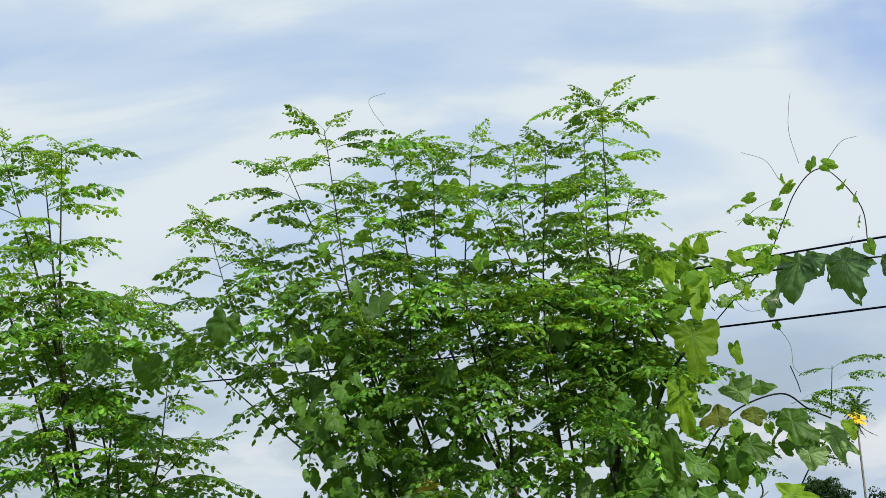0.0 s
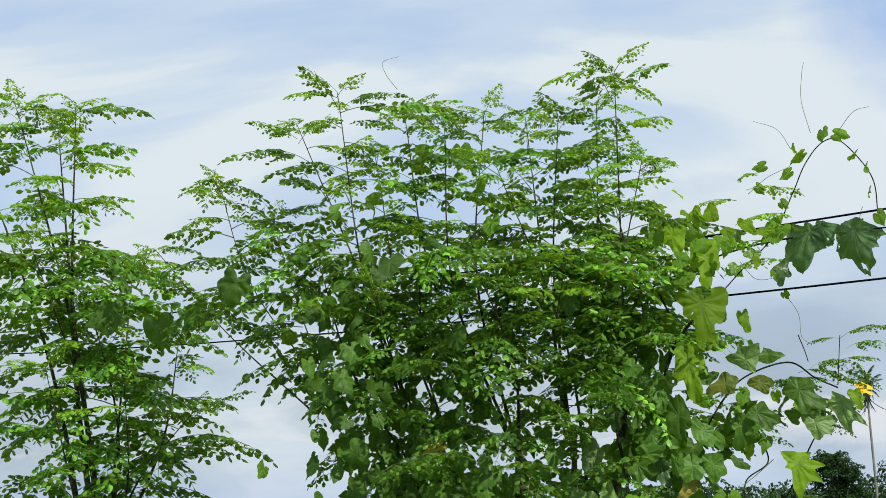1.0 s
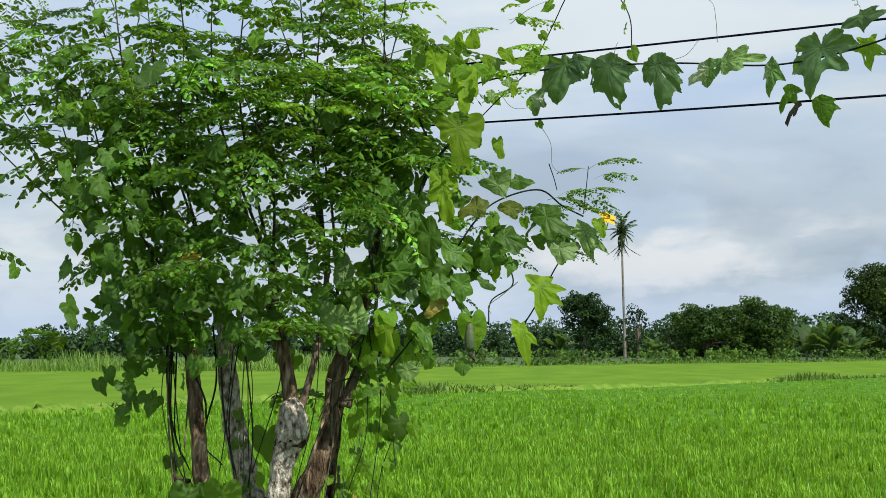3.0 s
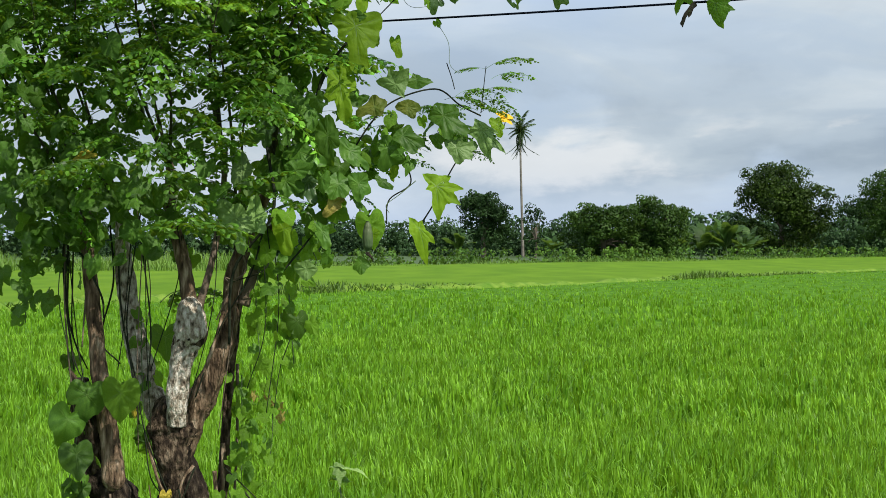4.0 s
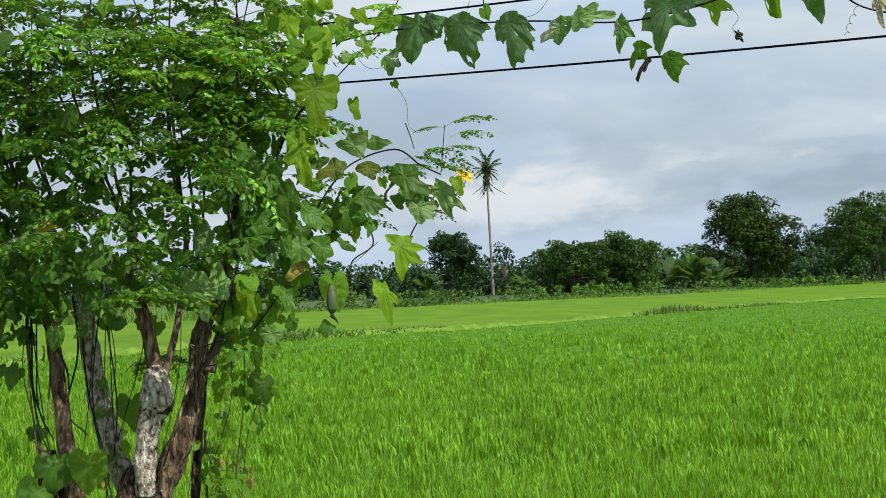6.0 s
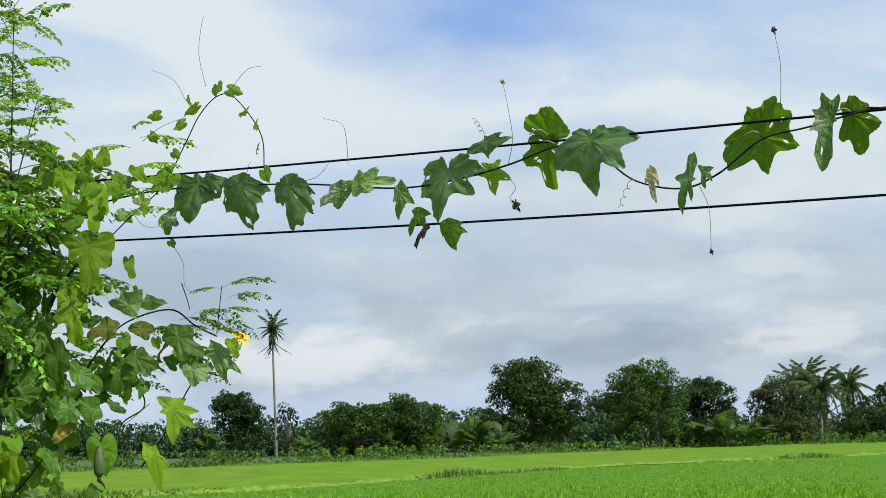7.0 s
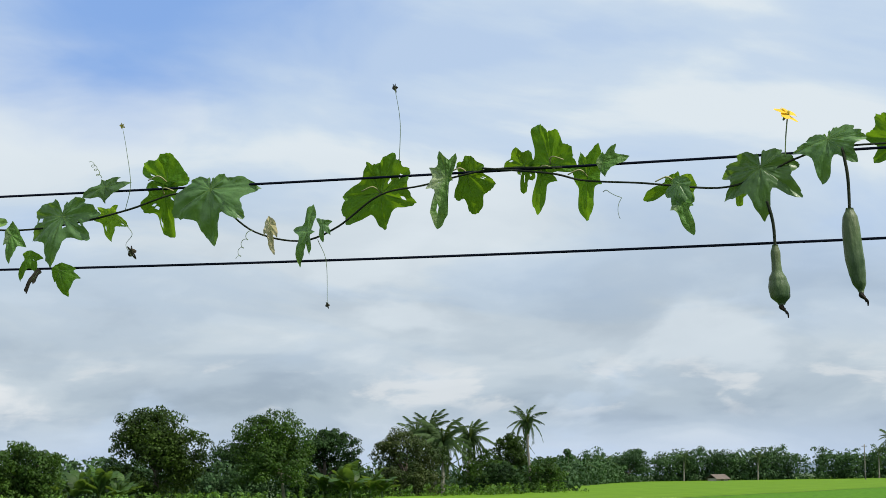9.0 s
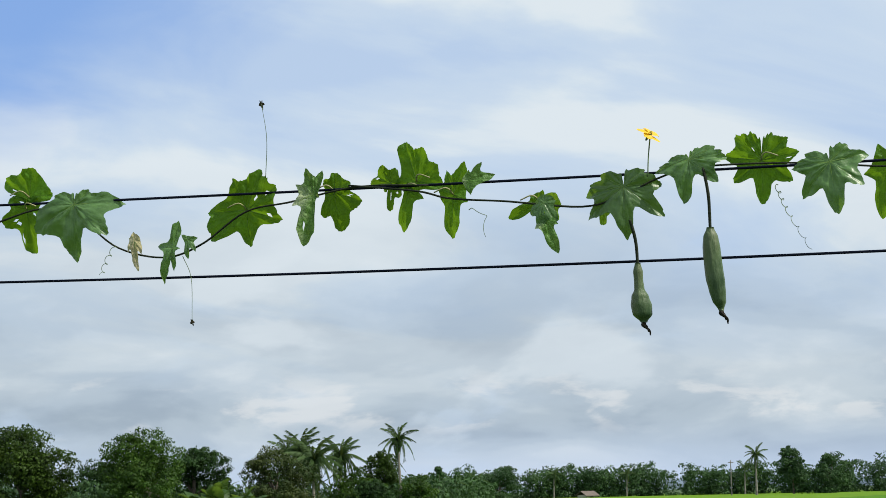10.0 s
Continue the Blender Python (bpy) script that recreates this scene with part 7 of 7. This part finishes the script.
# leafy strands beside the trunk
for top, foot, n, kinds in (((-0.48, 6.64, 1.61), (-0.51, 6.63, 1.07), 26, HL), ((-0.41, 6.74, 1.50), (-0.39, 6.75, 1.06), 16, HL), ((-0.59, 6.73, 1.02), (-0.60, 6.72, 0.40), 30, HL), ((-0.50, 6.78, 1.02), (-0.49, 6.79, 0.66), 14, ("light", "light", "old")), ((-1.37, 6.64, 1.60), (-1.40, 6.64, 1.23), 12, H),
                            ((-1.25, 6.71, 1.60), (-1.24, 6.71, 1.07), 14, H), ((-0.97, 6.69, 1.27), (-0.95, 6.64, 0.77), 12, H), ((-1.17, 6.56, 1.06), (-1.23, 6.56, 0.61), 12, H), ((-1.18, 6.56, 0.61), (-1.18, 6.56, 0.13), 16, H), ((-0.63, 6.62, 0.59), (-0.50, 6.58, 0.12), 30, HL), ((-0.27, 6.76, 1.59), (-0.30, 6.76, 1.46), 7, HL)):
    a, z = Vector(top), Vector(foot)
    m = a.lerp(z, 0.5) + Vector((rng.uniform(-0.05, 0.05), 0, 0))
    vine_stem(climber, [a, m, z], 0.0022, M_STEM)
    path = bezier([a, m, z], 20)
    for _ in range(n):
        p = path[rng.randint(0, 20)] + Vector((rng.gauss(0, 0.022), rng.gauss(0, 0.03), rng.gauss(0, 0.012)))
        hang_leaf(rng, climber, p, rng.uniform(0.03, 0.058), rng.gauss(0, 35), rng.choice(kinds), rng.uniform(0, 45), rng.gauss(0, 40), rng.uniform(0.8, 1.05))


# ---------- verge: weeds, grass, eggplant ----------
def build_verge():
    vr = random.Random(71)
    verts, faces = [], []
    for _ in range(3600):
        x = vr.uniform(-4.2, 0.6)
        y = 5.4 + 2.6 * vr.random()
        if y > verge_edge(x):
            continue
        k = 1.0 if x < -0.4 else 0.7
        if y < moringa.location.y + 0.05 and abs(x - moringa.location.x * y / moringa.location.y) < 0.19:
            k = 0.3
        blade(verts, faces, x, y, ground_height(x, y), vr.uniform(0.12, 0.42) * k, vr.uniform(0.004, 0.009), vr.uniform(0.02, 0.2), vr.uniform(0, math.tau), vr.uniform(0.0, 0.16))
    tagged(link_mesh("verge_grass", verts, faces, M_GRASS), "ragged green grass on the verge", "grass", kind="stuff")
    verts, faces = [], []
    for x, y, n in ((-1.2, 6.35, 16), (-1.45, 6.3, 14), (-1.05, 6.2, 10), (-1.9, 6.5, 12)):
        for _ in range(n):
            blade(verts, faces, x + vr.gauss(0, 0.05), y + vr.gauss(0, 0.05), 0, vr.uniform(0.3, 0.5), 0.011, vr.uniform(0.05, 0.25), vr.uniform(0, math.tau), vr.uniform(0.1, 0.3))
    tagged(link_mesh("coarse_grass", verts, faces, M_GRASS), "coarse arching grass tufts at the foot of the tree", "grass", kind="stuff")
    weeds = [luffa_leaf_mesh(90 + i, OVAL, m, 0, w, c, "weed_leaf", 0, 22, 2) for i, (m, w, c) in enumerate(((M_LUFFA_YOUNG, 0.5, 0.4), (M_EGGLEAF, 0.55, 0.6), (M_LUFFA_YOUNG, 0.75, 0.7), (M_EGGLEAF, 0.6, 0.5)))]
    for _ in range(96):
        x, y = (vr.uniform(-2.3, -0.95), vr.uniform(6.2, 7.2)) if vr.random() < 0.62 else (vr.uniform(-0.48, 0.3), vr.uniform(6.55, 6.95))
        h, n = vr.uniform(0.22, 0.46), 18
        w = empty("weed", "leafy green weed growing on the verge", "weed", (x, y, ground_height(x, y)), "verge weeds")
        for j in range(3):
            tip = Vector((vr.gauss(0, 0.09), vr.gauss(0, 0.07), h * vr.uniform(0.7, 1.1)))
            pts = [Vector((0, 0, -0.02)), tip * 0.5 + Vector((vr.gauss(0, 0.02), 0, 0.02)), tip]
            tube_part("stem", pts, [0.003, 0.0012], M_STEM, w, sides=5, n=8)
            path = bezier(pts, 10)
            for k in range(n // 3):
                q = path[vr.randint(3, 10)]
                m = Matrix.Translation(q) @ Euler((vr.uniform(-0.5, 0.5), vr.uniform(-0.5, 0.7), vr.uniform(0, math.tau))).to_matrix().to_4x4() @ Matrix.Diagonal((*[vr.uniform(0.04, 0.095)] * 3, 1))
                shared("leaf", vr.choice(weeds), w, m)


build_verge()


def build_eggplant():
    er = random.Random(81)
    base = Vector((*(-0.15, 6.42, 0.01)[:2], 0.0))
    plant = empty("eggplant_bush", "eggplant bush with drooping leaves and dark fruits", "vegetable plant", base)
    leaf = [luffa_leaf_mesh(101 + i, OVAL, m, 0, 0.55, c, "eggplant_leaf", 0, 40, 4) for i, (m, c) in enumerate(((M_EGGLEAF, 0.6), (M_EGGLEAF, 0.9), (M_LUFFA_YOUNG, 0.5)))]
    gold = luffa_leaf_mesh(113, OVAL, M_GOLD, 0, 0.75, 0.5, "eggplant_leaf")
    stems = (((-0.15, 6.42, 0.01), (-0.16, 6.42, 0.28), (-0.19, 6.42, 0.49), (-0.21, 6.41, 0.70)), ((-0.14, 6.42, 0.11), (-0.02, 6.38, 0.33), (0.06, 6.39, 0.41), (0.16, 6.40, 0.51)), ((-0.16, 6.42, 0.21), (-0.27, 6.46, 0.36), (-0.32, 6.45, 0.49)),
             ((-0.17, 6.42, 0.41), (-0.09, 6.53, 0.49), (-0.03, 6.53, 0.55)), ((-0.15, 6.42, 0.06), (-0.32, 6.35, 0.19), (-0.40, 6.34, 0.29)), ((-0.07, 6.38, 0.26), (0.10, 6.35, 0.29), (0.23, 6.36, 0.37)))
    for pts in stems:
        pts = [Vector(p) - base for p in pts]
        tube_part("stem", pts, [0.006, 0.0022], M_STEM, plant, sides=7, n=14)
        path = bezier(pts, 12)
        for k in range(11):
            q = path[min(12, 3 + k * 10 // 10)] + Vector((er.gauss(0, 0.01), er.gauss(0, 0.01), 0))
            m = Matrix.Translation(q) @ Euler((er.uniform(-0.6, 0.6), er.uniform(-0.3, 0.9), er.uniform(0, math.tau))).to_matrix().to_4x4() @ Matrix.Diagonal((*[er.uniform(0.06, 0.115)] * 3, 1))
            shared("leaf", er.choice(leaf), plant, m)
    for q, sz, a in (((-0.37, 6.30, 0.33), 0.105, 10), ((0.10, 6.29, 0.37), 0.11, -8)):
        f = Vector((math.sin(radians(a)), -0.15, -math.cos(radians(a))))
        z = Vector((0.1, -1, 0.1))
        y = z.cross(f).normalized()
        m = Matrix((f.normalized(), y, f.normalized().cross(y))).transposed().to_4x4()
        tagged(shared("leaf", gold, plant, Matrix.Translation(Vector(q) - base) @ m @ Matrix.Diagonal((sz, sz, sz, 1))), "drooping golden yellow leaf")
    for top, ln, r in (((-0.41, 6.29, 0.31), 0.15, 0.017), ((-0.46, 6.34, 0.25), 0.12, 0.015), ((-0.11, 6.32, 0.39), 0.08, 0.014), ((0.16, 6.30, 0.40), 0.07, 0.014), ((0.04, 6.34, 0.31), 0.09, 0.015), ((-0.14, 6.37, 0.32), 0.06, 0.012)):
        q, r = Vector(top) - base, r * 0.85
        fruit = tube_part("fruit", [q, q + Vector((0.004, 0, -ln * 0.35)), q + Vector((0.0, 0, -ln * 0.8)), q + Vector((0, 0, -ln))], [r * 0.6, r * 0.9, r, r * 0.35], M_EGG, plant, "dark purple eggplant", 12, 16)
        tube_part("calyx", [q + Vector((0, 0, 0.03)), q + Vector((0, 0, 0.004)), q + Vector((0.002, 0, -0.014))], [0.003, r * 0.55, r * 0.95], M_STEM, fruit, "green cap", 10, 8)


build_eggplant()


# fronds: the first three hundred of a tree stand as parts, the rest as one mass of the same leaves
for tree in (moringa, moringa_west):
    places = FROND_PLACES[tree.name]
    random.Random(3).shuffle(places)
    for me, m in places[:290]:
        shared("frond", me, tree, m)
    rest = places[290:]
    if rest:
        groups = defaultdict(list)
        for me, m in rest:
            groups[me.materials[0].name].append((me, m))
        for mat_name, items in groups.items():
            vs, fs, k = [], [], 0
            for me, m in items:
                co = np.empty(len(me.vertices) * 3)
                me.vertices.foreach_get("co", co)
                mm = np.array(m)
                vs.append(co.reshape(-1, 3) @ mm[:3, :3].T + mm[:3, 3])
                fs += [tuple(i + k for i in p.vertices) for p in me.polygons]
                k += len(me.vertices)
            ob = link_mesh("foliage", np.concatenate(vs).tolist(), fs, bpy.data.materials[mat_name], tree)
            tagged(ob, kind="stuff")
